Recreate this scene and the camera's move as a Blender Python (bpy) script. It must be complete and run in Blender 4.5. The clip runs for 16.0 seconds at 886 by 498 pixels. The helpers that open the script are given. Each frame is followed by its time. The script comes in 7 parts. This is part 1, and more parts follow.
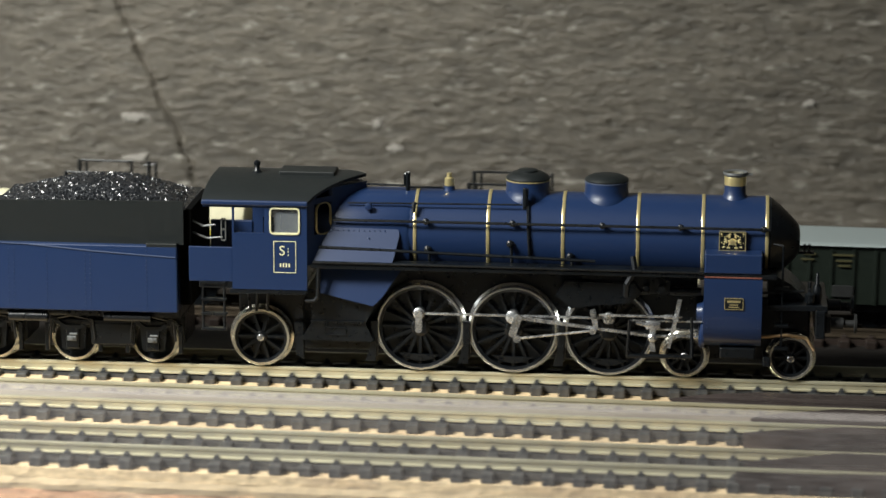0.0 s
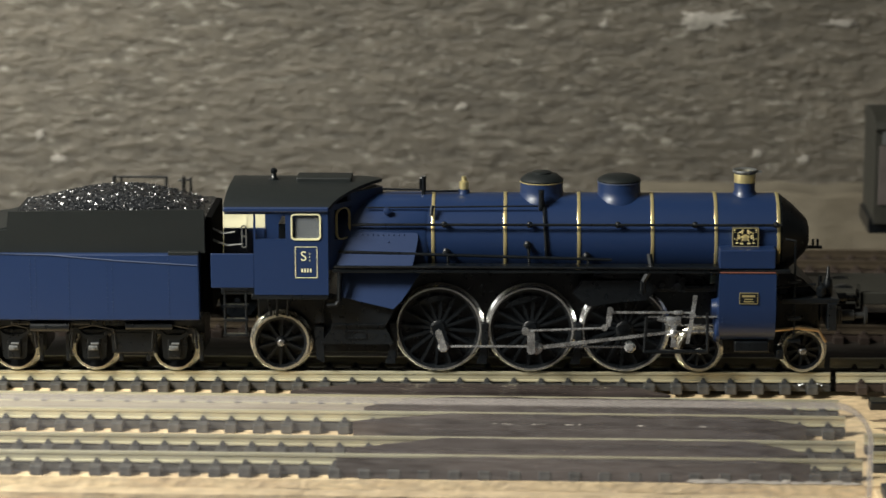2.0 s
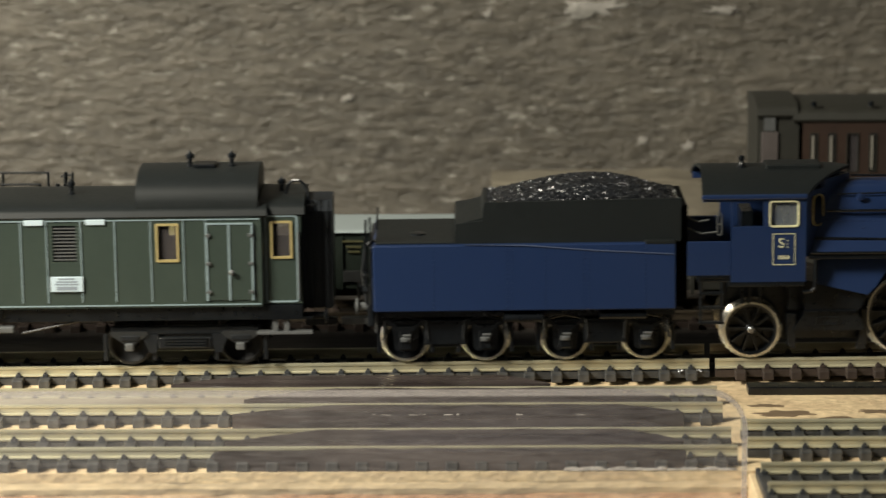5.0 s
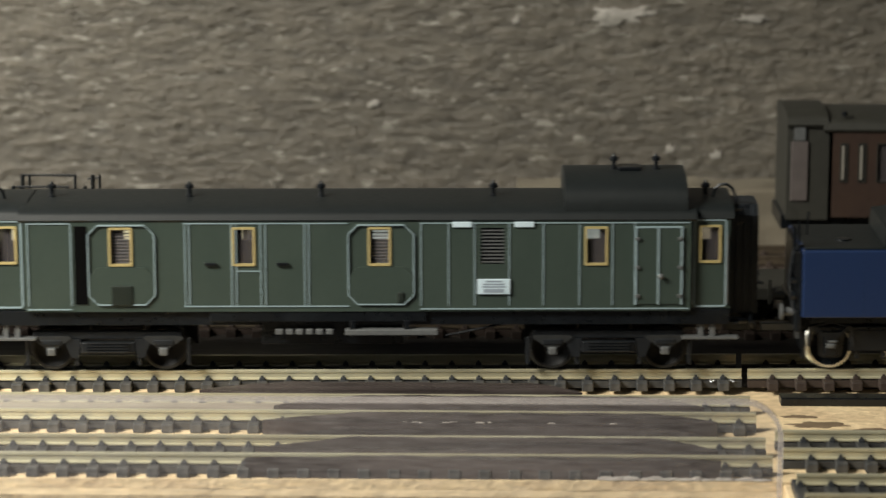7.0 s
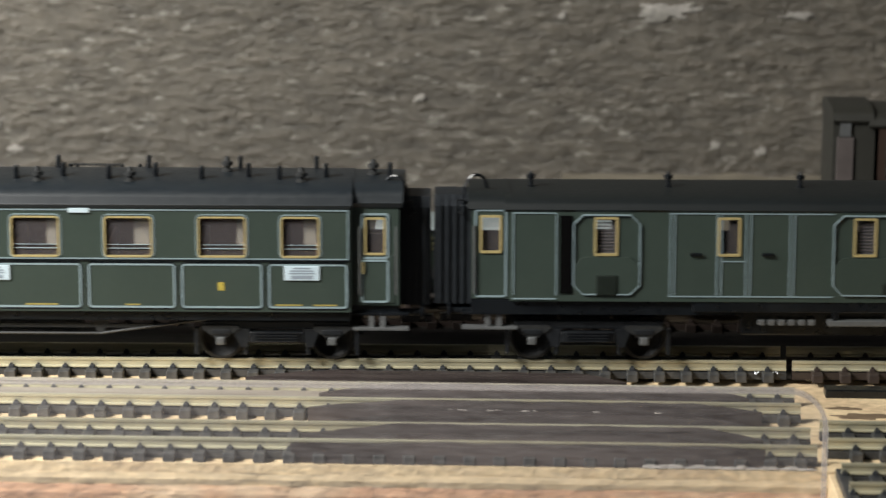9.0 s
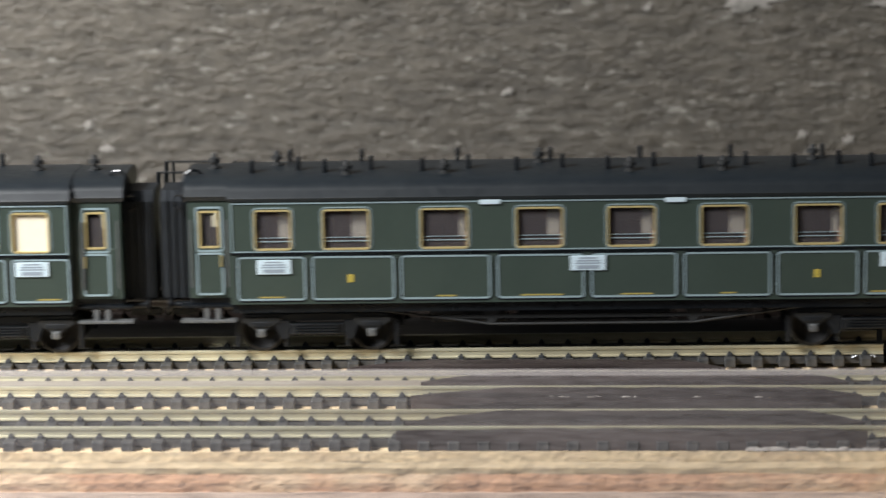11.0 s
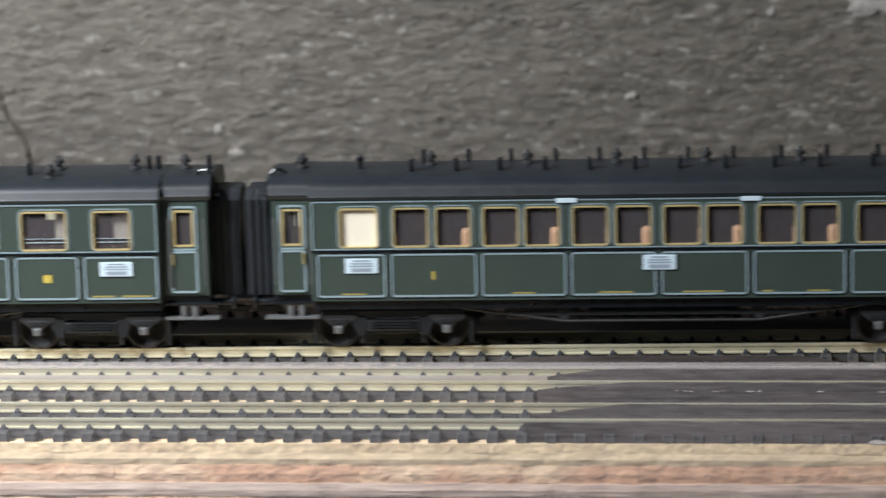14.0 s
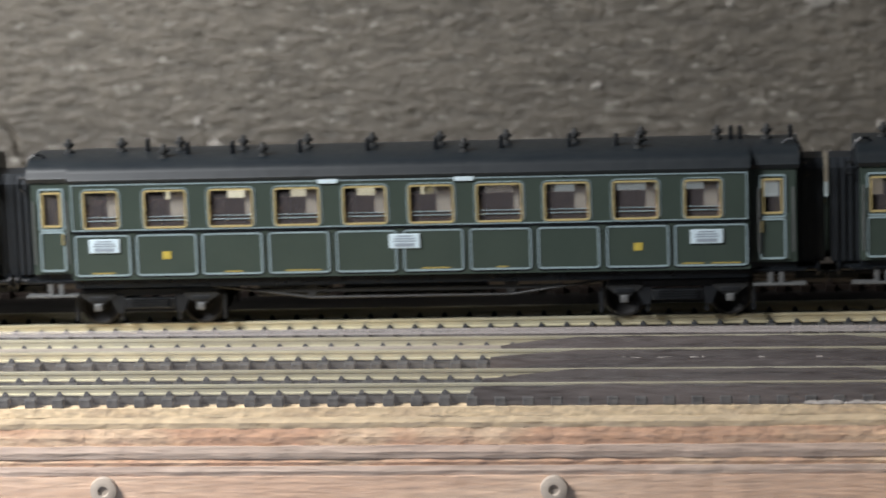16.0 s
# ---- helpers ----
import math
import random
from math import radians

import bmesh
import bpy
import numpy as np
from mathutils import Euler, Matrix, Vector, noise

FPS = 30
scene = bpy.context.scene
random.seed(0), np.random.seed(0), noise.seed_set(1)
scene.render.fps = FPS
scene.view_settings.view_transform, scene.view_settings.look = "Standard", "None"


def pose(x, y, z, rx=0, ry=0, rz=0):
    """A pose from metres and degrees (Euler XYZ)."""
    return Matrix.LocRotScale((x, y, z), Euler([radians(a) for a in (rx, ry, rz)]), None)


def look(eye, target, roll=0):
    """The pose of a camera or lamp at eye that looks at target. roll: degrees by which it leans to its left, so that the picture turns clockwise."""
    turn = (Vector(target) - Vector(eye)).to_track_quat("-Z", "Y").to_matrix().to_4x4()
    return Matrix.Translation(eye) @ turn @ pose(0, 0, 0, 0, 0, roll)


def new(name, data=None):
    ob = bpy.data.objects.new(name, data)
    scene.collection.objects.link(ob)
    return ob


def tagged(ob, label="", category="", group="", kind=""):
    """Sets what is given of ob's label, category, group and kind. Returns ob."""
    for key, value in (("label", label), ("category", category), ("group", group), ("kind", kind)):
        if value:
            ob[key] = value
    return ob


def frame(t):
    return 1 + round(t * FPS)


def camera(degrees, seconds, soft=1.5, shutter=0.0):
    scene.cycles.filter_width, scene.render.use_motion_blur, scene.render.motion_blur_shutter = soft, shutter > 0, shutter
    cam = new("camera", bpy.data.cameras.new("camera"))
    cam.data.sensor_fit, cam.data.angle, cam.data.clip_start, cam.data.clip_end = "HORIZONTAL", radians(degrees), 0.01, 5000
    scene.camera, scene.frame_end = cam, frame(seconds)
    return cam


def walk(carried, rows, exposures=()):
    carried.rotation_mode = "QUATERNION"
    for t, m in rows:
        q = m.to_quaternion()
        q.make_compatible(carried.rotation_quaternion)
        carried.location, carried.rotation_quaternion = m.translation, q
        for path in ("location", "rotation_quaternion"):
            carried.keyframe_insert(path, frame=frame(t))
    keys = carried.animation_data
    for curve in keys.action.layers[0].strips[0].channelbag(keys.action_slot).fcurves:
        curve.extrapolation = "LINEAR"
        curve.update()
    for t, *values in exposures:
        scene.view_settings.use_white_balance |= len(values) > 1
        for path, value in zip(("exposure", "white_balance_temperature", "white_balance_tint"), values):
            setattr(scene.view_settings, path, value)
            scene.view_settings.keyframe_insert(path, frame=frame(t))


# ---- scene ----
cam = camera(16.865, 16.0, shutter=0.45)

PATH = [
    (0, (0.02158, -0.74571, 0.20178), (-0.15351, 1.19981, -0.22748), 0.742),
    (0.5, (0.03730, -0.75395, 0.20185), (-0.11005, 1.19605, -0.21741), 0.476),
    (1, (0.05128, -0.75889, 0.19939), (-0.06258, 1.19507, -0.21179), 0.383),
    (1.5, (0.06285, -0.76116, 0.19880), (-0.01819, 1.19492, -0.21010), 0.209),
    (2, (0.07426, -0.76263, 0.19786), (0.01917, 1.19440, -0.21080), 0.233),
    (2.5, (0.08045, -0.76239, 0.19940), (0.05059, 1.19444, -0.21283), -0.014),
    (3, (0.08701, -0.76393, 0.20103), (0.07746, 1.19260, -0.21356), 0.273),
    (3.5, (0.09000, -0.76598, 0.20124), (0.09560, 1.19051, -0.21363), 0.286),
    (4, (0.08662, -0.76419, 0.19991), (0.09858, 1.19225, -0.21506), 0.032),
    (4.5, (0.08512, -0.76449, 0.19957), (0.08989, 1.19174, -0.21655), -0.075),
    (5, (0.08549, -0.76466, 0.19939), (0.08269, 1.19139, -0.21761), -0.261),
    (7.5, (0.07645, -0.75854, 0.19545), (0.06574, 1.19969, -0.21101), 0.574),
    (8, (0.07639, -0.75985, 0.19326), (0.05681, 1.19904, -0.20966), 0.773),
    (10.5, (0.07114, -0.76778, 0.19108), (0.01228, 1.19060, -0.21054), -0.243),
    (11, (0.06702, -0.76979, 0.18883), (-0.00504, 1.18889, -0.20914), -0.609),
    (11.5, (0.06365, -0.76964, 0.18336), (-0.02340, 1.18969, -0.20835), -1.207),
    (12, (0.06119, -0.76998, 0.18247), (-0.04773, 1.18869, -0.20711), -1.518),
    (12.5, (0.06381, -0.77253, 0.18364), (-0.06337, 1.18531, -0.20456), -1.332),
    (13, (0.06660, -0.77682, 0.18521), (-0.07482, 1.18022, -0.20208), -0.645),
    (13.5, (0.06695, -0.78024, 0.18592), (-0.08056, 1.17652, -0.20055), -0.774),
    (14, (0.06485, -0.78301, 0.18558), (-0.08479, 1.17401, -0.19868), -0.961),
    (14.5, (0.06232, -0.78333, 0.18277), (-0.09137, 1.17409, -0.19789), -0.981),
    (15, (0.06615, -0.79145, 0.18165), (-0.09462, 1.16606, -0.19559), -1.149),
    (15.5, (0.07532, -0.80274, 0.18189), (-0.09109, 1.15492, -0.19211), -1.334),
    (16, (0.08570, -0.81647, 0.17753), (-0.08121, 1.14271, -0.18817), -1.479),
]
EXPOSURES = [(0, 0.42, 6650, 10), (0.5, 0.54, 6750, 10), (1.5, 0.74, 6900, 10), (3.5, 0.79, 7450, 11), (5, 0.79, 7450, 10), (8, 0.79, 6850, 12), (10.5, 0.82, 6450, 15), (12.5, 0.78, 6150, 16), (14.5, 0.74, 6050, 16), (16, 0.66, 6350, 16)]
cam.data.dof.use_dof, cam.data.dof.focus_distance, cam.data.dof.aperture_fstop = True, 0.775, 21
walk(cam, [(t, look(eye, target, roll)) for t, eye, target, roll in PATH], EXPOSURES)

# ---- world and light ----
world = bpy.data.worlds.new("world")
scene.world = world
world.use_nodes = True
wbg = world.node_tree.nodes["Background"]
wbg.inputs[0].default_value = (0.62, 0.68, 0.8, 1)
wbg.inputs[1].default_value = 0.05


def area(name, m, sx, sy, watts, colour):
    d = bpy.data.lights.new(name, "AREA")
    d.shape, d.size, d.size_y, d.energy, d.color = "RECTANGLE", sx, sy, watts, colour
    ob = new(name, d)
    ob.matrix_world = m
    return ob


# two added unseen area lights: soft from the left, closer over the layout
area("added_side_light", look((-1.85, -0.75, 0.75), (0.0, 0.1, 0.0)), 1.0, 0.9, 6.6, (0.88, 0.95, 1.0))
lamp = area("added_key_light", look((-0.56, -0.40, 0.58), (-0.29, -0.05, 0.0)), 0.3, 0.2, 4.0, (0.95, 0.97, 0.93))
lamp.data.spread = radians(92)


# ---- materials ----
def mat(name, colour, rough=0.5, metal=0.0, grain=0.0, size=300.0, bump=0.0, second=None, mix_size=40.0, coat=0.0, spec=0.5, lo=0.45, hi=0.6, stretch=(1, 1, 1)):
    m = bpy.data.materials.new(name)
    m.use_nodes = True
    nt = m.node_tree
    b = nt.nodes["Principled BSDF"]
    b.inputs["Base Color"].default_value = (*colour, 1)
    b.inputs["Roughness"].default_value = rough
    b.inputs["Metallic"].default_value = metal
    b.inputs["Specular IOR Level"].default_value = spec
    b.inputs["Coat Weight"].default_value = coat
    if grain or bump or second:
        tc = nt.nodes.new("ShaderNodeTexCoord")
        mp = nt.nodes.new("ShaderNodeMapping")
        mp.inputs["Scale"].default_value = stretch
        nt.links.new(tc.outputs["Object"], mp.inputs["Vector"])
        n1 = nt.nodes.new("ShaderNodeTexNoise")
        n1.inputs["Scale"].default_value = size
        n1.inputs["Detail"].default_value = 5
        nt.links.new(mp.outputs[0], n1.inputs["Vector"])
        last = None
        if second:
            n2 = nt.nodes.new("ShaderNodeTexNoise")
            n2.inputs["Scale"].default_value = mix_size
            n2.inputs["Detail"].default_value = 6
            nt.links.new(mp.outputs[0], n2.inputs["Vector"])
            rp = nt.nodes.new("ShaderNodeValToRGB")
            rp.color_ramp.elements[0].position, rp.color_ramp.elements[1].position = lo, hi
            rp.color_ramp.elements[0].color, rp.color_ramp.elements[1].color = (*colour, 1), (*second, 1)
            nt.links.new(n2.outputs[0], rp.inputs[0])
            last = rp.outputs[0]
        if grain:
            mr = nt.nodes.new("ShaderNodeMapRange")
            mr.inputs[1].default_value, mr.inputs[2].default_value = 0.25, 0.75
            mr.inputs[3].default_value, mr.inputs[4].default_value = 1 - grain, 1 + grain
            nt.links.new(n1.outputs[0], mr.inputs[0])
            hv = nt.nodes.new("ShaderNodeVectorMath")
            hv.operation = "SCALE"
            if last:
                nt.links.new(last, hv.inputs[0])
            else:
                hv.inputs[0].default_value = colour
            nt.links.new(mr.outputs[0], hv.inputs["Scale"])
            last = hv.outputs[0]
            rr = nt.nodes.new("ShaderNodeMapRange")
            rr.inputs[3].default_value, rr.inputs[4].default_value = max(0.03, rough - min(0.1, grain)), min(1, rough + min(0.1, grain))
            nt.links.new(n1.outputs[0], rr.inputs[0])
            nt.links.new(rr.outputs[0], b.inputs["Roughness"])
        if last:
            nt.links.new(last, b.inputs["Base Color"])
        if bump:
            bp = nt.nodes.new("ShaderNodeBump")
            bp.inputs["Strength"].default_value = 1.0
            bp.inputs["Distance"].default_value = bump
            nt.links.new(n1.outputs[0], bp.inputs["Height"])
            nt.links.new(bp.outputs[0], b.inputs["Normal"])
    return m


BLUE = mat("blue_enamel", (0.0078, 0.0222, 0.071), 0.37, grain=0.02, size=700, second=(0.0082, 0.0232, 0.0735), mix_size=15, spec=0.55, coat=0.12)
BLACK = mat("black_paint", (0.003, 0.0041, 0.0055), 0.3, grain=0.2, size=700, second=(0.0054, 0.007, 0.0088), mix_size=120, spec=0.5)
ROOFBLACK = mat("matt_black_roof", (0.0047, 0.0069, 0.0071), 0.5, grain=0.06, size=600, second=(0.0054, 0.0077, 0.008), mix_size=60, spec=0.45)
STEEL = mat("bright_steel", (0.74, 0.74, 0.73), 0.24, 0.9, grain=0.06, size=900, second=(0.64, 0.63, 0.6), mix_size=120)
ROD = mat("rod_steel", (0.72, 0.73, 0.74), 0.27, 0.86, grain=0.12, size=800, second=(0.42, 0.42, 0.42), mix_size=300)
TYRE = mat("worn_tyre", (0.74, 0.71, 0.62), 0.25, 0.88, grain=0.08, size=900, second=(0.68, 0.63, 0.52), mix_size=120)
BRASS = mat("brass", (0.86, 0.72, 0.36), 0.3, 0.8, grain=0.03, size=800)
CREAM = mat("cream_line", (0.66, 0.63, 0.4), 0.45, grain=0.08, size=600)
# paler blue: painted highlight of the tender seam, also the second dome's dull line
SEAM = mat("seam_glint_and_dome_line", (0.07, 0.09, 0.15), 0.35)
# near-black that paints the shade of gaps onto solid plates
GAPSHADE = mat("gap_shade", (0.002, 0.002, 0.002), 0.95, spec=0.05)
COAL = mat("coal", (0.0085, 0.0095, 0.0115), 0.28, grain=0.3, size=900, coat=0.3)
GREEN = mat("bottle_green", (0.032, 0.046, 0.0375), 0.4, grain=0.05, size=600, second=(0.035, 0.0495, 0.0402), mix_size=70)
LINE = mat("grey_lining", (0.22, 0.29, 0.31), 0.5, grain=0.06, size=600)
GOLD = mat("gold_frame", (0.6, 0.48, 0.22), 0.35, 0.45, grain=0.1, size=700)
ROOFGREY = mat("grey_black_roof", (0.008, 0.0115, 0.0145), 0.42, grain=0.1, size=500, second=(0.0102, 0.0138, 0.0165), mix_size=80)
SIGN = mat("white_sign", (0.47, 0.57, 0.62), 0.5, grain=0.04, size=500)
BOGIEBLACK = mat("dusty_bogie_black", (0.0058, 0.0072, 0.009), 0.42, grain=0.25, size=700, second=(0.0095, 0.0112, 0.0132), mix_size=130)
BARETAN = mat("bare_grey_tan_board", (0.15, 0.122, 0.085), 0.8, grain=0.25, size=160, bump=0.0006, second=(0.1, 0.082, 0.06), mix_size=30, stretch=(0.3, 1, 1))
WHEELBLACK = mat("matt_wheel_black", (0.0055, 0.0058, 0.0062), 0.65, grain=0.25, size=700, spec=0.25)
SIGNTEXT = mat("sign_bars", (0.22, 0.26, 0.3), 0.6)
YELLOW = mat("yellow_mark", (0.46, 0.36, 0.06), 0.5)
YELLOWDIM = mat("dull_yellow_mark", (0.3, 0.24, 0.06), 0.5)
YELLOWOLD = mat("faded_yellow_mark", (0.045, 0.042, 0.015), 0.6)
WOODIN = mat("interior_wood", (0.16, 0.085, 0.055), 0.5, grain=0.2, size=500, second=(0.22, 0.13, 0.085), mix_size=100)
SEATTAN = mat("tan_seat", (0.38, 0.22, 0.115), 0.6, grain=0.1, size=600)
CURTAIN = mat("pale_curtain", (0.21, 0.195, 0.165), 0.8, grain=0.1, size=400)
BLIND = mat("white_blind", (0.66, 0.61, 0.49), 0.7, grain=0.03, size=500)
GREYMETAL = mat("grey_metal", (0.13, 0.135, 0.135), 0.45, 0.4, grain=0.1, size=700)
BLACKGREY = mat("dusty_black", (0.022, 0.023, 0.023), 0.5, 0.2, grain=0.2, size=700)
RAILM = mat("nickel_silver_rail", (0.55, 0.52, 0.38), 0.32, 0.5, grain=0.1, size=400, second=(0.47, 0.43, 0.3), mix_size=70, stretch=(0.2, 1, 1))
RAILOLD = mat("dull_rail", (0.1, 0.078, 0.055), 0.45, 0.6, grain=0.2, size=400)
TIE = mat("black_sleeper_plastic", (0.03, 0.032, 0.034), 0.45, grain=0.25, size=600, second=(0.055, 0.054, 0.052), mix_size=150)
TIEBROWN = mat("brown_sleeper_plastic", (0.034, 0.023, 0.018), 0.55, grain=0.2, size=600)
BOARD = mat("plywood_top", (0.68, 0.52, 0.315), 0.75, grain=0.26, size=520, bump=0.00045, second=(0.58, 0.43, 0.26), mix_size=70, stretch=(0.75, 1, 1))
PLYPALE = mat("ply_pale", (0.56, 0.37, 0.255), 0.8, grain=0.12, size=420, bump=0.0004, second=(0.64, 0.45, 0.32), mix_size=60, stretch=(0.25, 1, 2))
PLYRED = mat("ply_orange", (0.5, 0.29, 0.175), 0.85, grain=0.25, size=420, bump=0.0007, second=(0.6, 0.43, 0.28), mix_size=55, stretch=(0.6, 1, 1.2))
PLYTAN = mat("ply_tan", (0.62, 0.48, 0.3), 0.85, grain=0.16, size=480, bump=0.0004, second=(0.55, 0.425, 0.265), mix_size=50, stretch=(0.5, 1, 1.2))
PLYGREY = mat("ply_greyed", (0.42, 0.315, 0.25), 0.8, grain=0.18, size=420, bump=0.0005, second=(0.46, 0.36, 0.29), mix_size=60, stretch=(0.2, 1, 2))
RAILPAINT = mat("brown_rail_paint", (0.03, 0.023, 0.022), 0.28, grain=0.3, size=260, second=(0.075, 0.06, 0.056), mix_size=90, lo=0.46, hi=0.72, stretch=(0.12, 1, 1))
GREYINFILL = mat("grey_infill", (0.33, 0.29, 0.24), 0.4, grain=0.15, size=260, second=(0.24, 0.2, 0.165), mix_size=50, stretch=(0.2, 1, 1))
TANK = mat("cream_tank", (0.5, 0.47, 0.32), 0.5, grain=0.08, size=400, second=(0.42, 0.39, 0.27), mix_size=70)
STAIN = mat("glue_stain", (0.16, 0.11, 0.065), 0.7, grain=0.25, size=200)
PAINTPALE = mat("dried_glue", (0.34, 0.31, 0.28), 0.6, grain=0.15, size=300)
# near-black brown: shade on the ground put into the colour
SHADEGROUND = mat("shaded_board", (0.014, 0.011, 0.009), 0.75, grain=0.25, size=200, bump=0.0005, second=(0.028, 0.021, 0.015), mix_size=35, stretch=(0.3, 1, 1))
WHITEROOF = mat("pale_roof", (0.22, 0.255, 0.255), 0.5, grain=0.05, size=400)
DKGREEN = mat("dark_green_wagon", (0.0045, 0.009, 0.0055), 0.5, grain=0.15, size=500)
BROWNCOACH = mat("red_brown_coach", (0.03, 0.017, 0.0125), 0.5, grain=0.15, size=500, second=(0.034, 0.019, 0.013), mix_size=90)
BROWNROOF = mat("brown_grey_roof", (0.02, 0.0195, 0.015), 0.6, grain=0.15, size=400)
# tone of the unseen room shell, set for the light it bounces back
PLASTER = mat("unseen_room_plaster", (0.42, 0.435, 0.45), 0.9, grain=0.08, size=20, bump=0.001)
SKIRT = mat("tan_strip", (0.15, 0.13, 0.095), 0.8, grain=0.25, size=140, bump=0.001, second=(0.11, 0.092, 0.066), mix_size=25, stretch=(0.4, 1, 1))
SCREW = mat("pale_plastic", (0.42, 0.36, 0.3), 0.4, grain=0.1, size=500)
PAINTWHITE = mat("white_smear", (0.3, 0.28, 0.25), 0.8, grain=0.3, size=300, second=(0.16, 0.15, 0.13), mix_size=120)


def frostmat(name, colour, amount, spread=0.2):
    m = bpy.data.materials.new(name)
    m.use_nodes = True
    nt = m.node_tree
    b = nt.nodes["Principled BSDF"]
    b.inputs["Base Color"].default_value = (*colour, 1)
    b.inputs["Roughness"].default_value = 0.3
    tr = nt.nodes.new("ShaderNodeBsdfTransparent")
    ns = nt.nodes.new("ShaderNodeTexNoise")
    ns.inputs["Scale"].default_value = 90
    mr = nt.nodes.new("ShaderNodeMapRange")
    mr.inputs[1].default_value, mr.inputs[2].default_value = 0.3, 0.7
    mr.inputs[3].default_value, mr.inputs[4].default_value = amount - spread, amount + spread
    mx = nt.nodes.new("ShaderNodeMixShader")
    nt.links.new(ns.outputs[0], mr.inputs[0])
    nt.links.new(mr.outputs[0], mx.inputs[0])
    nt.links.new(tr.outputs[0], mx.inputs[1])
    nt.links.new(b.outputs[0], mx.inputs[2])
    nt.links.new(mx.outputs[0], nt.nodes["Material Output"].inputs[0])
    return m


ACRYLIC = frostmat("scratched_clear_plastic", (0.5, 0.46, 0.45), 0.078, 0.06)
ACRYLICEDGE = frostmat("frosted_plastic_edge", (0.46, 0.42, 0.4), 0.4, 0.14)
# blue-grey mixed into the cab pane paints the wall reflected in it
CABPANE = frostmat("hazed_cab_pane", (0.3, 0.33, 0.36), 0.2, 0.12)
# grey haze mixed into the coach panes stands in for their reflections
GLASS = frostmat("hazed_window_pane", (0.2, 0.18, 0.185), 0.13, 0.09)


def wallmat():
    m = bpy.data.materials.new("rough_plaster_wall")
    m.use_nodes = True
    nt = m.node_tree
    b = nt.nodes["Principled BSDF"]
    b.inputs["Roughness"].default_value = 0.5
    tc = nt.nodes.new("ShaderNodeTexCoord")
    big = nt.nodes.new("ShaderNodeTexNoise")
    big.inputs["Scale"].default_value, big.inputs["Detail"].default_value = 9, 4
    fine = nt.nodes.new("ShaderNodeTexNoise")
    fine.inputs["Scale"].default_value, fine.inputs["Detail"].default_value = 250, 8
    fine.inputs["Roughness"].default_value = 0.62
    mp = nt.nodes.new("ShaderNodeMapping")
    mp.inputs["Scale"].default_value = (0.45, 1, 1.25)
    nt.links.new(tc.outputs["Object"], mp.inputs["Vector"])
    for n in (big, fine):
        nt.links.new(mp.outputs[0], n.inputs["Vector"])
    r1 = nt.nodes.new("ShaderNodeValToRGB")
    e = r1.color_ramp.elements
    e[0].position, e[0].color = 0.35, (0.068, 0.059, 0.046, 1)
    e[1].position, e[1].color = 0.68, (0.116, 0.101, 0.079, 1)
    nt.links.new(big.outputs[0], r1.inputs[0])
    r2 = nt.nodes.new("ShaderNodeMapRange")
    r2.inputs[1].default_value, r2.inputs[2].default_value = 0.3, 0.72
    r2.inputs[3].default_value, r2.inputs[4].default_value = 0.6, 1.45
    nt.links.new(fine.outputs[0], r2.inputs[0])
    sc = nt.nodes.new("ShaderNodeVectorMath")
    sc.operation = "SCALE"
    nt.links.new(r1.outputs[0], sc.inputs[0])
    nt.links.new(r2.outputs[0], sc.inputs["Scale"])
    # pale specks in the colour paint the tiny glints on the rough wall
    glint = nt.nodes.new("ShaderNodeTexNoise")
    glint.inputs["Scale"].default_value, glint.inputs["Detail"].default_value = 330, 3
    nt.links.new(mp.outputs[0], glint.inputs["Vector"])
    sr = nt.nodes.new("ShaderNodeMapRange")
    sr.inputs[1].default_value, sr.inputs[2].default_value = 0.61, 0.74
    nt.links.new(glint.outputs[0], sr.inputs[0])
    mx = nt.nodes.new("ShaderNodeMix")
    mx.data_type = "RGBA"
    mx.inputs["B"].default_value = (0.26, 0.245, 0.21, 1)
    nt.links.new(sr.outputs[0], mx.inputs["Factor"])
    nt.links.new(sc.outputs[0], mx.inputs["A"])
    nt.links.new(mx.outputs["Result"], b.inputs["Base Color"])
    bp = nt.nodes.new("ShaderNodeBump")
    bp.inputs["Distance"].default_value = 0.002
    nt.links.new(fine.outputs[0], bp.inputs["Height"])
    nt.links.new(bp.outputs[0], b.inputs["Normal"])
    return m


WALL = wallmat()

# ---- mesh helpers, all sizes in millimetres ----
MM = 0.001


def part(name, bm, material, parent=None, label="", smooth=False):
    bmesh.ops.scale(bm, vec=(MM, MM, MM), verts=bm.verts)
    bmesh.ops.recalc_face_normals(bm, faces=bm.faces)
    me = bpy.data.meshes.new(name)
    bm.to_mesh(me)
    bm.free()
    me.materials.append(material)
    if smooth:
        me.polygons.foreach_set("use_smooth", [True] * len(me.polygons))
        me.set_sharp_from_angle(angle=radians(38))
    ob = new(name, me)
    ob.parent = parent
    if label:
        ob["label"] = label
    return ob


def same(name, source, parent, m):
    """Another part on the mesh of source."""
    ob = new(name, source.data)
    ob.parent = parent
    ob.matrix_basis = m
    return ob


def empty(name, x=0.0, y=0.0, z=0.0):
    ob = new(name)
    ob.empty_display_size = 0.01
    ob.location = (x * MM, y * MM, z * MM)
    return ob


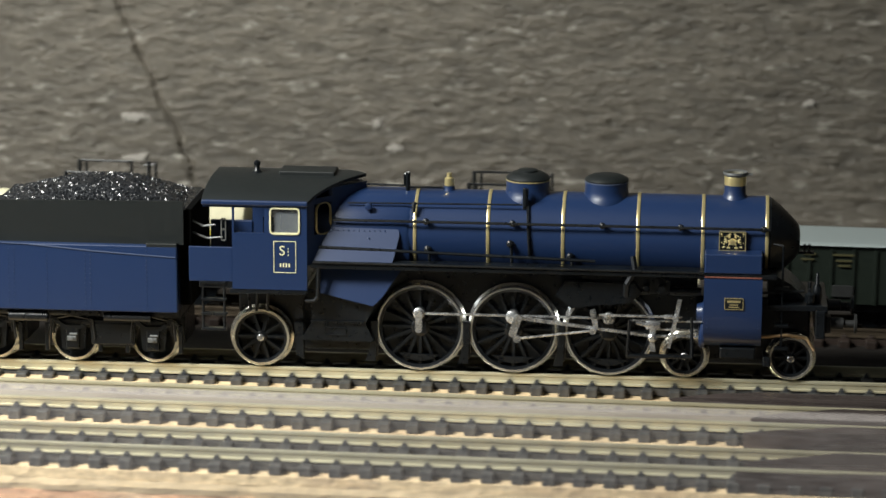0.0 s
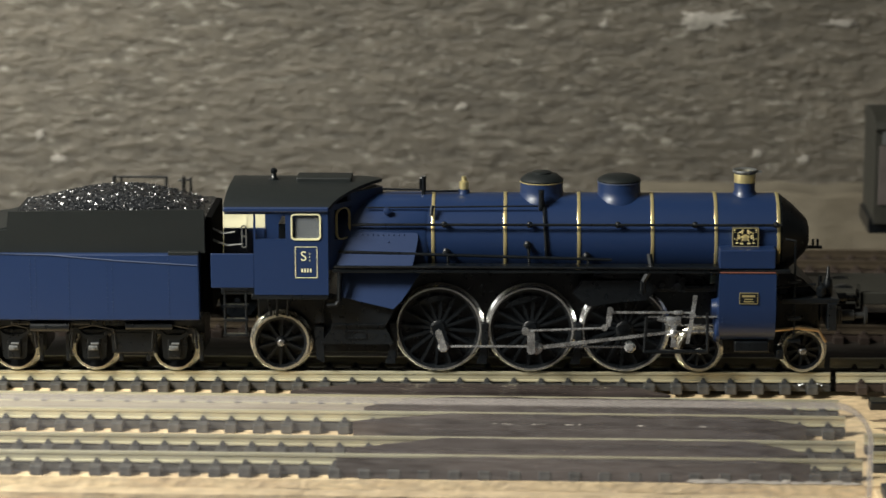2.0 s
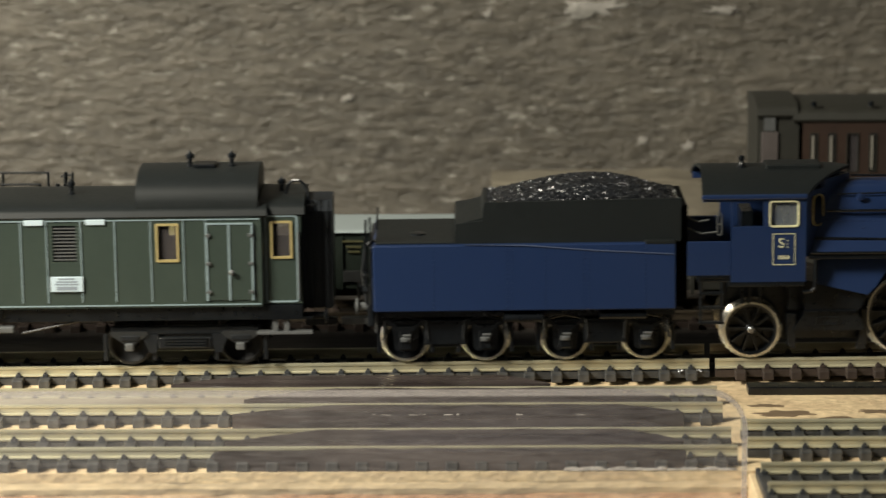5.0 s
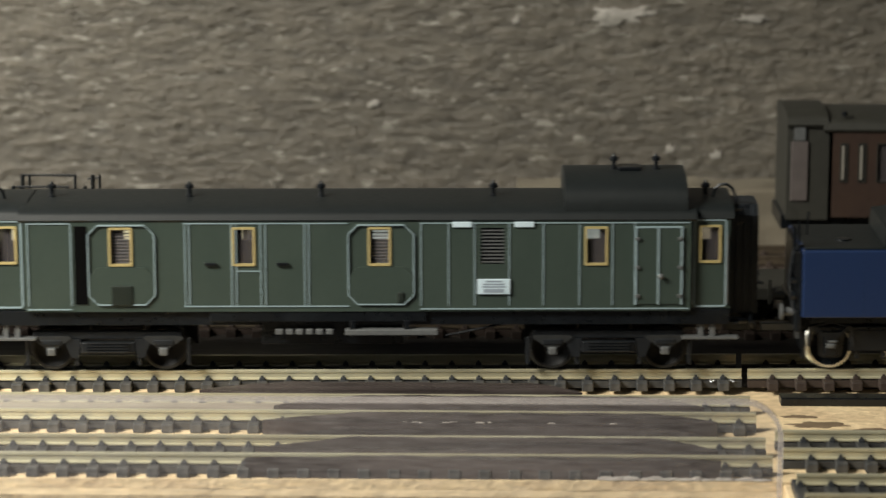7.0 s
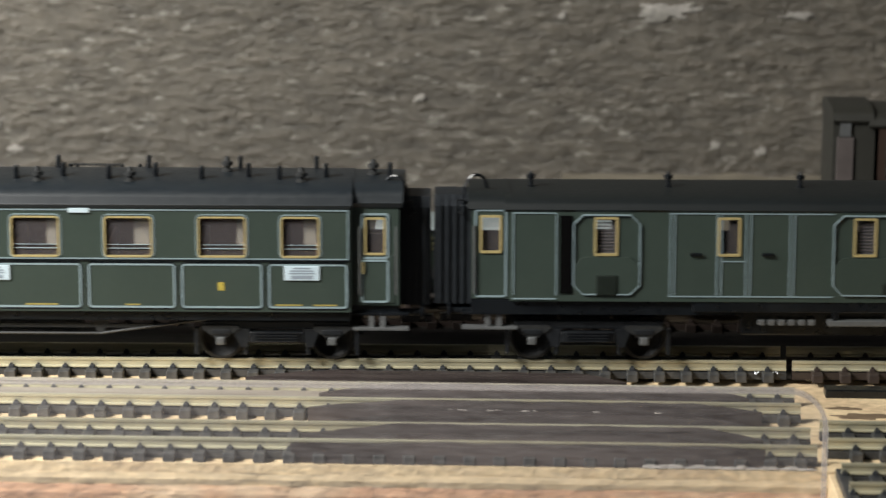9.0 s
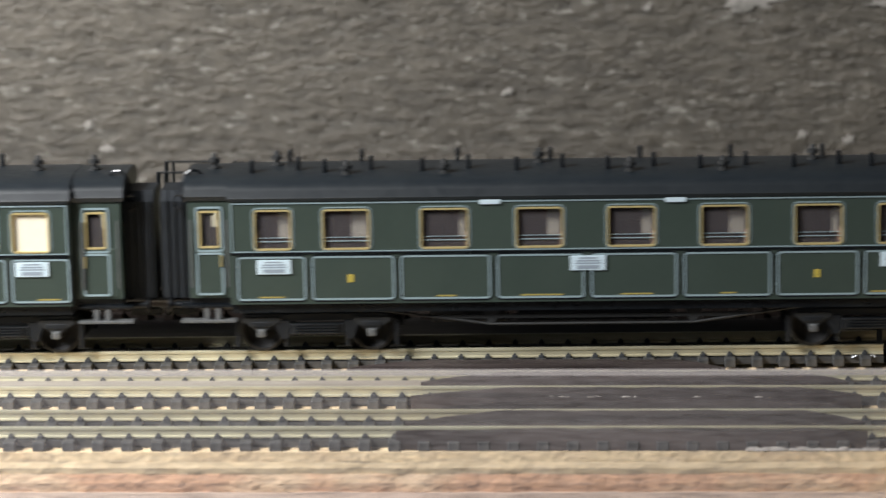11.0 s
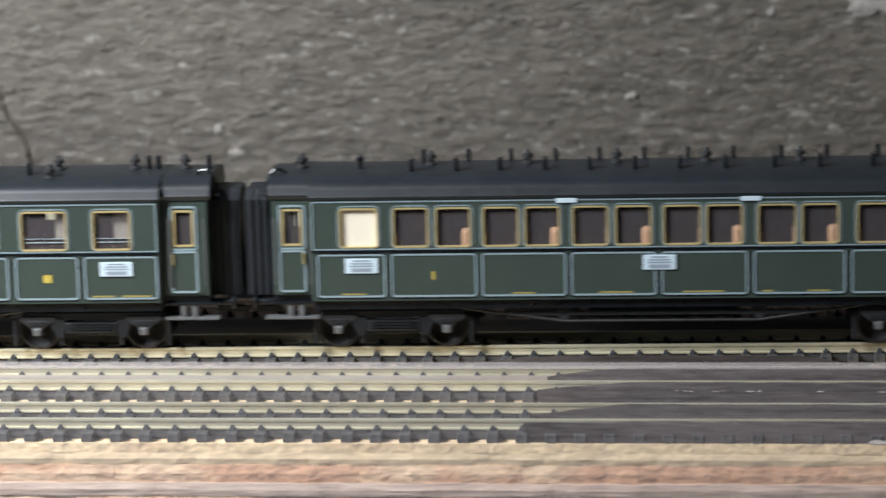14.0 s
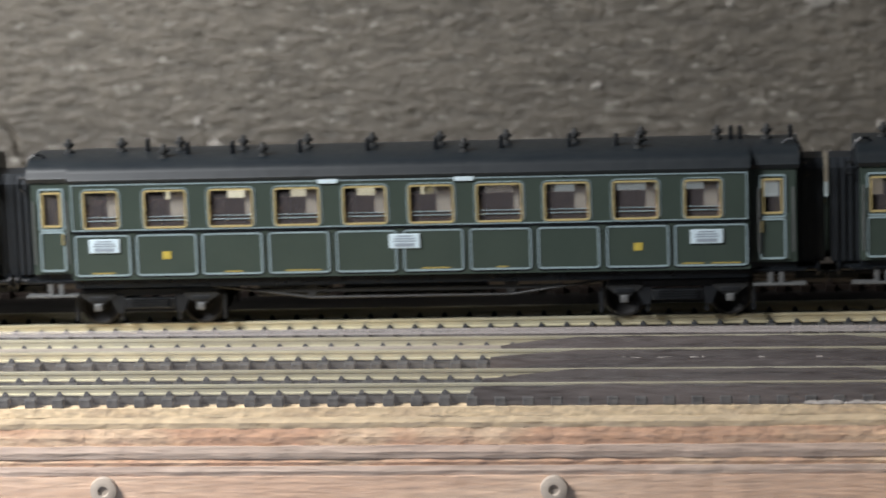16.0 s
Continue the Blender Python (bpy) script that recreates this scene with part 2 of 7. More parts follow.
def box(bm, x0, x1, y0, y1, z0, z1, bev=0.0):
    b2 = bm if not bev else bmesh.new()
    v = [b2.verts.new((x, y, z)) for x in (x0, x1) for y in (y0, y1) for z in (z0, z1)]
    for f in ((0, 1, 3, 2), (4, 6, 7, 5), (0, 4, 5, 1), (2, 3, 7, 6), (0, 2, 6, 4), (1, 5, 7, 3)):
        b2.faces.new([v[i] for i in f])
    if bev:
        bmesh.ops.bevel(b2, geom=b2.edges[:], offset=bev, segments=2, affect="EDGES", profile=0.5)
        merge(bm, b2)
    return bm


def merge(bm, other):
    tmp = {}
    for v in other.verts:
        tmp[v] = bm.verts.new(v.co)
    for f in other.faces:
        bm.faces.new([tmp[v] for v in f.verts])
    other.free()


def holed(bm, x0, x1, z0, z1, holes, y0, y1):
    """An upright sheet with rectangular holes (xa, xb, za, zb), as one mesh."""
    xs = sorted({x0, x1, *(e for h in holes for e in h[:2])})
    zs = sorted({z0, z1, *(e for h in holes for e in h[2:])})
    V = {}

    def vert(i, k, s):
        if (i, k, s) not in V:
            V[i, k, s] = bm.verts.new((xs[i], (y0, y1)[s], zs[k]))
        return V[i, k, s]

    def solid(i, k):
        if not (0 <= i < len(xs) - 1 and 0 <= k < len(zs) - 1):
            return False
        cx, cz = (xs[i] + xs[i + 1]) / 2, (zs[k] + zs[k + 1]) / 2
        return not any(a < cx < b and c < cz < d for a, b, c, d in holes)
    for i in range(len(xs) - 1):
        for k in range(len(zs) - 1):
            if not solid(i, k):
                continue
            for s in (0, 1):
                bm.faces.new((vert(i, k, s), vert(i + 1, k, s), vert(i + 1, k + 1, s), vert(i, k + 1, s)))
            for di, dk, p, q in ((-1, 0, (i, k), (i, k + 1)), (1, 0, (i + 1, k), (i + 1, k + 1)), (0, -1, (i, k), (i + 1, k)), (0, 1, (i, k + 1), (i + 1, k + 1))):
                if not solid(i + di, k + dk):
                    bm.faces.new((vert(*p, 0), vert(*q, 0), vert(*q, 1), vert(*p, 1)))


def rounded(x0, x1, z0, z1, r, n=4):
    pts = []
    for cx, cz, a in ((x1 - r, z1 - r, 0), (x0 + r, z1 - r, 90), (x0 + r, z0 + r, 180), (x1 - r, z0 + r, 270)):
        for i in range(n + 1):
            t = radians(a + 90 * i / n)
            pts.append((cx + r * math.cos(t), cz + r * math.sin(t)))
    return pts


def ring(bm, x0, x1, z0, z1, w, r, y0, y1, steps=4):
    """A rounded frame of width w in the plane of a side."""
    o, i = rounded(x0, x1, z0, z1, r, steps), rounded(x0 + w, x1 - w, z0 + w, z1 - w, max(r - w, 0.05), steps)
    n = len(o)
    vs = [[bm.verts.new((x, y, z)) for x, z in p] for p in (o, i) for y in (y0, y1)]
    of, ob_, if_, ib = vs
    for k in range(n):
        j = (k + 1) % n
        bm.faces.new((of[k], of[j], if_[j], if_[k]))
        bm.faces.new((ob_[k], ob_[j], ib[j], ib[k]))
        bm.faces.new((of[k], of[j], ob_[j], ob_[k]))
        bm.faces.new((if_[k], if_[j], ib[j], ib[k]))


def plate(bm, pts, y0, y1):
    """A prism of an outline in x and z."""
    a = [bm.verts.new((x, y0, z)) for x, z in pts]
    b = [bm.verts.new((x, y1, z)) for x, z in pts]
    bm.faces.new(a)
    bm.faces.new(b)
    for k in range(len(pts)):
        j = (k + 1) % len(pts)
        bm.faces.new((a[k], a[j], b[j], b[k]))


def along(bm, pts, x0, x1):
    """A prism of an outline in y and z along x."""
    a = [bm.verts.new((x0, y, z)) for y, z in pts]
    b = [bm.verts.new((x1, y, z)) for y, z in pts]
    bm.faces.new(a)
    bm.faces.new(b)
    for k in range(len(pts)):
        j = (k + 1) % len(pts)
        bm.faces.new((a[k], a[j], b[j], b[k]))


def lathe(bm, profile, n=24, m=None):
    """profile: (radius, height) pairs turned about z, then moved by m."""
    m = m or Matrix()
    loops = []
    for r, h in profile:
        if r < 1e-4:
            loops.append([bm.verts.new(m @ Vector((0, 0, h)))])
        else:
            loops.append([bm.verts.new(m @ Vector((r * math.cos(2 * math.pi * k / n), r * math.sin(2 * math.pi * k / n), h))) for k in range(n)])
    for a, b in zip(loops, loops[1:]):
        for k in range(n):
            j = (k + 1) % n
            if len(a) == 1 and len(b) > 1:
                bm.faces.new((a[0], b[k], b[j]))
            elif len(b) == 1 and len(a) > 1:
                bm.faces.new((a[k], a[j], b[0]))
            elif len(a) > 1:
                bm.faces.new((a[k], a[j], b[j], b[k]))
    for e in (loops[0], loops[-1]):
        if len(e) > 2:
            bm.faces.new(e)


def xf(x, y, z, axis="z"):
    t = Matrix.Translation((x, y, z))
    if axis == "x":
        return t @ Matrix.Rotation(math.pi / 2, 4, "Y")
    if axis == "y":
        return t @ Matrix.Rotation(math.pi / 2, 4, "X")
    return t


def rod(bm, p, q, r, n=8):
    p, q = Vector(p), Vector(q)
    d = q - p
    m = Matrix.Translation(p) @ d.to_track_quat("Z", "Y").to_matrix().to_4x4()
    lathe(bm, [(r, 0), (r, d.length)], n, m)


def wire(bm, pts, r, n=6):
    for p, q in zip(pts, pts[1:]):
        rod(bm, p, q, r, n)


# ---- the way of the train: seconds and millimetres ----
RUN = [(0, 0.0), (0.5, 25.2), (1, 52.1), (1.5, 76.2), (2, 103.0), (2.5, 127.8), (3, 154.7), (3.5, 179.9), (4, 206.8), (4.5, 231.6), (5, 258.1),
       (7.5, 386.6), (8, 413.2), (10.5, 567.7), (11, 603.4), (11.5, 636.6), (12, 672.7), (12.5, 705.9), (13, 741.5), (13.5, 777.0), (14, 817.0),
       (14.5, 857.2), (15, 900.8), (15.5, 941.9), (16, 988.8)]
SLOPE = 0.008
TILT = -math.degrees(math.atan(SLOPE))


def run(t):
    n = len(RUN)
    k = max(i for i in range(n - 1) if RUN[i][0] <= t + 1e-9)

    def tang(i):
        i0, i1 = max(i - 1, 0), min(i + 1, n - 1)
        return (RUN[i1][1] - RUN[i0][1]) / (RUN[i1][0] - RUN[i0][0])
    (t0, s0), (t1, s1) = RUN[k], RUN[k + 1]
    h = t1 - t0
    u = (t - t0) / h
    m0, m1 = tang(k) * h, tang(k + 1) * h
    return (2 * u ** 3 - 3 * u ** 2 + 1) * s0 + (u ** 3 - 2 * u ** 2 + u) * m0 + (-2 * u ** 3 + 3 * u ** 2) * s1 + (u ** 3 - u ** 2) * m1


TRAIN = []   # (empty, place along the train)
ROLLING = []  # (wheelset, place in its vehicle, radius)

# ---- the setting ----
def setting():
    # baseboard with its layered front edge
    bm = bmesh.new()
    box(bm, -1200, 1200, -83.0, 206, -2.4, 0, 0)
    tagged(part("ground", bm, BOARD), "bare sawn plywood baseboard top with cut front edge", "baseboard", kind="structure")
    # dark sheet that paints the shade under and behind the train
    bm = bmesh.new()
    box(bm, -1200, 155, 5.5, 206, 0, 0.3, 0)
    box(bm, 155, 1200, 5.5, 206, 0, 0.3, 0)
    tagged(part("ground_shade", bm, SHADEGROUND), "near-black brown sheet painted as shade under the rear tracks", "baseboard", kind="structure")
    bm = bmesh.new()
    lo = [bm.verts.new((x, y, 0.2)) for x, y in ((164, 104), (420, 104), (420, 204), (152, 204))]
    hi = [bm.verts.new((v.co.x, v.co.y, 1.3)) for v in lo]
    bm.faces.new(hi)
    bm.faces.new(lo)
    for k in range(4):
        bm.faces.new((lo[k], lo[(k + 1) % 4], hi[(k + 1) % 4], hi[k]))
    tagged(part("ground_tan", bm, BARETAN), "bare grey-tan board under the track by the wall", "baseboard", kind="structure")
    for nm, y, z0, z1, m, lab in (("trim_tan", -83.0, -5.4, -2.4, PLYTAN, "pale tan ply layer under the board surface"),
                                  ("trim_orange", -83.0, -9.9, -5.4, PLYRED, "rough orange torn ply layer of the edge"),
                                  ("trim_grey", -83.6, -13.2, -9.9, PLYGREY, "greyed ply layer of the baseboard edge"),
                                  ("trim_red", -83.2, -15.2, -13.2, PLYRED, "reddish ply layer of the baseboard edge"),
                                  ("trim_pale", -83.6, -17.8, -15.2, PLYGREY, "greyed lower ply layer of the edge"),
                                  ("trim_lower", -84.0, -60, -17.8, PLYPALE, "pale lower board of the layout front")):
        bm = bmesh.new()
        n = 240
        rows = []
        for k in range(n + 1):
            x = -300 + 600 * k / n
            j = noise.noise(Vector((x * 0.15, y, z0))) * 0.5
            rows.append([bm.verts.new((x, y + j * 0.8, z0)), bm.verts.new((x, y - 0.3 + j, (z0 + z1) / 2)), bm.verts.new((x, y + j * 0.6, z1 + (0 if nm == "trim_pale" else j * 0.5))),
                         bm.verts.new((x, -75, z1)), bm.verts.new((x, -75, z0))])
        for a, b in zip(rows, rows[1:]):
            for i in range(5):
                bm.faces.new((a[i], a[(i + 1) % 5], b[(i + 1) % 5], b[i]))
        tagged(part(nm, bm, m, None), lab, "board edge", kind="structure")
    # the rough wall behind the tracks
    bm = bmesh.new()
    xs = [-420 + 10.25 * k for k in range(20)] + [-215 + 0.7 * k for k in range(658)] + [246 + 13 * k for k in range(19)]
    zs = [-10 + 0.5 * k for k in range(231)] + [106 + 9.2 * k for k in range(21)]
    grid = []
    for x in xs:
        col = []
        for z in zs:
            w = noise.noise(Vector((x * 0.02, 1.0, z * 0.03))) * 0.9
            p = Vector((x * 0.22 + w, 3.1, z * 0.75))
            d = (abs(noise.noise(p)) - 0.25) * 1.0 + noise.noise(p * 2.1) * 0.7 + noise.noise(p * 4.2) * 0.55
            d += noise.noise(Vector((x * 0.03, 8.0, z * 0.05))) * 1.0 + noise.noise(Vector((x * 0.008, 5.0, z * 0.012))) * 2.0
            pv = Vector((x * 0.17 + 0.5 * noise.noise(p * 0.7), 2.0, z * 0.55 + 0.6 * noise.noise(p * 0.9)))
            vd, vp = noise.voronoi(pv)
            d += 1.5 * noise.noise(vp[0] * 3.7) * min(1.0, (vd[1] - vd[0]) * 3.0)
            pv = Vector((x * 0.34 + 0.3 * w, 7.0, z * 1.0))
            vd, vp = noise.voronoi(pv)
            d += 1.1 * noise.noise(vp[0] * 5.3) * min(1.0, (vd[1] - vd[0]) * 4.0)
            c = -171.6 + (71.3 - z) * 0.45 + 2.4 * noise.noise(Vector((z * 0.12, 0, 0))) + 0.8 * noise.noise(Vector((z * 0.5, 3, 0)))
            if 5 < z < 260:
                d += 5.5 * math.exp(-((x - c) / (0.85 + 0.3 * noise.noise(Vector((z * 0.2, 9, 0))))) ** 2)
            col.append(bm.verts.new((x, 205 + d * 0.25, z)))
        grid.append(col)
    nx, nz = len(xs) - 1, len(zs) - 1
    for i in range(nx):
        for k in range(nz):
            bm.faces.new((grid[i][k], grid[i + 1][k], grid[i + 1][k + 1], grid[i][k + 1]))
    tagged(part("wall_north", bm, WALL, smooth=True), "rough grey-brown trowelled stone wall with a crack", "wall", kind="structure")
    # unseen room shell added to bound and bounce light, with an opening on the left
    for nm, b in (("wall_north_rest", (-2000, -420, 207, 260, -900, 1400)), ("wall_north_rest", (480, 2000, 207, 260, -900, 1400)), ("wall_north_upper", (-420, 480, 215, 260, 290, 1400)),
                  ("wall_south", (-2000, 2000, -2600, -2540, -900, 1400)), ("wall_east", (2000, 2060, -2600, 260, -900, 1400)),
                  ("ceiling", (-2060, 2060, -2600, 260, 1400, 1450)), ("floor", (-2060, 2060, -2600, 260, -950, -900))):
        bm = bmesh.new()
        box(bm, *b)
        tagged(part(nm, bm, PLASTER), "plain pale plastered " + nm.split("_")[0] + " of the added unseen room", nm.split("_")[0], kind="structure")
    bm = bmesh.new()
    box(bm, -2060, -2000, -2540, -1260, -900, 1400)
    box(bm, -2060, -2000, -240, 260, -900, 1400)
    box(bm, -2060, -2000, -1260, -240, -900, 290)
    box(bm, -2060, -2000, -1260, -240, 1210, 1400)
    tagged(part("wall_west", bm, PLASTER), "added unseen pale wall with an opening for side light", "wall", kind="structure")
    # strip along the foot of the wall
    bm = bmesh.new()
    n = 90
    rows = []
    for k in range(n + 1):
        x = 100 + 212 * k / n
        j = noise.noise(Vector((x * 0.08, 2, 0)))
        top = 19.0 + 1.2 * j
        rows.append([bm.verts.new(q) for q in ((x, 186 + j, 0), (x, 186.5 + j, top - 1), (x, 188 + j, top), (x, 203.5, top + 0.5), (x, 203.5, 0))])
    for a, b in zip(rows, rows[1:]):
        for i in range(5):
            bm.faces.new((a[i], a[(i + 1) % 5], b[(i + 1) % 5], b[i]))
    bm.faces.new(rows[0])
    bm.faces.new(rows[-1])
    tagged(part("baseboard", bm, SKIRT), "tan wooden strip along the foot of the wall", "strip", kind="structure")


def smears():
    # loose plaster patches stuck on the wall
    for x, z, w, h in ((134, 73, 12, 3.6), (176, 72, 7, 1.4), (53, 43.5, 2.2, 1.4), (150, 29, 2.4, 2), (-166, 33, 5.5, 2.2), (-166, 19.5, 6, 2), (-86, 33, 1.7, 2.2), (-80, 25, 3.5, 1.6), (99, 71, 1.4, 1.4), (165, 27, 2.5, 1.8)):
        bm = bmesh.new()
        n = 40
        c = bm.verts.new((0, 0.3, 0))
        rim = []
        for k in range(n):
            a = 2 * math.pi * k / n
            r = 0.85 + 0.7 * noise.noise(Vector((math.cos(a) * 2.7 + x, math.sin(a) * 2.7, z)))
            rim.append(bm.verts.new((w * r * math.cos(a) + 0.35 * h * math.sin(a), 1.4, h * r * math.sin(a))))
        mid = [bm.verts.new(Vector((v.co.x * 0.8, 0.45, v.co.z * 0.8))) for v in rim]
        for k in range(n):
            j = (k + 1) % n
            bm.faces.new((rim[k], rim[j], mid[j], mid[k]))
            bm.faces.new((mid[k], mid[j], c))
        ob = part("plaster_patch", bm, PAINTWHITE, smooth=True)
        ob.location = (x * MM, 0.2040, z * MM)
        tagged(ob, "small whitish chipped plaster patch on the rough wall", "plaster patch", group="patches on the wall", kind="structure")


# ---- tracks ----
def tie_mesh(width, material, name="sleeper"):
    """A sleeper with rail chairs; the near rail stands at y = 0, the far one at y = 16."""
    bm = bmesh.new()
    box(bm, -1.5, 1.5, -4.7, 20.7, 0.0, 2.4, 0.35)
    for y in (0, 16):
        for s in (-1, 1):
            box(bm, -0.75, 0.75, y + s * 1.25 - 0.45, y + s * 1.25 + 0.45, 2.2, 3.2, 0.18)
            box(bm, -0.35, 0.35, y + s * 1.1 - 0.3, y + s * 1.1 + 0.3, 3.0, 3.6, 0.0)
    return part(name, bm, material)


def rail_piece(parent, x0, x1, y, material, top=5.0):
    bm = bmesh.new()
    prof = [(-0.95, 2.45), (0.95, 2.45), (0.95, 2.75), (0.25, 3.0), (0.25, 4.1), (0.5, 4.3), (0.5, top - 0.1), (0.38, top), (-0.38, top), (-0.5, top - 0.1), (-0.5, 4.3), (-0.25, 4.1), (-0.25, 3.0), (-0.95, 2.75)]
    along(bm, [(y + a, z) for a, z in prof], x0, x1)
    return part("rail", bm, material, parent)


def track(label, y, x0, x1, pitch, tiemat, railmat, shift=0.0, slope=0.0, group="tracks", web=True):
    """Track with its near rail at y; sleepers and rails are parts."""
    tr = empty("track", 0, y, 0)
    tagged(tr, label, "track", group=group, kind="structure")
    for ry in (0, 16):
        rail_piece(tr, x0, x1, ry, railmat)
    if web:
        bm = bmesh.new()
        for ry in (-1.3, 14.7):
            box(bm, x0, x1, ry, ry + 2.6, 0.2, 2.0)
        part("sleeper_web", bm, tiemat, tr)
    first = None
    k = math.ceil((x0 - shift) / pitch)
    while shift + k * pitch < x1:
        x = shift + k * pitch
        if first is None:
            first = tie_mesh(2.5, tiemat)
            first.parent = tr
            first.location = (x * MM, 0, 0)
        else:
            same("sleeper", first, tr, pose(x * MM, 0, 0))
        k += 1
    if slope:
        tr.rotation_euler = (0, radians(TILT), 0)
    return tr


def tracks():
    track("nickel-silver rails on black plastic sleepers, climbing slightly", 1.3, -330, 154.6, 7.1, TIE, RAILM, 0.6, slope=1)
    track("dull rails on brown plastic sleepers beyond a rail joint", 1.3, 156.2, 330, 7.3, TIEBROWN, RAILM, 2.0, slope=1)
    track("nickel-silver rails on black plastic sleepers over bare plywood", -38.5, -330, 154.5, 7.1, TIE, RAILM, 1.0)
    track("nickel-silver rails on black plastic sleepers near the board edge", -78.0, -330, 154.5, 7.1, TIE, RAILM, 1.2)
    track("nickel-silver rails on black sleepers beyond the board joint", -71.0, 157.5, 330, 7.1, TIE, RAILM, 1.0)
    track("nickel-silver rails on black sleepers at the board edge", -109.0, 158.5, 330, 7.1, TIE, RAILM, 3.0)
    track("dull rusty rails on dark sleepers behind the train", 62.0, -330, 330, 7.3, TIEBROWN, RAILOLD, 2.0)
    track("dull rusty rails on dark sleepers near the wall", 150.0, 60, 330, 7.3, TIEBROWN, RAILOLD, 2.0)
    # board piece that carries the tracks beyond the joint
    bm = bmesh.new()
    box(bm, 156.5, 330, -122, -84.6, -30, -0.1, 0.3)
    tagged(part("ground_extension", bm, BOARD), "sawn plywood piece beyond the board joint", "baseboard", kind="structure")
    # dark strip beside the rail joint
    bm = bmesh.new()
    box(bm, 163.5, 330, -13.5, -8.0, 0.0, 2.2, 0.3)
    tagged(part("edge_strip", bm, BLACK), "black plastic strip lying beside the track", "strip", kind="structure")
    # dark glossy strips added for brown paint on the middle rails, with uneven ends
    for y0, y1, xa, xb, z, seed in ((-20.6, -8.0, 14, 112, 4.5, 1), (-37.3, -23.0, 34, 142, 4.95, 2), (-50.0, -39.0, 32, 144, 4.8, 3), (-61.2, -51.0, 40, 140, 4.6, 6), (-77.0, -62.5, 32, 142, 4.95, 4), (-82.4, -78.5, 30, 142, 4.7, 5)):
        bm = bmesh.new()
        n = 60
        rows = []
        for k in range(n + 1):
            f = k / n
            x = xa + (xb - xa) * f
            taper = min(1, (f / 0.22) ** 0.75 if f < 0.22 else 1, ((1 - f) / 0.14) ** 0.7 if f > 0.86 else 1)
            taper = max(0.03, taper * (1 + 0.25 * (1 - taper) * noise.noise(Vector((x * 0.5, seed * 7.7, 2)))))
            j = noise.noise(Vector((x * 0.12, seed * 3.3, 0)))
            mid = (y0 + y1) / 2 + 1.2 * noise.noise(Vector((x * 0.03, seed, 4))) - (1 - taper) * (y1 - y0) * 0.3
            h = (y1 - y0) / 2 * taper * (1 + 0.05 * j)
            h = min(h, (y1 - y0) / 2)
            mid = min(max(mid, y0 + h), y1 - h)
            zt = z + 0.25 * j
            rows.append([bm.verts.new(q) for q in ((x, mid - h, 0.1), (x, mid - h, zt - 0.4), (x, mid - h + 0.3 * taper, zt), (x, mid, zt + 0.1 + 0.15 * j), (x, mid + h - 0.3 * taper, zt), (x, mid + h, zt - 0.4), (x, mid + h, 0.1))])
        for a, b in zip(rows, rows[1:]):
            for i in range(7):
                bm.faces.new((a[i], a[(i + 1) % 7], b[(i + 1) % 7], b[i]))
        bm.faces.new(rows[0])
        bm.faces.new(rows[-1])
        tagged(part("rail_paint_strip", bm, RAILPAINT, smooth=True), "dark brown glossy strip standing in for paint on the rails", "infill strip", group="infill strips", kind="structure")
    # grey filler between the first two tracks
    bm = bmesh.new()
    along(bm, [(-36.6, 2.5), (-36.6, 3.0), (-30, 3.3), (-24.6, 3.0), (-24.6, 2.5)], -330, 44)
    tagged(part("grey_filler", bm, GREYINFILL), "smooth grey filler laid between the rails", "filler", kind="structure")
    # clear guard sheet standing on the front of the board, with a rounded top corner
    guard = new("plastic_guard")
    tagged(guard, "hazy clear plastic guard sheet standing along the board edge", "plastic guard", kind="structure")
    corner = [(146.4 + 9.5 * math.sin(a), 11.3 + 9.5 * math.cos(a)) for a in [math.pi / 2 * k / 10 for k in range(11)]]
    bm = bmesh.new()
    plate(bm, [(-500, -45), (-500, 20.8)] + corner + [(155.9, -45)], -87.2, -85.2)
    sheet = part("sheet", bm, ACRYLIC, guard)
    sheet.visible_shadow = False
    bm = bmesh.new()
    line = [(-500, 20.8)] + corner + [(155.9, -45)]
    for (xa, za), (xb, zb) in zip(line, line[1:]):
        d = Vector((xb - xa, 0, zb - za)).normalized()
        n = Vector((-d.z, 0, d.x)) * -1.1
        quad = [bm.verts.new(Vector((x, y, z)) + k * n) for y in (-87.25, -85.1) for x, z, k in ((xa, za, 0), (xb, zb, 0), (xb, zb, 1), (xa, za, 1))]
        for f in ((0, 1, 2, 3), (4, 7, 6, 5), (0, 4, 5, 1), (2, 6, 7, 3)):
            bm.faces.new([quad[k] for k in f])
    bmesh.ops.remove_doubles(bm, verts=bm.verts, dist=0.01)
    edge = part("edge", bm, ACRYLICEDGE, guard, "frosted sawn edge of the sheet")
    edge.visible_shadow = False


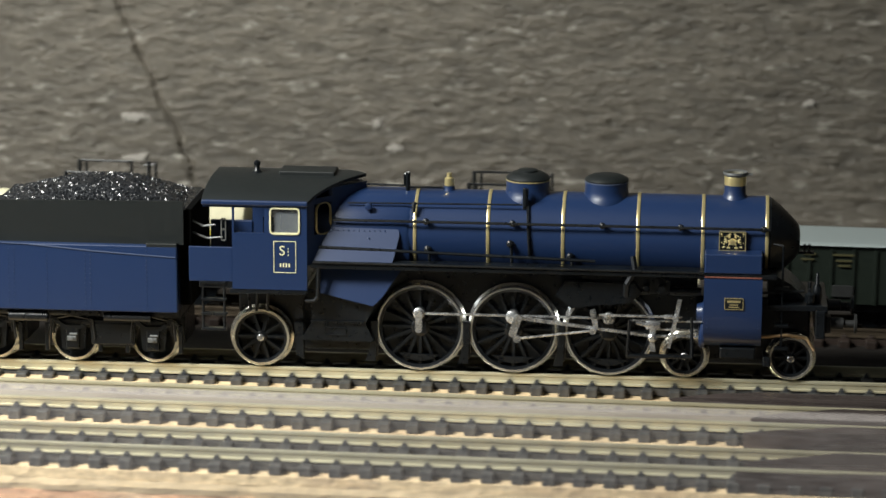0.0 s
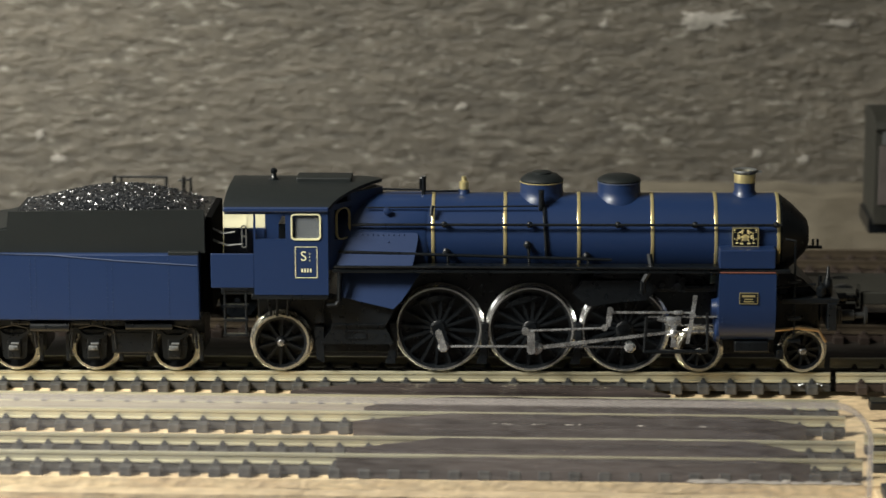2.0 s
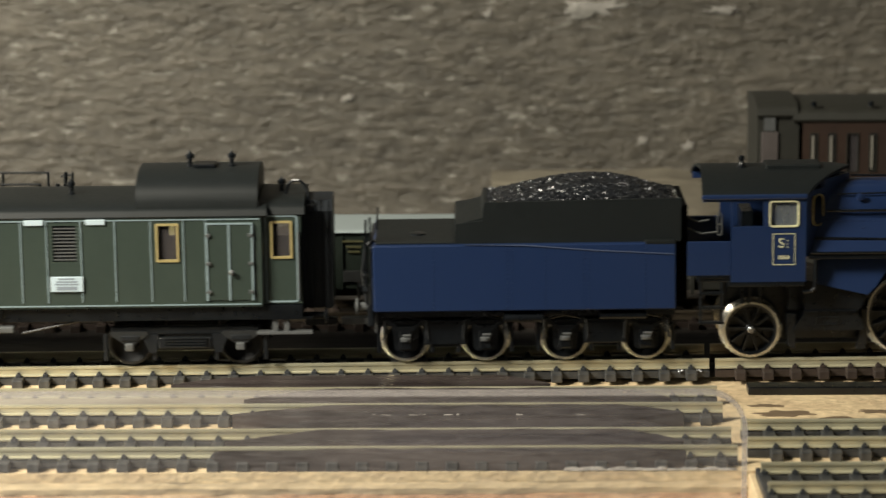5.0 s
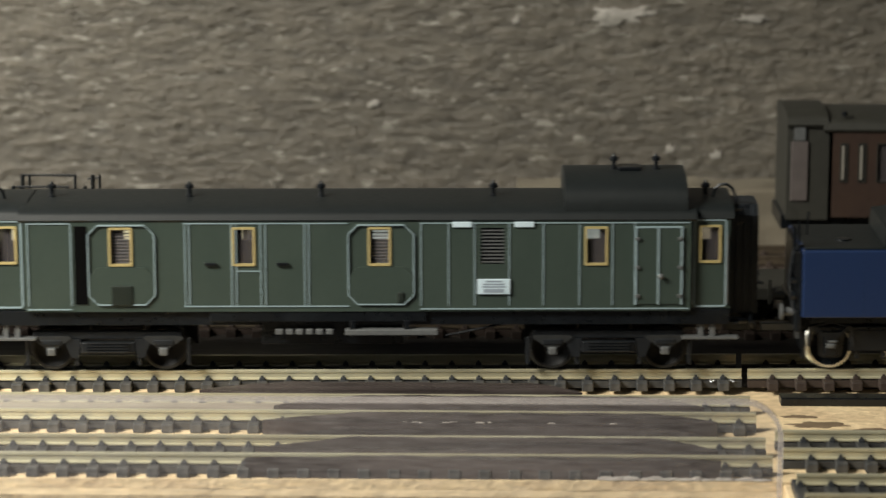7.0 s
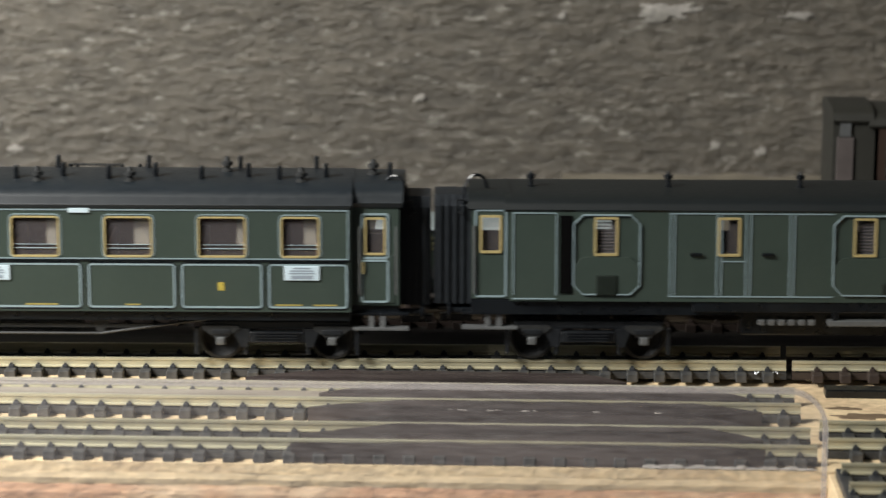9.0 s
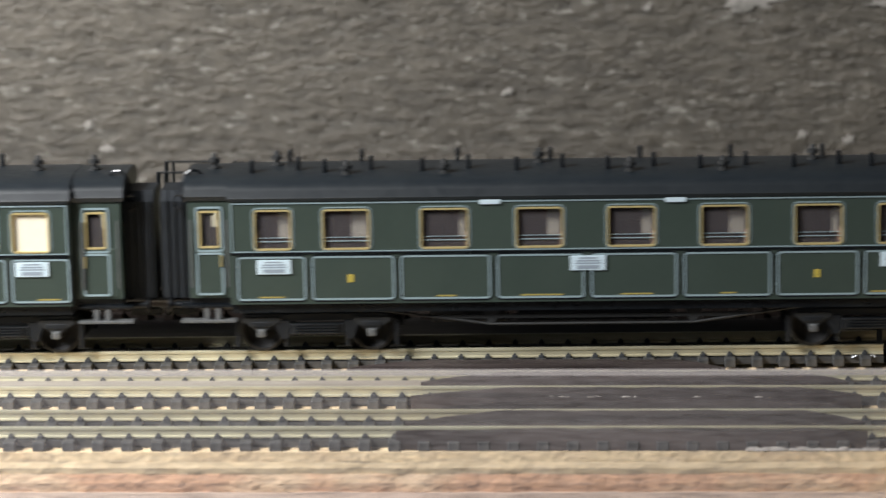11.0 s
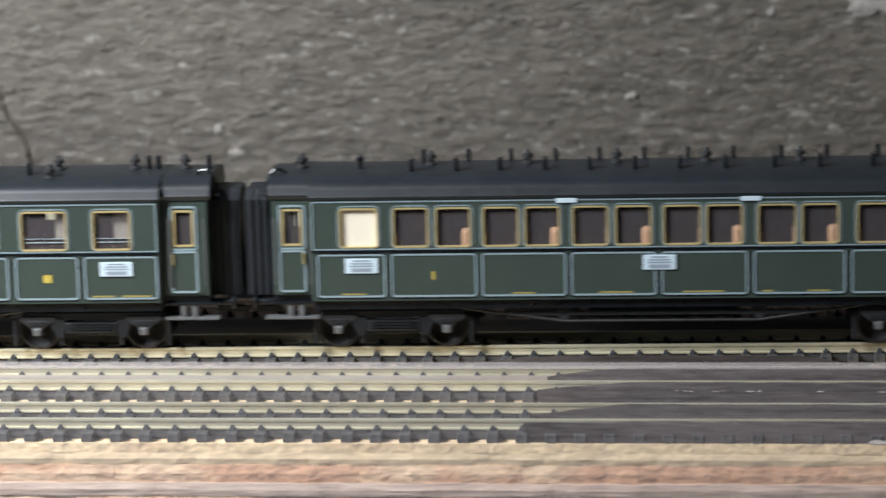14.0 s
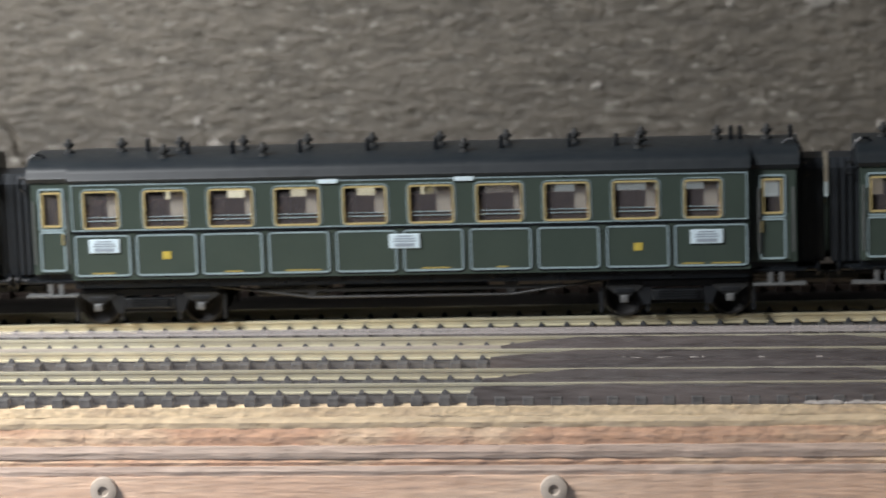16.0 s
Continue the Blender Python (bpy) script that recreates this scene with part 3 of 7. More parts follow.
def marks_on_board():
    # flecks of dried glue
    rnd = random.Random(8)
    bm = bmesh.new()
    for k in range(9):
        x = rnd.uniform(66, 124)
        w, h = rnd.uniform(0.4, 1.7), rnd.uniform(0.15, 0.4)
        lathe(bm, [(1, 0), (0.9, 0.5), (0.5, 0.9), (0, 1)], 9, Matrix.Translation((x, -49.0 + rnd.uniform(-0.4, 0.4), 4.75)) @ Matrix.Diagonal((w, h, 0.18, 1)))
    for k in range(16):
        x = 114 + 2.5 * k + rnd.uniform(-1, 1)
        w, h = rnd.uniform(1.2, 3.2), rnd.uniform(0.3, 0.6)
        lathe(bm, [(1, 0), (0.9, 0.5), (0.5, 0.9), (0, 1)], 9, Matrix.Translation((x, -82.6, 0.2)) @ Matrix.Diagonal((w, h, rnd.uniform(0.4, 1.0), 1)))
    tagged(part("glue_flecks", bm, PAINTPALE, smooth=True), "whitish dried glue flecks along the tracks", "glue", kind="stuff")
    # dark glue stains on the bare board, white glue along the edge, solder at the joint
    for x, y, w, h in ((171, -32, 8, 3.2), (184, -37, 6, 2.6), (167, -24, 5, 1.6), (196, -30, 7, 2)):
        bm = bmesh.new()
        n = 28
        top = []
        for k in range(n):
            a = 2 * math.pi * k / n
            r = 0.9 + 0.6 * noise.noise(Vector((math.cos(a) * 1.9 + x, math.sin(a) * 1.9, y)))
            top.append((w * r * math.cos(a), h * r * math.sin(a)))
        lo = [bm.verts.new((px, py, 0.0)) for px, py in top]
        hi = [bm.verts.new((px * 0.97, py * 0.97, 0.12)) for px, py in top]
        bm.faces.new(hi)
        for k in range(n):
            j = (k + 1) % n
            bm.faces.new((lo[k], lo[j], hi[j], hi[k]))
        ob = part("stain", bm, STAIN)
        ob.location = (x * MM, y * MM, 0.0)
        tagged(ob, "dark brown glue stain on the bare plywood", "stain", group="stains on the board", kind="structure")
    rnd = random.Random(3)
    for xa, xb, y, z, m, lab in ((52, 57, -46, 4.5, PAINTPALE, "whitish speck on the dark brown strip"), (146, 152.5, -0.3, 3.2, ROD, "bright solder at the rail joint")):
        bm = bmesh.new()
        n = int((xb - xa) * 1.6)
        for _ in range(max(4, n)):
            s = rnd.uniform(0.12, 0.36)
            lathe(bm, [(s * 1.5, -s * 0.4), (s * 1.2, 0.1), (s * 0.5, s * 0.35), (0, s * 0.4)], 7, xf(rnd.uniform(xa, xb), y + rnd.uniform(-0.5, 0.5), z + rnd.uniform(0, 0.3)))
        ob = part("glue_blobs", bm, m, smooth=True)
        tagged(ob, lab, "glue", kind="stuff")


# ---- wheels ----
def wheelset(parent, name, x, z, r, spokes, face, tyre, hub=None, label=""):
    """Two wheels on an axle along y; its own object turns about the axle."""
    ws = empty(name, x, 10, z)
    ws.parent = parent
    for side in (-1, 1):
        m = Matrix.Rotation(math.pi / 2, 4, "X") if side < 0 else Matrix.Rotation(-math.pi / 2, 4, "X")
        bm = bmesh.new()
        mm = Matrix.Translation((0, side * 7.2, 0)) @ m
        i = r - (0.78 if 7 < r < 9 else 0.62 if r > 9 else 0.75)
        lathe(bm, [(i, 0), (r + 0.75, 0), (r + 0.75, 0.4), (r + 0.1, 0.9), (r, 2.7), (r - 0.15, 2.85), (i, 2.85), (i, 0)], 48, mm)
        part("tyre", bm, tyre, ws, label, smooth=True)
        bm = bmesh.new()
        spoke = None
        if spokes:
            lathe(bm, [(i - 0.7, 0.5), (i, 0.5), (i, 2.6), (i - 0.7, 2.4), (i - 0.7, 0.5)], 40, mm)
            hr = r * 0.2
            lathe(bm, [(0, 0.3), (hr, 0.3), (hr, 2.6), (hr * 0.8, 2.9), (0, 2.9)], 20, mm)
            for k in range(spokes):
                a = 2 * math.pi * k / spokes
                if spoke is None:
                    b3 = bmesh.new()
                    v = [b3.verts.new((q, -hgt if side < 0 else hgt, s * (0.42 if q == hr * 0.8 else 0.3))) for q in (hr * 0.8, i - 0.5) for s in (-1, 1) for hgt in (1.0, 2.2)]
                    for f in ((0, 1, 3, 2), (4, 6, 7, 5), (0, 4, 5, 1), (2, 3, 7, 6), (0, 2, 6, 4), (1, 5, 7, 3)):
                        b3.faces.new([v[i2] for i2 in f])
                    spoke = part("spoke", b3, face, ws)
                    spoke.location = (0, side * 7.2 * MM, 0)
                else:
                    same("spoke", spoke, ws, pose(0, side * 7.2 * MM, 0, 0, math.degrees(a), 0))
        else:
            lathe(bm, [(0, 0.5), (i, 0.5), (i, 2.4), (i - 0.8, 1.7), (r * 0.35, 1.5), (r * 0.28, 2.5), (0, 2.5)], 32, mm)
        part("wheel_centre", bm, face, ws, smooth=True)
        if hub:
            bm = bmesh.new()
            lathe(bm, [(0, 2.6), (0.95, 2.6), (0.95, 3.5), (0.6, 3.8), (0, 3.8)], 16, mm)
            part("axle_cap", bm, hub, ws, smooth=True)
    bm = bmesh.new()
    lathe(bm, [(1.2, -7.4), (1.2, 7.4)], 12, xf(0, 0, 0, "y"))
    part("axle", bm, BLACK, ws)
    ROLLING.append((ws, x, 10, z, r))
    return ws


# ---- coaches ----
def bogie(car, x, z=11.6):
    bg = empty("bogie", x, 0, 0)
    bg.parent = car
    for dx in (-14.6, 14.6):
        wheelset(bg, "wheelset", dx, z - 0.35, 5.75, 0, WHEELBLACK, mat_tyre_dark())
    for side, y in (("near", -1.9), ("far", 21.9)):
        bm = bmesh.new()
        box(bm, -19.5, 19.5, y - 0.9, y + 0.9, 14.2, 16.4, 0.4)
        box(bm, -7, 7, y - 1.6, y + 0.8, 10.6, 13.6, 0.3)
        for k in range(4):
            box(bm, -5.5, 5.5, y - 2.2, y - 1.0, 11.0 + k * 0.75, 11.4 + k * 0.75)
        for sx in (-1, 1):
            plate(bm, [(sx * 9.5, 9.4), (sx * 11.5, 14.4), (sx * 7, 14.4), (sx * 7.6, 9.4)], y - 1.3, y + 0.2)
            box(bm, sx * 14.6 - 2.6, sx * 14.6 + 2.6, y - 1.9, y + 0.4, 12.8, 14.2, 0.2)
            for q in (5.6, -5.6):
                box(bm, sx * 14.6 + q * 1.15 - 0.5, sx * 14.6 + q * 1.15 + 0.5, y - 0.6, y + 0.8, 7.2, 14.4, 0.15)
        part("bogie_frame", bm, BOGIEBLACK, bg)
        for sx in (-1, 1):
            bm = bmesh.new()
            plate(bm, [(sx * 14.6 - 5.2, 14.6), (sx * 14.6 - 1.6, 12.0), (sx * 14.6 + 1.6, 12.0), (sx * 14.6 + 5.2, 14.6), (sx * 14.6 + 4.6, 15.2), (sx * 14.6 - 4.6, 15.2)], y - 1.6, y - 0.2)
            part("axle_guard", bm, BLACKGREY, bg)
            bm = bmesh.new()
            box(bm, sx * 14.6 - 1.1, sx * 14.6 + 1.1, y - 2.6, y - 1.3, 10.2, 12.2, 0.3)
            part("axle_box", bm, GREYMETAL if side == "near" else BLACK, bg)
    return bg


_dark = []


def mat_tyre_dark():
    if not _dark:
        _dark.append(mat("dark_tyre", (0.022, 0.021, 0.02), 0.45, 0.4, grain=0.15, size=600))
    return _dark[0]


def bars(parent, x0, x1, z0, z1, y):
    """Three fine lines of writing over one heavier line."""
    c, w, h = (x0 + x1) / 2, (x1 - x0) / 2, z1 - z0
    for f, at, tall in ((0.5, 0.86, 0.05), (0.66, 0.67, 0.05), (0.72, 0.5, 0.05), (0.62, 0.24, 0.12)):
        bm = bmesh.new()
        box(bm, c - w * f, c + w * f, y - 0.06, y + 0.04, z0 + h * (at - tall), z0 + h * (at + tall))
        part("text_line", bm, SIGNTEXT, parent)


def sign(car, x0, x1, z0, z1, y):
    bm = bmesh.new()
    box(bm, x0, x1, y - 0.45, y, z0, z1, 0.12)
    s = part("destination_board", bm, SIGN, car, "white destination board with illegible lines")
    bars(s, x0, x1, z0, z1, y - 0.47)


def roof_outline(half, z_edge, z_top, n=14, yc=10.0, drop=1.2):
    pts = [(yc - half, z_edge - drop), (yc - half - 0.5, z_edge - 0.4)]
    for k in range(n + 1):
        a = math.pi * (1 - k / n)
        c, s = math.cos(a), math.sin(a)
        pts.append((yc + (half + 0.2) * math.copysign(abs(c) ** 0.62, c), z_edge + (z_top - z_edge) * abs(s) ** 0.85))
    pts += [(yc + half + 0.5, z_edge - 0.4), (yc + half, z_edge - drop)]
    return pts


def vent(car, x, y, z, kind):
    bm = bmesh.new()
    if kind == 0:   # torpedo vent on a stalk
        lathe(bm, [(1.1, -1.5), (1.1, 0.4), (0.6, 0.8), (0.6, 2.2), (1.15, 2.5), (1.15, 3.3), (0.5, 3.7), (0.3, 4.3), (0, 4.4)], 10, xf(x, y, z))
    elif kind == 1:  # flat hood
        box(bm, x - 0.6, x + 0.6, y - 1.2, y + 1.2, z - 1.5, z + 3.9, 0.35)
    else:           # lamp top with two caps
        lathe(bm, [(1.6, -1.5), (1.6, 0.6), (0.8, 1.1), (0.8, 1.8), (1.5, 2.0), (1.5, 2.9), (0.8, 3.2), (0.6, 4.2), (0, 4.3)], 12, xf(x, y, z))
    part("roof_vent", bm, BLACK if kind != 2 else BLACKGREY, car, smooth=True)


def side_wall(car, xa, xb, za, zb, wins, y, inward, wz0, wz1):
    """One side with window openings through it."""
    y0, y1 = (y, y + 1.2) if inward > 0 else (y - 1.2, y)
    bm = bmesh.new()
    holed(bm, xa, xb, za, zb, [(a, b, wz0, wz1) for a, b in wins], y0, y1)
    return part("side_wall", bm, GREEN, car)


def window(car, a, b, z0, z1, y, lit=False, sash=True):
    bm = bmesh.new()
    ring(bm, a - 0.85, b + 0.85, z0 - 0.45, z1 + 0.95, 0.25, 1.5, y - 0.2, y + 0.3)
    w = part("window", bm, LINE, car)
    bm = bmesh.new()
    ring(bm, a - 0.3, b + 0.3, z0 - 0.3, z1 + 0.35, 0.4, 1.0, y - 0.35, y + 0.7)
    part("frame", bm, GOLD, w, "thin gold window frame")
    bm = bmesh.new()
    box(bm, a, b, y + 0.6, y + 0.8, z0, z1)
    g = part("pane", bm, BLIND if lit else GLASS, w, "drawn white blind" if lit else "")
    if not lit:
        g.visible_shadow = False
        if sash:
            for h, r in ((1.9, 0.13), (2.9, 0.1)):
                bm = bmesh.new()
                rod(bm, (a, y + 0.45, z0 + h), (b, y + 0.45, z0 + h), r, 6)
                part("guard_bar", bm, LINE, w)


def lining(car, x0, x1, z0, z1, y, r=1.0, w=0.45):
    bm = bmesh.new()
    ring(bm, x0, x1, z0, z1, w, r, y - 0.22, y + 0.2)
    ob = part("panel_lining", bm, LINE, car)
    bm = bmesh.new()
    ring(bm, x0 - 0.45, x1 + 0.45, z0 - 0.45, z1 + 0.45, 0.45, r + 0.4, y - 0.12, y + 0.2)
    part("black_edge", bm, BLACK, ob)


def end_parts(car, x, out, folds=8):
    """Gangway, buffers, steps and coupling at one end; out is -1 or 1."""
    bm = bmesh.new()
    reach = out * (0.98 * folds - 0.4)
    box(bm, min(x, x + reach), max(x, x + reach), 2.5, 17.5, 20.4, 47)
    gw = part("gangway", bm, mat_gang(), car, "black folding gangway bellows")
    for k in range(folds):
        d = x + out * (0.6 + 0.98 * k)
        w = 8.6 if k % 2 else 9.2
        bm = bmesh.new()
        along(bm, [(10 - w, 20), (10 + w, 20), (10 + w, 46), (10 + w - 3, 48.4), (10 - w + 3, 48.4), (10 - w, 46)], d - 0.45, d + 0.45)
        part("bellows_fold", bm, mat_gang(), gw)
    for y in (0.5, 19.5):
        bm = bmesh.new()
        lathe(bm, [(1.0, 0), (1.0, 5.5), (2.2, 5.6), (2.2, 6.3), (0, 6.5)], 16, xf(x, y, 18.2, "x") if out > 0 else xf(x, y, 18.2, "x") @ Matrix.Rotation(math.pi, 4, "Y"))
        part("buffer", bm, BLACK, car, smooth=True)
    bm = bmesh.new()
    box(bm, min(x, x + out * 8.5), max(x, x + out * 8.5), 8.8, 11.2, 13.5, 15.5, 0.3)
    part("coupling", bm, BLACK, car)
    for z, yy in ((18.7, -4.6), (14.8, -5.2)):
        bm = bmesh.new()
        box(bm, x - out * 11 - 1, x + out * 1.5 + 1 if out > 0 else x - out * 11 + 1, yy, yy + 3.4, z - 0.35, z + 0.35, 0.1) if out > 0 else box(bm, x - 2.5, x + 12, yy, yy + 3.4, z - 0.35, z + 0.35, 0.1)
        part("step", bm, GREYMETAL if z < 16 else BLACK, car)
    for dx in (4.2, 7.2):
        bm = bmesh.new()
        box(bm, x - out * dx - 0.7, x - out * dx + 0.7, -4.4, -3.6, 14.8, 18.7, 0.1)
        part("step_hanger", bm, GREYMETAL, car)
    # handrails by the door
    for dx in (0.7, 10.2):
        bm = bmesh.new()
        rod(bm, (x - out * dx, -5.1, 24), (x - out * dx, -5.1, 42), 0.28, 6)
        part("handrail", bm, GREYMETAL, car)
    # roof end details: pipe loops and lamp irons
    bm = bmesh.new()
    wire(bm, [(x - out * 4, 3, 50.5), (x - out * 3.4, 2.4, 52.8), (x - out * 2.2, 2, 54.0), (x - out * 0.5, 1.6, 54.2), (x + out * 0.9, 1.6, 53), (x + out * 1.8, 1.6, 51), (x + out * 2.4, 1.6, 46)], 0.42)
    part("end_pipe", bm, BLACK, car)
    bm = bmesh.new()
    wire(bm, [(x + out * 1.5, -1, 48), (x + out * 3.5, -1, 48), (x + out * 4, -1, 45), (x + out * 2, -1, 44)], 0.3)
    part("end_pipe", bm, BLACK, car)


_gang = []


def mat_gang():
    if not _gang:
        _gang.append(mat("black_bellows", (0.0062, 0.009, 0.0122), 0.55, grain=0.2, size=500))
    return _gang[0]


def coach(label, u0, u1, b0, b1, wins, panels, signs, marks, lit=(), texts=(), vents=(), sash=True, corridor=41.0, blocks=(), bog=(), kind="passenger coach"):
    """u0, u1: ends with the doors; b0, b1: ends of the full-width body."""
    uc = (u0 + u1) / 2
    car = empty("passenger_coach", uc)
    tagged(car, label, "railway coach", group="train")
    TRAIN.append((car, uc))
    q = lambda u: u - uc
    Y, YF = -6.5, 26.5
    ZA, ZB, Z0, Z1 = 19.6, 47.2, 34.3, 44.4
    L = [(q(a) + 0.4, q(b) - 0.4) for a, b in wins]
    side_wall(car, q(b0), q(b1), ZA, ZB, L, Y, 1, Z0, Z1)
    side_wall(car, q(b0), q(b1), ZA, ZB, L, YF, -1, Z0, Z1)
    for i, (a, b) in enumerate(L):
        window(car, a, b, Z0, Z1, Y, i in lit, sash)
        bm = bmesh.new()
        box(bm, a, b, YF - 0.8, YF - 0.6, Z0, Z1)
        g = part("far_pane", bm, BLIND if i in lit else GLASS, car)
        g.visible_shadow = i in lit
    for a, b in panels:
        lining(car, q(a) + 0.3, q(b) - 0.3, 20.6, 32.3, Y)
    # waist and cornice lines
    bm = bmesh.new()
    box(bm, q(b0), q(b1), Y - 0.3, Y + 0.2, 33.0, 33.5)
    part("waist_moulding", bm, BLACK, car)
    bm = bmesh.new()
    box(bm, q(b0) + 0.5, q(b1) - 0.5, Y - 0.25, Y + 0.2, 33.5, 33.75)
    box(bm, q(b0) + 0.5, q(b1) - 0.5, Y - 0.25, Y + 0.2, 46.3, 46.6)
    box(bm, q(b0) + 0.5, q(b0) + 0.8, Y - 0.25, Y + 0.2, 33.5, 46.6)
    box(bm, q(b1) - 0.8, q(b1) - 0.5, Y - 0.25, Y + 0.2, 33.5, 46.6)
    part("lining", bm, LINE, car)
    # recessed entrance ends with doors on both sides
    for xa, xb, out in ((q(u0), q(b0), -1), (q(b1), q(u1), 1)):
        lo, hi = min(xa, xb), max(xa, xb)
        dz0, dz1 = 34.5, 44.2
        c = (lo + hi) / 2
        for y0, y1 in ((-4.2, -3.0), (23.0, 24.2)):
            bm = bmesh.new()
            holed(bm, lo, hi, 21.0, 47.0, [(c - 2.6, c + 2.6, dz0, dz1)], y0, y1)
            part("vestibule_side", bm, GREEN, car)
        for e in ((xb if out > 0 else xa), (xa if out > 0 else xb)):
            bm = bmesh.new()
            inner = e == (xa if out > 0 else xb)
            box(bm, min(e, e - out), max(e, e - out), -5.3 if inner else -3, 25.3 if inner else 23, 19.6 if inner else 21, 47)
            part("end_wall", bm, GREEN, car)
        bm = bmesh.new()
        box(bm, lo + 1.3, hi - 1.3, -4.5, -4.1, 21.6, dz0, 0.1)
        d = part("door", bm, GREEN, car)
        bm = bmesh.new()
        ring(bm, c - 3.6, c + 3.6, 21.8, 33.2, 0.5, 0.8, -4.75, -4.3)
        ring(bm, c - 3.6, c + 3.6, 33.4, 45.4, 0.5, 0.8, -4.55, -4.1)
        part("door_lining", bm, LINE, d)
        bm = bmesh.new()
        ring(bm, c - 2.75, c + 2.75, dz0 - 0.1, dz1 + 0.1, 0.5, 0.5, -4.6, -3.9)
        part("door_window_frame", bm, GOLD, d)
        bm = bmesh.new()
        box(bm, c - 2.4, c + 2.4, -3.7, -3.5, dz0, dz1)
        g = part("door_pane", bm, GLASS, d)
        g.visible_shadow = False
        bm = bmesh.new()
        rod(bm, (c - out * 3.0, -4.9, 29.5), (c - out * 3.0, -4.9, 32.5), 0.3, 6)
        part("door_handle", bm, BRASS, d)
        bm = bmesh.new()
        along(bm, roof_outline(14.6, 48.6, 53.3, drop=1.6), lo - (1.0 if out < 0 else 0), hi + (1.0 if out > 0 else 0))
        part("end_roof", bm, ROOFGREY, car, smooth=True)
        end_parts(car, q(u1) if out > 0 else q(u0), out)
    # roof
    bm = bmesh.new()
    along(bm, roof_outline(16.5, 48.2, 53.4), q(b0) - 0.4, q(b1) + 0.4)
    part("roof", bm, ROOFGREY, car, smooth=True)
    bm = bmesh.new()
    for y in (-6.9, 26.2):
        box(bm, q(b0), q(b1), y, y + 0.7, 46.9, 47.8, 0.15)
    part("gutter", bm, ROOFBLACK, car)
    for x, y, k in vents:
        z = 48.2 + 5.2 * max(0, 1 - ((y - 10) / 16.7) ** 2) ** 0.42
        vent(car, q(x), y, z - 0.3, k)
    # floor, partitions and seats
    bm = bmesh.new()
    box(bm, q(u0), q(u1), -3.2, 23.2, 19.0, 20.9)
    box(bm, q(b0) + 0.2, q(b1) - 0.2, -5.2, 25.2, 17.0, 19.55)
    part("underframe", bm, BLACK, car)
    bm = bmesh.new()
    n = max(2, len(wins))
    for k in range(n - 1):
        x = (L[k][1] + L[k + 1][0]) / 2
        if L[k + 1][0] - L[k][1] > 2.2:
            box(bm, x - 0.4, x + 0.4, -5.2, 18.0, 20.9, 46.5)
    box(bm, q(b0) + 2, q(b1) - 2, 18.0, 18.6, 20.9, corridor)
    part("partition", bm, WOODIN, car)
    bm = bmesh.new()
    for k in range(n):
        a, b = L[k]
        for x in (a - 0.8, b + 0.8):
            box(bm, x - 1.3, x + 1.3, -5.0, 17.6, 30.0, 38.0, 0.5)
        box(bm, a - 1, b + 1, -5.0, 17.6, 21.0, 29.5)
    part("seats", bm, WOODIN, car)
    for k in range(n):
        a, b = L[k]
        if k in lit:
            continue
        bm = bmesh.new()
        if sash:
            w = (2.6, 4.0, 1.6, 3.2)[k % 4]
            box(bm, b - 0.6 - w, b - 0.6, -4.2, -3.6, Z0 + 2.4, Z1, 0.1)
            part("curtain", bm, CURTAIN, car, "pale curtain behind the pane")
        elif k % 2 == 0:
            box(bm, a + 3.2, a + 6.8, 12.0, 12.5, Z0 + 1.5, Z1, 0.1)
            part("curtain", bm, CURTAIN, car, "pale curtain inside the compartment")
            bm = bmesh.new()
            box(bm, b - 2.4, b + 0.3, -5.1, -2.2, Z0 - 2, Z0 + 4.4, 1.1)
            part("headrest", bm, SEATTAN, car, "tan rounded seat back")
        else:
            box(bm, a - 0.2, a + 1.2, -5.1, -2.6, Z0 - 2, Z0 + 2.6, 0.6)
            part("headrest", bm, SEATTAN, car, "tan rounded seat back")
    # signs, class marks, small yellow lines of writing
    for a, b, z0, z1 in signs:
        sign(car, q(a), q(b), z0 - 0.75, z1 - 0.75, Y)
    for u, n in marks:
        bm = bmesh.new()
        for k in range(n):
            box(bm, q(u) + (k - (n - 1) / 2) * 0.8 - 0.33, q(u) + (k - (n - 1) / 2) * 0.8 + 0.33, Y - 0.14, Y + 0.1, 25.3, 27.4)
        part("class_mark", bm, YELLOW, car, "yellow roman class numeral")
    for a, b in texts:
        bm = bmesh.new()
        box(bm, q(a), q(b), Y - 0.1, Y + 0.1, 21.25, 21.62)
        part("lettering", bm, YELLOWDIM, car, "small yellow illegible lines")
    # little white boards over the windows
    for a in blocks:
        bm = bmesh.new()
        box(bm, q(a), q(a) + 5.4, Y - 0.5, Y, 45.7, 46.9, 0.1)
        part("name_board", bm, SIGN, car)
    # truss rods, gas tanks and battery box between the bogies
    x0, x1 = q(bog[0]) + 24, q(bog[1]) - 24
    bm = bmesh.new()
    box(bm, x0 + 8, x1 - 8, -3.6, -2.6, 14.6, 15.6)
    part("long_step", bm, BLACKGREY, car)
    bm = bmesh.new()
    wire(bm, [(x0 - 8, -3.4, 17.2), (x0 + 22, -3.4, 13.0), (x1 - 22, -3.4, 13.0), (x1 + 8, -3.4, 17.2)], 0.38)
    part("truss_rod", bm, BLACKGREY, car)
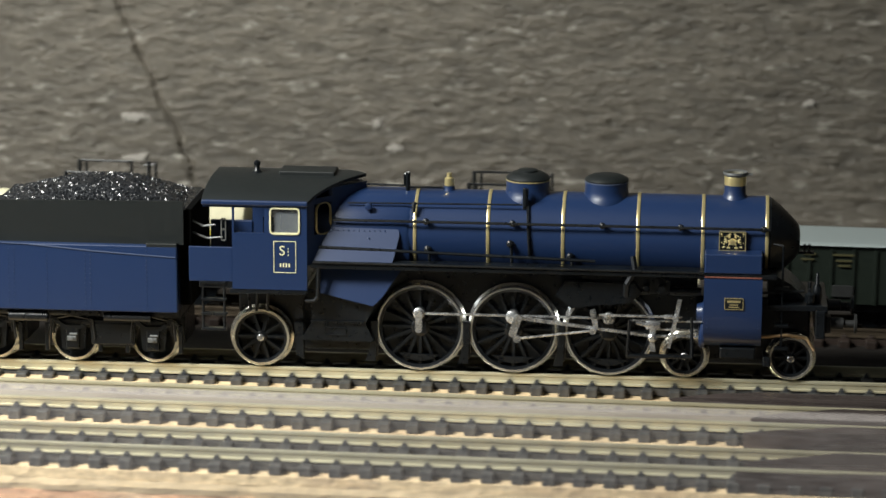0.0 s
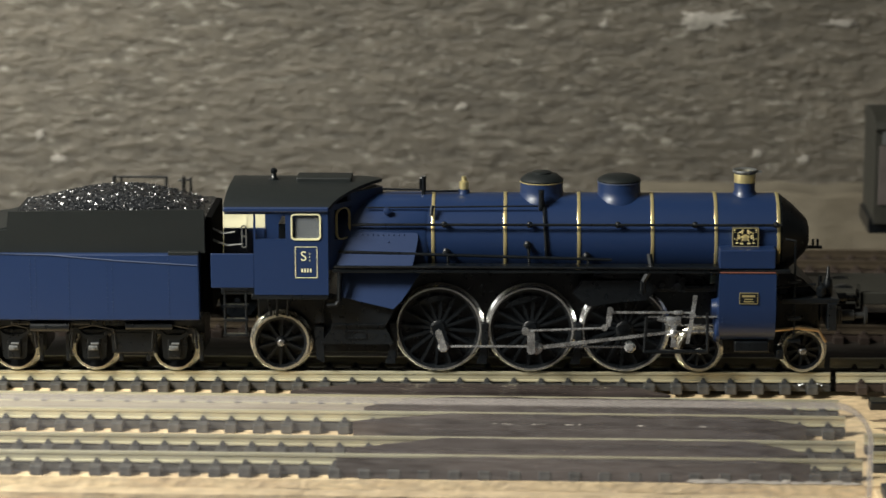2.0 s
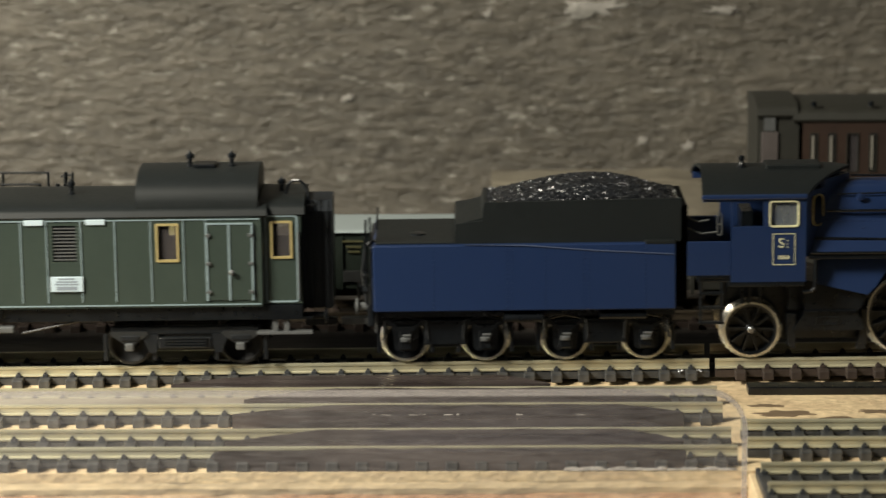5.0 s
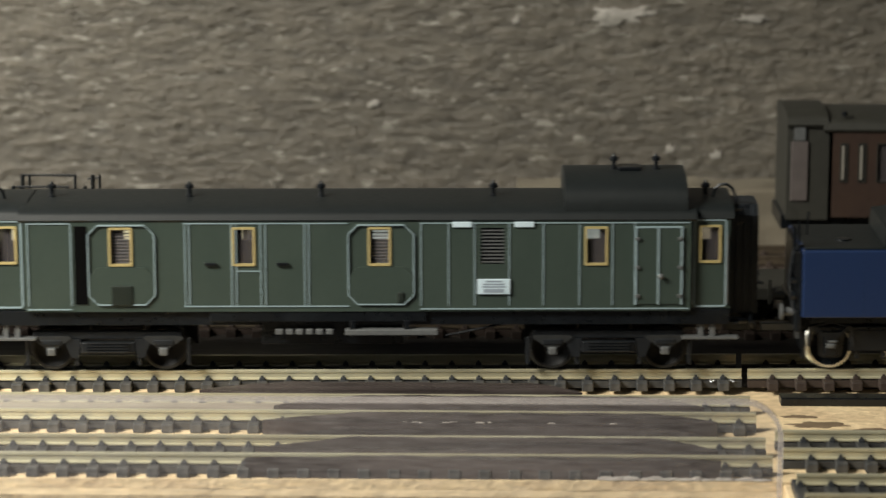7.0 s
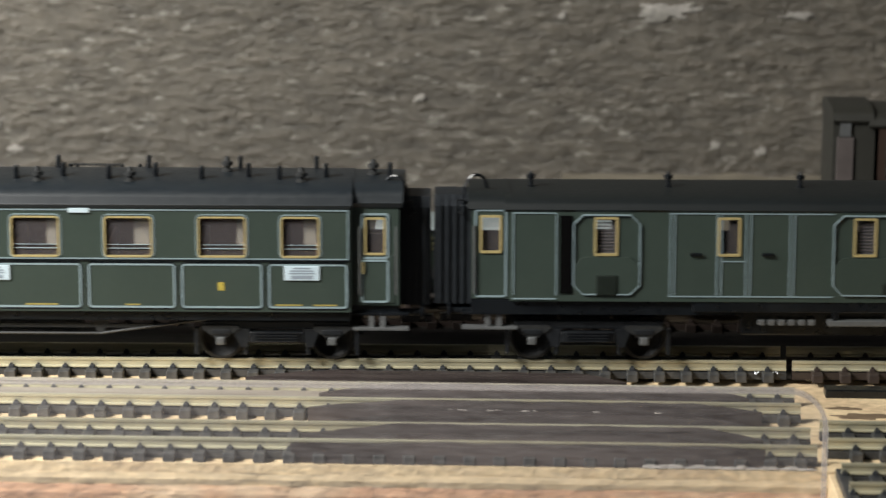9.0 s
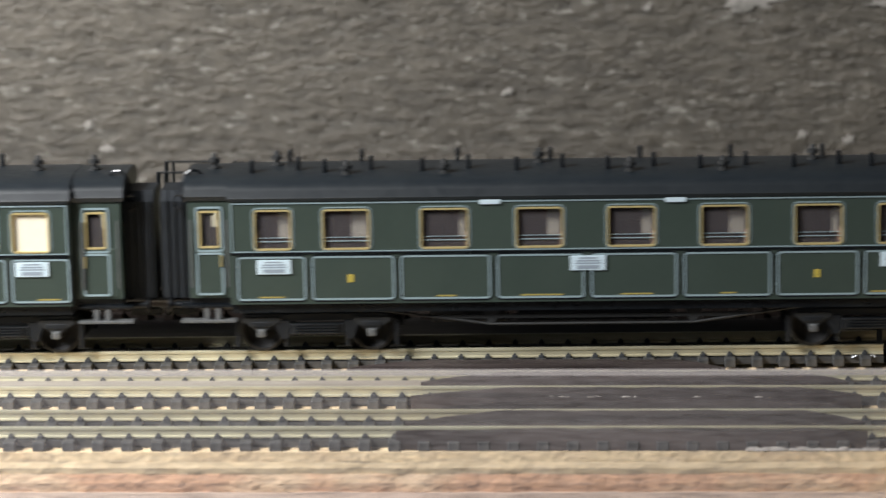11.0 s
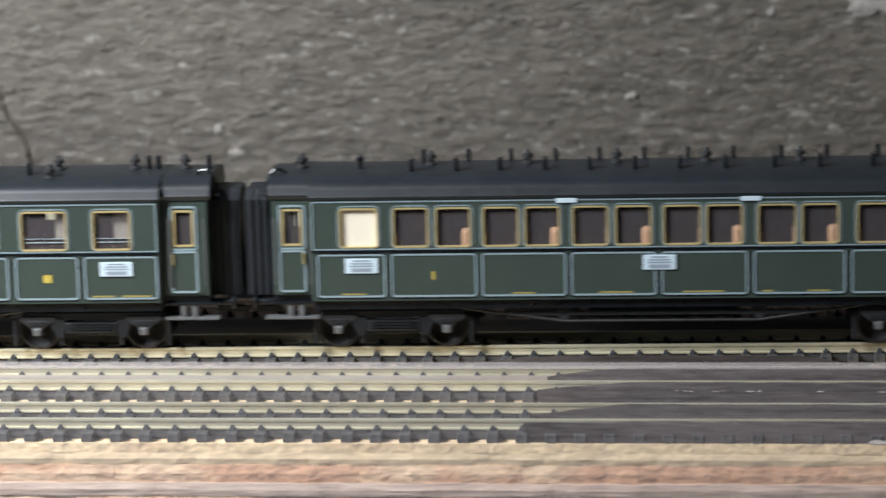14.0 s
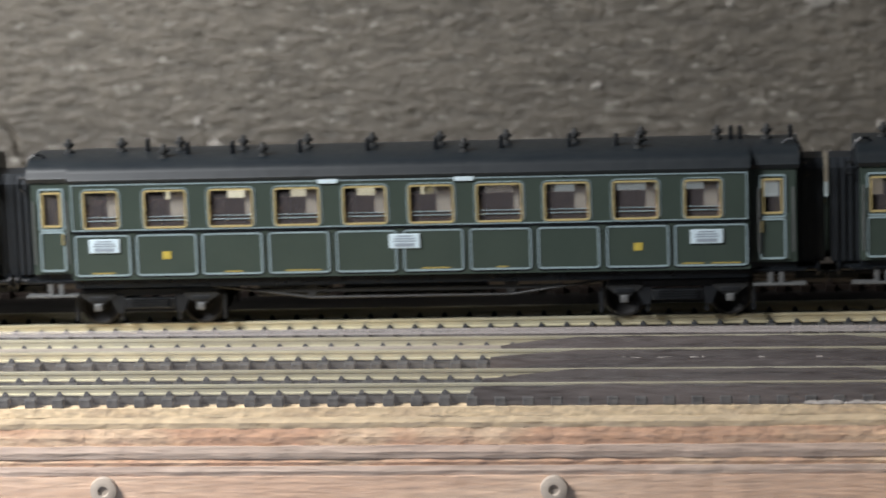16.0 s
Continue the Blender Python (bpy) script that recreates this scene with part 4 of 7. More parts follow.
    for x in (x0 + 22, x1 - 22):
        bm = bmesh.new()
        plate(bm, [(x - 2.4, 17.2), (x + 2.4, 17.2), (x + 0.6, 12.8), (x - 0.6, 12.8)], -3.6, -3.0)
        part("queen_post", bm, BLACKGREY, car)
    bm = bmesh.new()
    lathe(bm, [(0, 0), (2.3, 0.3), (2.3, 40.7), (0, 41)], 16, xf((x0 + x1) / 2 - 20, 6, 14.2, "x"))
    part("gas_tank", bm, BLACK, car, smooth=True)
    bm = bmesh.new()
    box(bm, x0 + 6, x0 + 26, 2, 12, 12.4, 17.2, 0.4)
    part("battery_box", bm, BLACK, car)
    for u in bog:
        bogie(car, q(u))
    return car


def coaches():
    w1 = [(-613.6, -603.6), (-595.7, -583.1), (-570.1, -557.4), (-545.3, -532.7), (-521.5, -508.7), (-497.3, -484.6), (-473.0, -460.3), (-451.5, -441.3)]
    p1 = [(-618.5, -600), (-598.9, -576.7), (-575.7, -551.6), (-550.5, -527.2), (-526, -503), (-501.8, -478.6), (-477.6, -456), (-455, -433.9)]
    v1 = []
    for a, b in w1:
        c = (a + b) / 2
        v1 += [(c - 5.8, 2.5, 1), (c, 12 if len(v1) % 12 not in (4, 8) else 0.5, 2), (c + 6.2, 5, 1), (c + 3, 18, 1)]
    v1 += [(-625, 9, 2), (-428, 9, 2), (-423.5, 6, 1)]
    coach("bottle-green passenger coach with grey lining and gold-framed windows", -631, -420.9, -620, -433.4, w1, p1,
          [(-613, -604, 28.4, 32.2), (-531, -521.8, 28.6, 32.5), (-450.6, -441.4, 28.8, 32.6)], [(-588.5, 2), (-467, 2)],
          texts=[(-612.5, -606), (-566, -561), (-544, -533), (-518, -509.5), (-492, -488), (-453, -446), (-443, -437)], vents=v1, blocks=(-554.5, -506.3), bog=(-598, -453))
    w2 = [(-838.9, -828.4), (-824.6, -814.9), (-813.3, -803.6), (-800.7, -790.9), (-789.6, -780), (-777, -767.2), (-765.7, -755.8), (-753, -742.8), (-741.7, -731.8), (-728.2, -717.8), (-716.7, -706.7), (-702.3, -692.2), (-691, -680.9), (-677.3, -667.2)]
    p2 = [(-845.4, -826.4), (-825.6, -802.1), (-801.4, -778.3), (-777.7, -754.5), (-753.8, -730.4), (-729.5, -704.8), (-703.9, -678.9), (-678, -662)]
    v2 = []
    for a, b in zip(w2[1:-1:2], w2[2:-1:2]):
        c = (a[0] + b[1]) / 2
        v2 += [(c - 5.8, 2.5, 1), (c - 3.6, 17, 1), (c + (1.2 if len(v2) % 12 else -1.2), 11, 2), (c + 6.2, 2.5, 1), (c + 8.6, 17, 1)]
    v2 += [(-850, 9, 2), (-834, 6, 0), (-672, 9, 2), (-657, 9, 2)]
    coach("bottle-green corridor coach with paired gold windows and two white blinds", -857, -648.8, -846.6, -662, w2, p2,
          [(-837.5, -828.7, 27.9, 31.9), (-758.3, -749.6, 28.2, 32.2), (-676.6, -667.7, 28.4, 32.3)], [(-814, 1), (-692, 1)],
          lit=(0, 13), texts=[(-838.5, -832), (-793, -787), (-770, -761), (-748, -737), (-727, -724), (-715, -709), (-671, -665)], vents=v2, sash=False, blocks=(-781, -732.5), bog=(-825.5, -681.6))
    w3 = [(-1072.3, -1062.1), (-1055.2, -1043), (-1037, -1024.3), (-1018.5, -1005.6), (-999.4, -987), (-981.1, -968.4), (-962.4, -949.4), (-943.7, -931), (-924.8, -912.1), (-905.3, -894.8)]
    p3 = [(-1075.4, -1059.1), (-1058, -1040.4), (-1039.5, -1021.9), (-1020.8, -1003.2), (-1001.9, -984.4), (-983.2, -965.9), (-964.7, -947.1), (-945.9, -928.3), (-927, -909.2), (-908.3, -887.7)]
    v3 = [(u, 10, 2) for u in (-1078.7, -1063.5, -1046.8, -1028.7, -1010.5, -992.2, -973.0, -954.5, -935.4, -916.8, -895.8, -882.0)]
    v3 += [(u, 3.5, 1) for u in (-1043.6, -1030.9, -1011.9, -992.9, -973.8, -955.6, -936.6, -923.6)]
    v3 += [(u, 0.5, 2) for u in (-1049.9, -1021.9, -965.7, -917.5)]
    v3 += [(u, 10, 1) for u in (-892.0, -889.4, -875.5, -1056.0)]
    coach("bottle-green third-class coach with ten gold-framed windows", -1087.3, -874.6, -1076, -887.4, w3, p3,
          [(-1071, -1062.4, 28.0, 31.9), (-986.8, -978.2, 27.9, 31.9), (-903.6, -894.7, 27.7, 31.6)], [(-1049.2, 3), (-918, 3)],
          texts=[(-1070.5, -1064), (-1033, -1028), (-1016, -1006), (-978, -970), (-957, -954), (-906, -900), (-898, -890)], vents=v3, corridor=38.0, blocks=(-1006, -968.2), bog=(-1055.2, -907.5))
    # the coach that follows
    d = 226.8
    coach("bottle-green third-class coach at the end of the train", -1087.3 - d, -874.6 - d, -1076 - d, -887.4 - d, [(a - d, b - d) for a, b in w3], [(a - d, b - d) for a, b in p3],
          [(-903.6 - d, -894.7 - d, 27.7, 31.6)], [(-918 - d, 3)], texts=[(-906 - d, -900 - d)], vents=[(x - d, y, k) for x, y, k in v3], blocks=(-968.2 - d,), bog=(-1055.2 - d, -907.5 - d))


def luggage_van():
    u0, u1 = -403.4, -211.6
    uc = (u0 + u1) / 2 + 1.3
    car = empty("luggage_van", uc)
    tagged(car, "bottle-green luggage van with a black roof lookout and sliding doors", "luggage van", group="train")
    TRAIN.append((car, uc))
    q = lambda u: u + 1.3 - uc
    Y, YF, ZA, ZB = -6.5, 26.5, 22.4, 46.4
    b0, b1 = -393.5, -221.8
    wins = [(-371.6, -365.8), (-339.8, -334.2), (-304.8, -299.2), (-276.2, -269.6), (-249, -243.4)]
    L = [(q(a) + 0.25, q(b) - 0.25) for a, b in wins]
    side_wall(car, q(b0), q(b1), ZA, ZB, L, Y, 1, 34.8, 44.4)
    side_wall(car, q(b0), q(b1), ZA, ZB, L, YF, -1, 34.8, 44.4)
    for i, (a, b) in enumerate(L):
        if i == 3:
            for k in range(10):
                bm = bmesh.new()
                box(bm, a, b, Y + 0.2, Y + 0.9, 35.2 + k * 0.92, 35.52 + k * 0.92)
                part("louvre_slat", bm, GREYMETAL, car, "grey louvre slat")
            bm = bmesh.new()
            box(bm, a, b, Y + 1.3, Y + 1.6, 34.8, 44.4)
            part("louvre_back", bm, BLACK, car)
            continue
        bm = bmesh.new()
        ring(bm, a - 0.45, b + 0.45, 34.5, 44.7, 0.58, 0.35, Y - 0.35, Y + 0.5)
        w = part("window_frame", bm, GOLD, car, "gold window frame")
        bm = bmesh.new()
        box(bm, a, b, Y + 0.6, Y + 0.8, 34.8, 44.4)
        part("pane", bm, GLASS, w).visible_shadow = False
        if i in (0, 2):
            bm = bmesh.new()
            for k in range(11):
                rod(bm, (a, Y + 1.0, 35.2 + k * 0.86), (b, Y + 1.0, 35.2 + k * 0.86), 0.14, 5)
            part("bars", bm, GREYMETAL, w)
    # flat lined panels
    def strip(xa, xb, za, zb):
        bm = bmesh.new()
        box(bm, q(xa), q(xb), Y - 0.25, Y + 0.1, za, zb)
        part("lining", bm, LINE, car)
    for x in (-392.6, -381.5, -352.1, -351.0, -340.1, -338.9, -332.6, -331.4, -321.3, -320.2, -291.3, -284.2, -277.5, -268.6, -259.8, -250.5, -242, -236.2):
        strip(x - 0.14, x + 0.14, 24.0, 45.5)
    for xa, xb in ((-393, -381.5), (-352.5, -310), (-291.5, -222.2)):
        strip(xa, xb, 45.52, 45.78)
        strip(xa, xb, 22.9 if xa != -352.5 else 23.7, 23.2 if xa != -352.5 else 23.98)
    strip(-338.7, -332.8, 33.0, 33.25)
    # a near-black plate painting the open doorway's shade, and two sliding doors
    bm = bmesh.new()
    box(bm, q(-380.6), q(-377.4), Y - 0.3, Y + 0.05, 24.5, 45.0)
    part("doorway", bm, GAPSHADE, car, "near-black plate as the shade of an open sliding door")
    for a, b in ((-377.2, -359.8), (-310.2, -293.0)):
        bm = bmesh.new()
        ring(bm, q(a), q(b), 24.2, 45.4, 0.32, 2.6, Y - 0.62, Y, 1)
        d = part("sliding_door", bm, LINE, car)
        bm = bmesh.new()
        plate(bm, rounded(q(a) + 0.4, q(b) - 0.4, 24.5, 34.2, 2.2, 1), Y - 0.45, Y)
        part("door_leaf", bm, GREEN, d)
        bm = bmesh.new()
        box(bm, q(a) + 6, q(a) + 11.5, Y - 0.8, Y, 24.2, 29.4, 0.2) if a < -350 else box(bm, q(b) - 4.4, q(b) - 2.6, Y - 0.8, Y, 24.6, 27.6, 0.3)
        part("door_plate", bm, DKGREEN, d)
    # double door by the lookout
    bm = bmesh.new()
    box(bm, q(-236.0), q(-224.2), Y - 0.35, Y, 24.2, 44.6, 0.1)
    d = part("double_door", bm, GREEN, car)
    bm = bmesh.new()
    for x in (-236, -230.2, -224.2):
        box(bm, q(x) - 0.25, q(x) + 0.25, Y - 0.6, Y, 24.2, 44.6)
    box(bm, q(-236), q(-224.2), Y - 0.55, Y, 44.3, 44.7)
    part("door_lining", bm, LINE, d)
    bm = bmesh.new()
    for x in (-235.6, -224.6):
        for z in (26.5, 34, 41.5):
            box(bm, q(x) - 0.6, q(x) + 0.6, Y - 0.9, Y, z - 0.4, z + 0.4, 0.1)
    lathe(bm, [(0.5, 0), (0.5, 1.2), (0.8, 1.4), (0, 1.8)], 10, xf(q(-229.6), Y, 31.7, "y"))
    part("door_fitting", bm, GREYMETAL, d)
    sign(car, q(-276.8), q(-268.3), 27.0, 31.0, Y - 0.2)
    for a in (-283.2, -267.2):
        bm = bmesh.new()
        box(bm, q(a), q(a) + 5, Y - 0.5, Y, 44.6, 46.0, 0.1)
        part("name_board", bm, SIGN, car)
    bm = bmesh.new()
    for x in (-347, -328.5):
        box(bm, q(x), q(x) + 3, Y - 0.8, Y, 34.6, 35.4, 0.2)
    part("grab_handle", bm, BLACK, car)
    # narrow ends with doors
    for lo, hi, out in ((q(u0), q(b0), -1), (q(b1), q(u1), 1)):
        c = (lo + hi) / 2
        for y0, y1 in ((-4.6, -3.4), (23.4, 24.6)):
            bm = bmesh.new()
            holed(bm, lo, hi, 22.6, 46.6, [(c - 2.6, c + 2.6, 35, 44.4)], y0, y1)
            part("vestibule_side", bm, GREEN, car)
        e = hi if out > 0 else lo
        bm = bmesh.new()
        box(bm, min(e, e - out), max(e, e - out), -3.4, 23.4, 22.4, 46.6)
        part("end_wall", bm, GREEN, car)
        bm = bmesh.new()
        ring(bm, lo + 0.8, hi - 0.8, 23.0, 46.2, 0.45, 0.9, -4.85, -4.5)
        d = part("door", bm, LINE, car)
        bm = bmesh.new()
        ring(bm, c - 2.85, c + 2.85, 34.7, 44.7, 0.58, 0.4, -5.0, -4.2)
        part("door_window_frame", bm, GOLD, d)
        bm = bmesh.new()
        box(bm, c - 2.5, c + 2.5, -4.0, -3.8, 35, 44.4)
        part("door_pane", bm, GLASS, d).visible_shadow = False
        bm = bmesh.new()
        along(bm, roof_outline(14.6, 46.8, 50.2, drop=0.8), lo - (1 if out < 0 else 0), hi + (1 if out > 0 else 0))
        part("end_roof", bm, ROOFBLACK, car, smooth=True)
        end_parts(car, q(u1) if out > 0 else q(u0), out, 8 if out > 0 else 10)
    bm = bmesh.new()
    along(bm, roof_outline(16.5, 47.0, 49.9, drop=1.0), q(b0) - 1.5, q(b1) + 1.5)
    part("roof", bm, ROOFBLACK, car, smooth=True)
    # the lookout on the roof
    bm = bmesh.new()
    along(bm, [(10 + s * y, z) for s, y, z in [(-1, 15.6, 47.4), (-1, 15.5, 50), (-1, 14.9, 52.2), (-1, 13.6, 54), (-1, 11.2, 55.3), (-1, 7.5, 56.4), (-1, 3.5, 56.9), (1, 3.5, 56.9), (1, 7.5, 56.4), (1, 11.2, 55.3), (1, 13.6, 54), (1, 14.9, 52.2), (1, 15.5, 50), (1, 15.6, 47.4)]], q(-254.2), q(-222.6))
    part("lookout", bm, ROOFBLACK, car, "black roof lookout", smooth=True)
    for x in (-388, -352, -317.5, -272.5, -241, -230, -217):
        vent(car, q(x), 9, 56.7 if -254 < x < -224 else 49.6, 0)
    bm = bmesh.new()
    box(bm, q(-240), q(-234), 6, 12, 56.7, 57.8, 0.3)
    part("lookout_hatch", bm, BLACK, car)
    # underframe, long sill, steps, gas cylinder, brake gear
    bm = bmesh.new()
    box(bm, q(u0), q(u1), -5.2, 25.2, 18.6, 22.4)
    box(bm, q(-346), q(-290), -6.2, -4.4, 19.6, 22.6, 0.2)
    box(bm, q(-333), q(-296), -2, 4, 12.6, 18.6, 0.4)
    for x in (-309, -295):
        box(bm, q(x) - 0.8, q(x) + 0.8, -6.4, -4.4, 15.6, 20.0, 0.2)
    wire(bm, [(q(-285), -4.2, 15.4), (q(-266), -4.2, 19.4)], 0.35)
    part("underframe", bm, BLACK, car)
    bm = bmesh.new()
    box(bm, q(-311), q(-287), -6.6, -3.8, 16.0, 17.6, 0.25)
    for k in range(6):
        box(bm, q(-329 + 2.6 * k), q(-327.2 + 2.6 * k), -5.6, -3.8, 16.0, 17.4, 0.2)
    part("step_and_gear", bm, GREYMETAL, car)
    for u in (-373.0, -242.6):
        bogie(car, q(u))


# ---- the engine ----
AX = (-51.1, -26.9, -2.4)
CRANK = 4.3
R_DRIVE = 11.3
UE = -20.0   # origin of the engine along the train


def engine():
    eng = empty("steam_locomotive", UE)
    tagged(eng, "dark blue model express steam locomotive with brass boiler bands", "steam locomotive", group="train")
    TRAIN.append((eng, UE))
    q = lambda u: u - UE
    yc, zc, rb = 10.0, 40.3, 10.9
    # boiler barrel and tapered firebox
    bm = bmesh.new()
    lathe(bm, [(0, q(-66)), (rb + 0.15, q(-66)), (rb + 0.1, q(-53)), (rb, q(-52)), (rb, q(37.6)), (0, q(37.6))], 64, xf(0, yc, zc, "x"))
    part("boiler", bm, BLUE, eng, "blue enamelled boiler", smooth=True)
    bm = bmesh.new()
    # firebox casing: round top, straight sloping sides
    for k in range(1):
        a = []
        secs = []
        for x, w, zb in ((q(-79.5), 11.6, 34), (q(-72.0), 11.8, 34), (q(-55.0), 11.9, 34), (q(-53.8), 11.2, 34)):
            pts = [(yc - w, zb), (yc - w + 0.25, 40.0)]
            for i in range(13):
                t = math.pi * (1 - i / 12)
                pts.append((yc + (w - 0.3) * math.cos(t), 40.5 + (10.9 if x > q(-75) else 9.6) * math.sin(t)))
            pts += [(yc + w - 0.25, 40.0), (yc + w, zb)]
            secs.append([bm.verts.new((x, y, z)) for y, z in pts])
        for s, t in zip(secs, secs[1:]):
            for i in range(len(s)):
                j = (i + 1) % len(s)
                bm.faces.new((s[i], s[j], t[j], t[i]))
        bm.faces.new(secs[0])
        bm.faces.new(secs[-1])
    fb = part("firebox", bm, BLUE, eng, smooth=True)
    # slanted firebox cladding sheet with its rivets
    bm = bmesh.new()
    sheet = [(-78.8, 34.6), (-74.4, 44.8), (-58.0, 43.3), (-57.0, 43.0), (-56.4, 42.2), (-56.3, 41.2), (-57.4, 36.0), (-57.8, 34.6)]
    depth = lambda z: -5.9 + (z - 34.6) * 0.57
    fr = [bm.verts.new((q(x), depth(z), z)) for x, z in sheet]
    bk = [bm.verts.new((q(x), depth(z) + 2.2, z)) for x, z in sheet]
    bm.faces.new(fr)
    bm.faces.new(bk)
    for k in range(len(sheet)):
        j = (k + 1) % len(sheet)
        bm.faces.new((fr[k], fr[j], bk[j], bk[k]))
    part("cladding_sheet", bm, BLUE, fb)
    bm = bmesh.new()
    for k in range(11):
        lathe(bm, [(0.22, 0), (0.15, 0.2), (0, 0.25)], 6, xf(q(-73.5 + 1.35 * k), depth(42.2), 42.2, "y"))
    for x, z in ((-71, 43.6), (-64, 43.8), (-64, 40.5)):
        lathe(bm, [(0.3, 0), (0.2, 0.25), (0, 0.3)], 6, xf(q(x), depth(z), z, "y"))
    part("rivets", bm, BLUE, fb)
    bm = bmesh.new()
    lathe(bm, [(1.0, 0), (0.9, 0.8), (0, 1.1)], 12, xf(q(-64.5), 0.4, 48.2, "y"))
    part("wash_plug", bm, BLUE, fb, smooth=True)
    # brass bands
    for u in (-52.5, -33.7, -14.5, 4.6, 21.1, 37.3):
        bm = bmesh.new()
        lathe(bm, [(rb - 0.3, -0.42), (rb + 0.15, -0.42), (rb + 0.2, -0.3), (rb + 0.2, 0.3), (rb + 0.15, 0.42), (rb - 0.3, 0.42), (rb - 0.3, -0.42)], 64, xf(q(u), yc, zc, "x"))
        part("boiler_band", bm, BRASS, eng, "brass boiler band", smooth=True)
    # black conical smokebox door
    bm = bmesh.new()
    lathe(bm, [(rb - 0.2, q(37.9)), (rb - 0.2, q(38.3)), (rb - 0.6, q(38.7)), (8.2, q(41.4)), (5.0, q(44.6)), (3.8, q(45.5)), (2.2, q(45.9)), (0, q(46.0))], 48, xf(0, yc, zc, "x"))
    part("smokebox_door", bm, BLACK, eng, "black conical smokebox door", smooth=True)
    bm = bmesh.new()
    box(bm, q(44.6), q(49.6), 9.4, 10.6, 36.5, 37.2, 0.1)
    for x in (46.9, 48.1):
        box(bm, q(x), q(x + 0.6), 9.6, 10.4, 37.0, 39.0, 0.08)
    part("lamp_iron", bm, BLACK, eng, "black lamp iron on the smokebox door")
    bm = bmesh.new()
    lathe(bm, [(1.0, 25.9), (1.25, 27), (1.15, 30), (0.55, 31), (0.4, 33.4), (0, 34)], 12, xf(q(50.4), 0.5, 0))
    part("front_lamp", bm, BLACK, eng, "small black lamp on the front beam", smooth=True)
    # domes
    for u, top in ((-24.2, 56.6), (-3.9, 56.3)):
        bm = bmesh.new()
        r = 5.6
        lathe(bm, [(r + 1.0, 48.7), (r + 0.85, 49.6), (r + 0.4, 50.6), (r + 0.1, 51.4), (r, 52.2), (r, 54.2)], 40, xf(q(u), yc, 0))
        d = part("dome", bm, BLUE, eng, smooth=True)
        bm = bmesh.new()
        lathe(bm, [(r, 54.2), (r + 0.12, 54.3), (r + 0.12, 54.45), (r, 54.5)], 40, xf(q(u), yc, 0))
        part("dome_line", bm, GOLD if u < -10 else SEAM, d, smooth=True)
        bm = bmesh.new()
        lathe(bm, [(r + 0.02, 54.5), (r + 0.1, 54.9), (r - 0.25, 55.3), (r - 1.5, top - 0.35), (r - 3.0, top - 0.05), (0, top)], 40, xf(q(u), yc, 0))
        if u < -10:
            lathe(bm, [(2.6, top - 0.3), (2.6, top + 0.25), (2.2, top + 0.45), (0, top + 0.5)], 24, xf(q(u), yc, 0))
        part("dome_cap", bm, ROOFBLACK, d, smooth=True)
    # chimney
    bm = bmesh.new()
    lathe(bm, [(3.8, 50.2), (3.2, 51.2), (2.75, 52), (2.7, 54.2)], 32, xf(q(29), yc, 0))
    ch = part("chimney", bm, BLUE, eng, smooth=True)
    bm = bmesh.new()
    lathe(bm, [(2.75, 54.2), (2.8, 56.4), (2.75, 56.6)], 32, xf(q(29), yc, 0))
    part("chimney_band", bm, BRASS, ch, smooth=True)
    bm = bmesh.new()
    lathe(bm, [(2.2, 54.5), (2.3, 57.3), (3.1, 57.6), (3.2, 57.1), (2.75, 56.5)], 32, xf(q(29), yc, 0))
    box(bm, q(31.5), q(33.4), yc - 1, yc + 1, 56.8, 57.1)
    part("chimney_rim", bm, GREYMETAL, ch, smooth=True)
    # safety valve, whistle, pipes on top
    bm = bmesh.new()
    lathe(bm, [(1.9, 50.4), (1.5, 51.4), (1.4, 52.2)], 20, xf(q(-44.6), yc, 0))
    sv = part("valve_base", bm, BLUE, eng, smooth=True)
    bm = bmesh.new()
    lathe(bm, [(1.1, 52.2), (1.25, 52.4), (1.2, 54.2), (0.7, 54.5), (0.6, 55.6), (0, 55.7)], 20, xf(q(-44.6), yc, 0))
    part("safety_valve", bm, BRASS, sv, "brass safety valve", smooth=True)
    bm = bmesh.new()
    wire(bm, [(q(-66), 8, 52.6), (q(-56), 8, 52.4), (q(-56), 8, 55.4), (q(-54.8), 8, 56.0), (q(-54.8), 8, 52), (q(-46), 9, 51.9)], 0.3)
    rod(bm, (q(-55.2), 8, 51), (q(-55.2), 8, 56), 0.55)
    part("whistle_pipe", bm, BLACK, eng)
    # handrail, lubricator pipe, feed pipes and regulator rod on the boiler side
    bm = bmesh.new()
    rod(bm, (q(-73.5), -1.9, 45.0), (q(38), -1.9, 45.0), 0.36)
    part("handrail", bm, BLACK, eng)
    for u in (-49.5, -27.3, -4.4, 15.5, 36.5):
        bm = bmesh.new()
        lathe(bm, [(0.5, 0), (0.5, 1.2), (0.85, 1.4), (0.85, 2.1), (0, 2.5)], 10, xf(q(u), 0.2, 45, "y"))
        part("handrail_knob", bm, BLACK, eng)
    bm = bmesh.new()
    rod(bm, (q(-77), -3.9, 38.2), (q(-6), -3.9, 36.2), 0.42)
    part("regulator_rod", bm, BLACK, eng)
    bm = bmesh.new()
    rod(bm, (q(-70), 1.2, 48.9), (q(-25), 1.2, 49.4), 0.22)
    pts = []
    for i in range(10):
        t = radians(85 - i * 12)
        pts.append((q(-24.0 + (i * 0.12)), yc - (rb + 0.4) * math.cos(t), zc + (rb + 0.4) * math.sin(t)))
    wire(bm, pts, 0.42)
    rod(bm, (q(-24.3), 2.6, 48), (q(-24.3), 2.4, 53.4), 0.75)
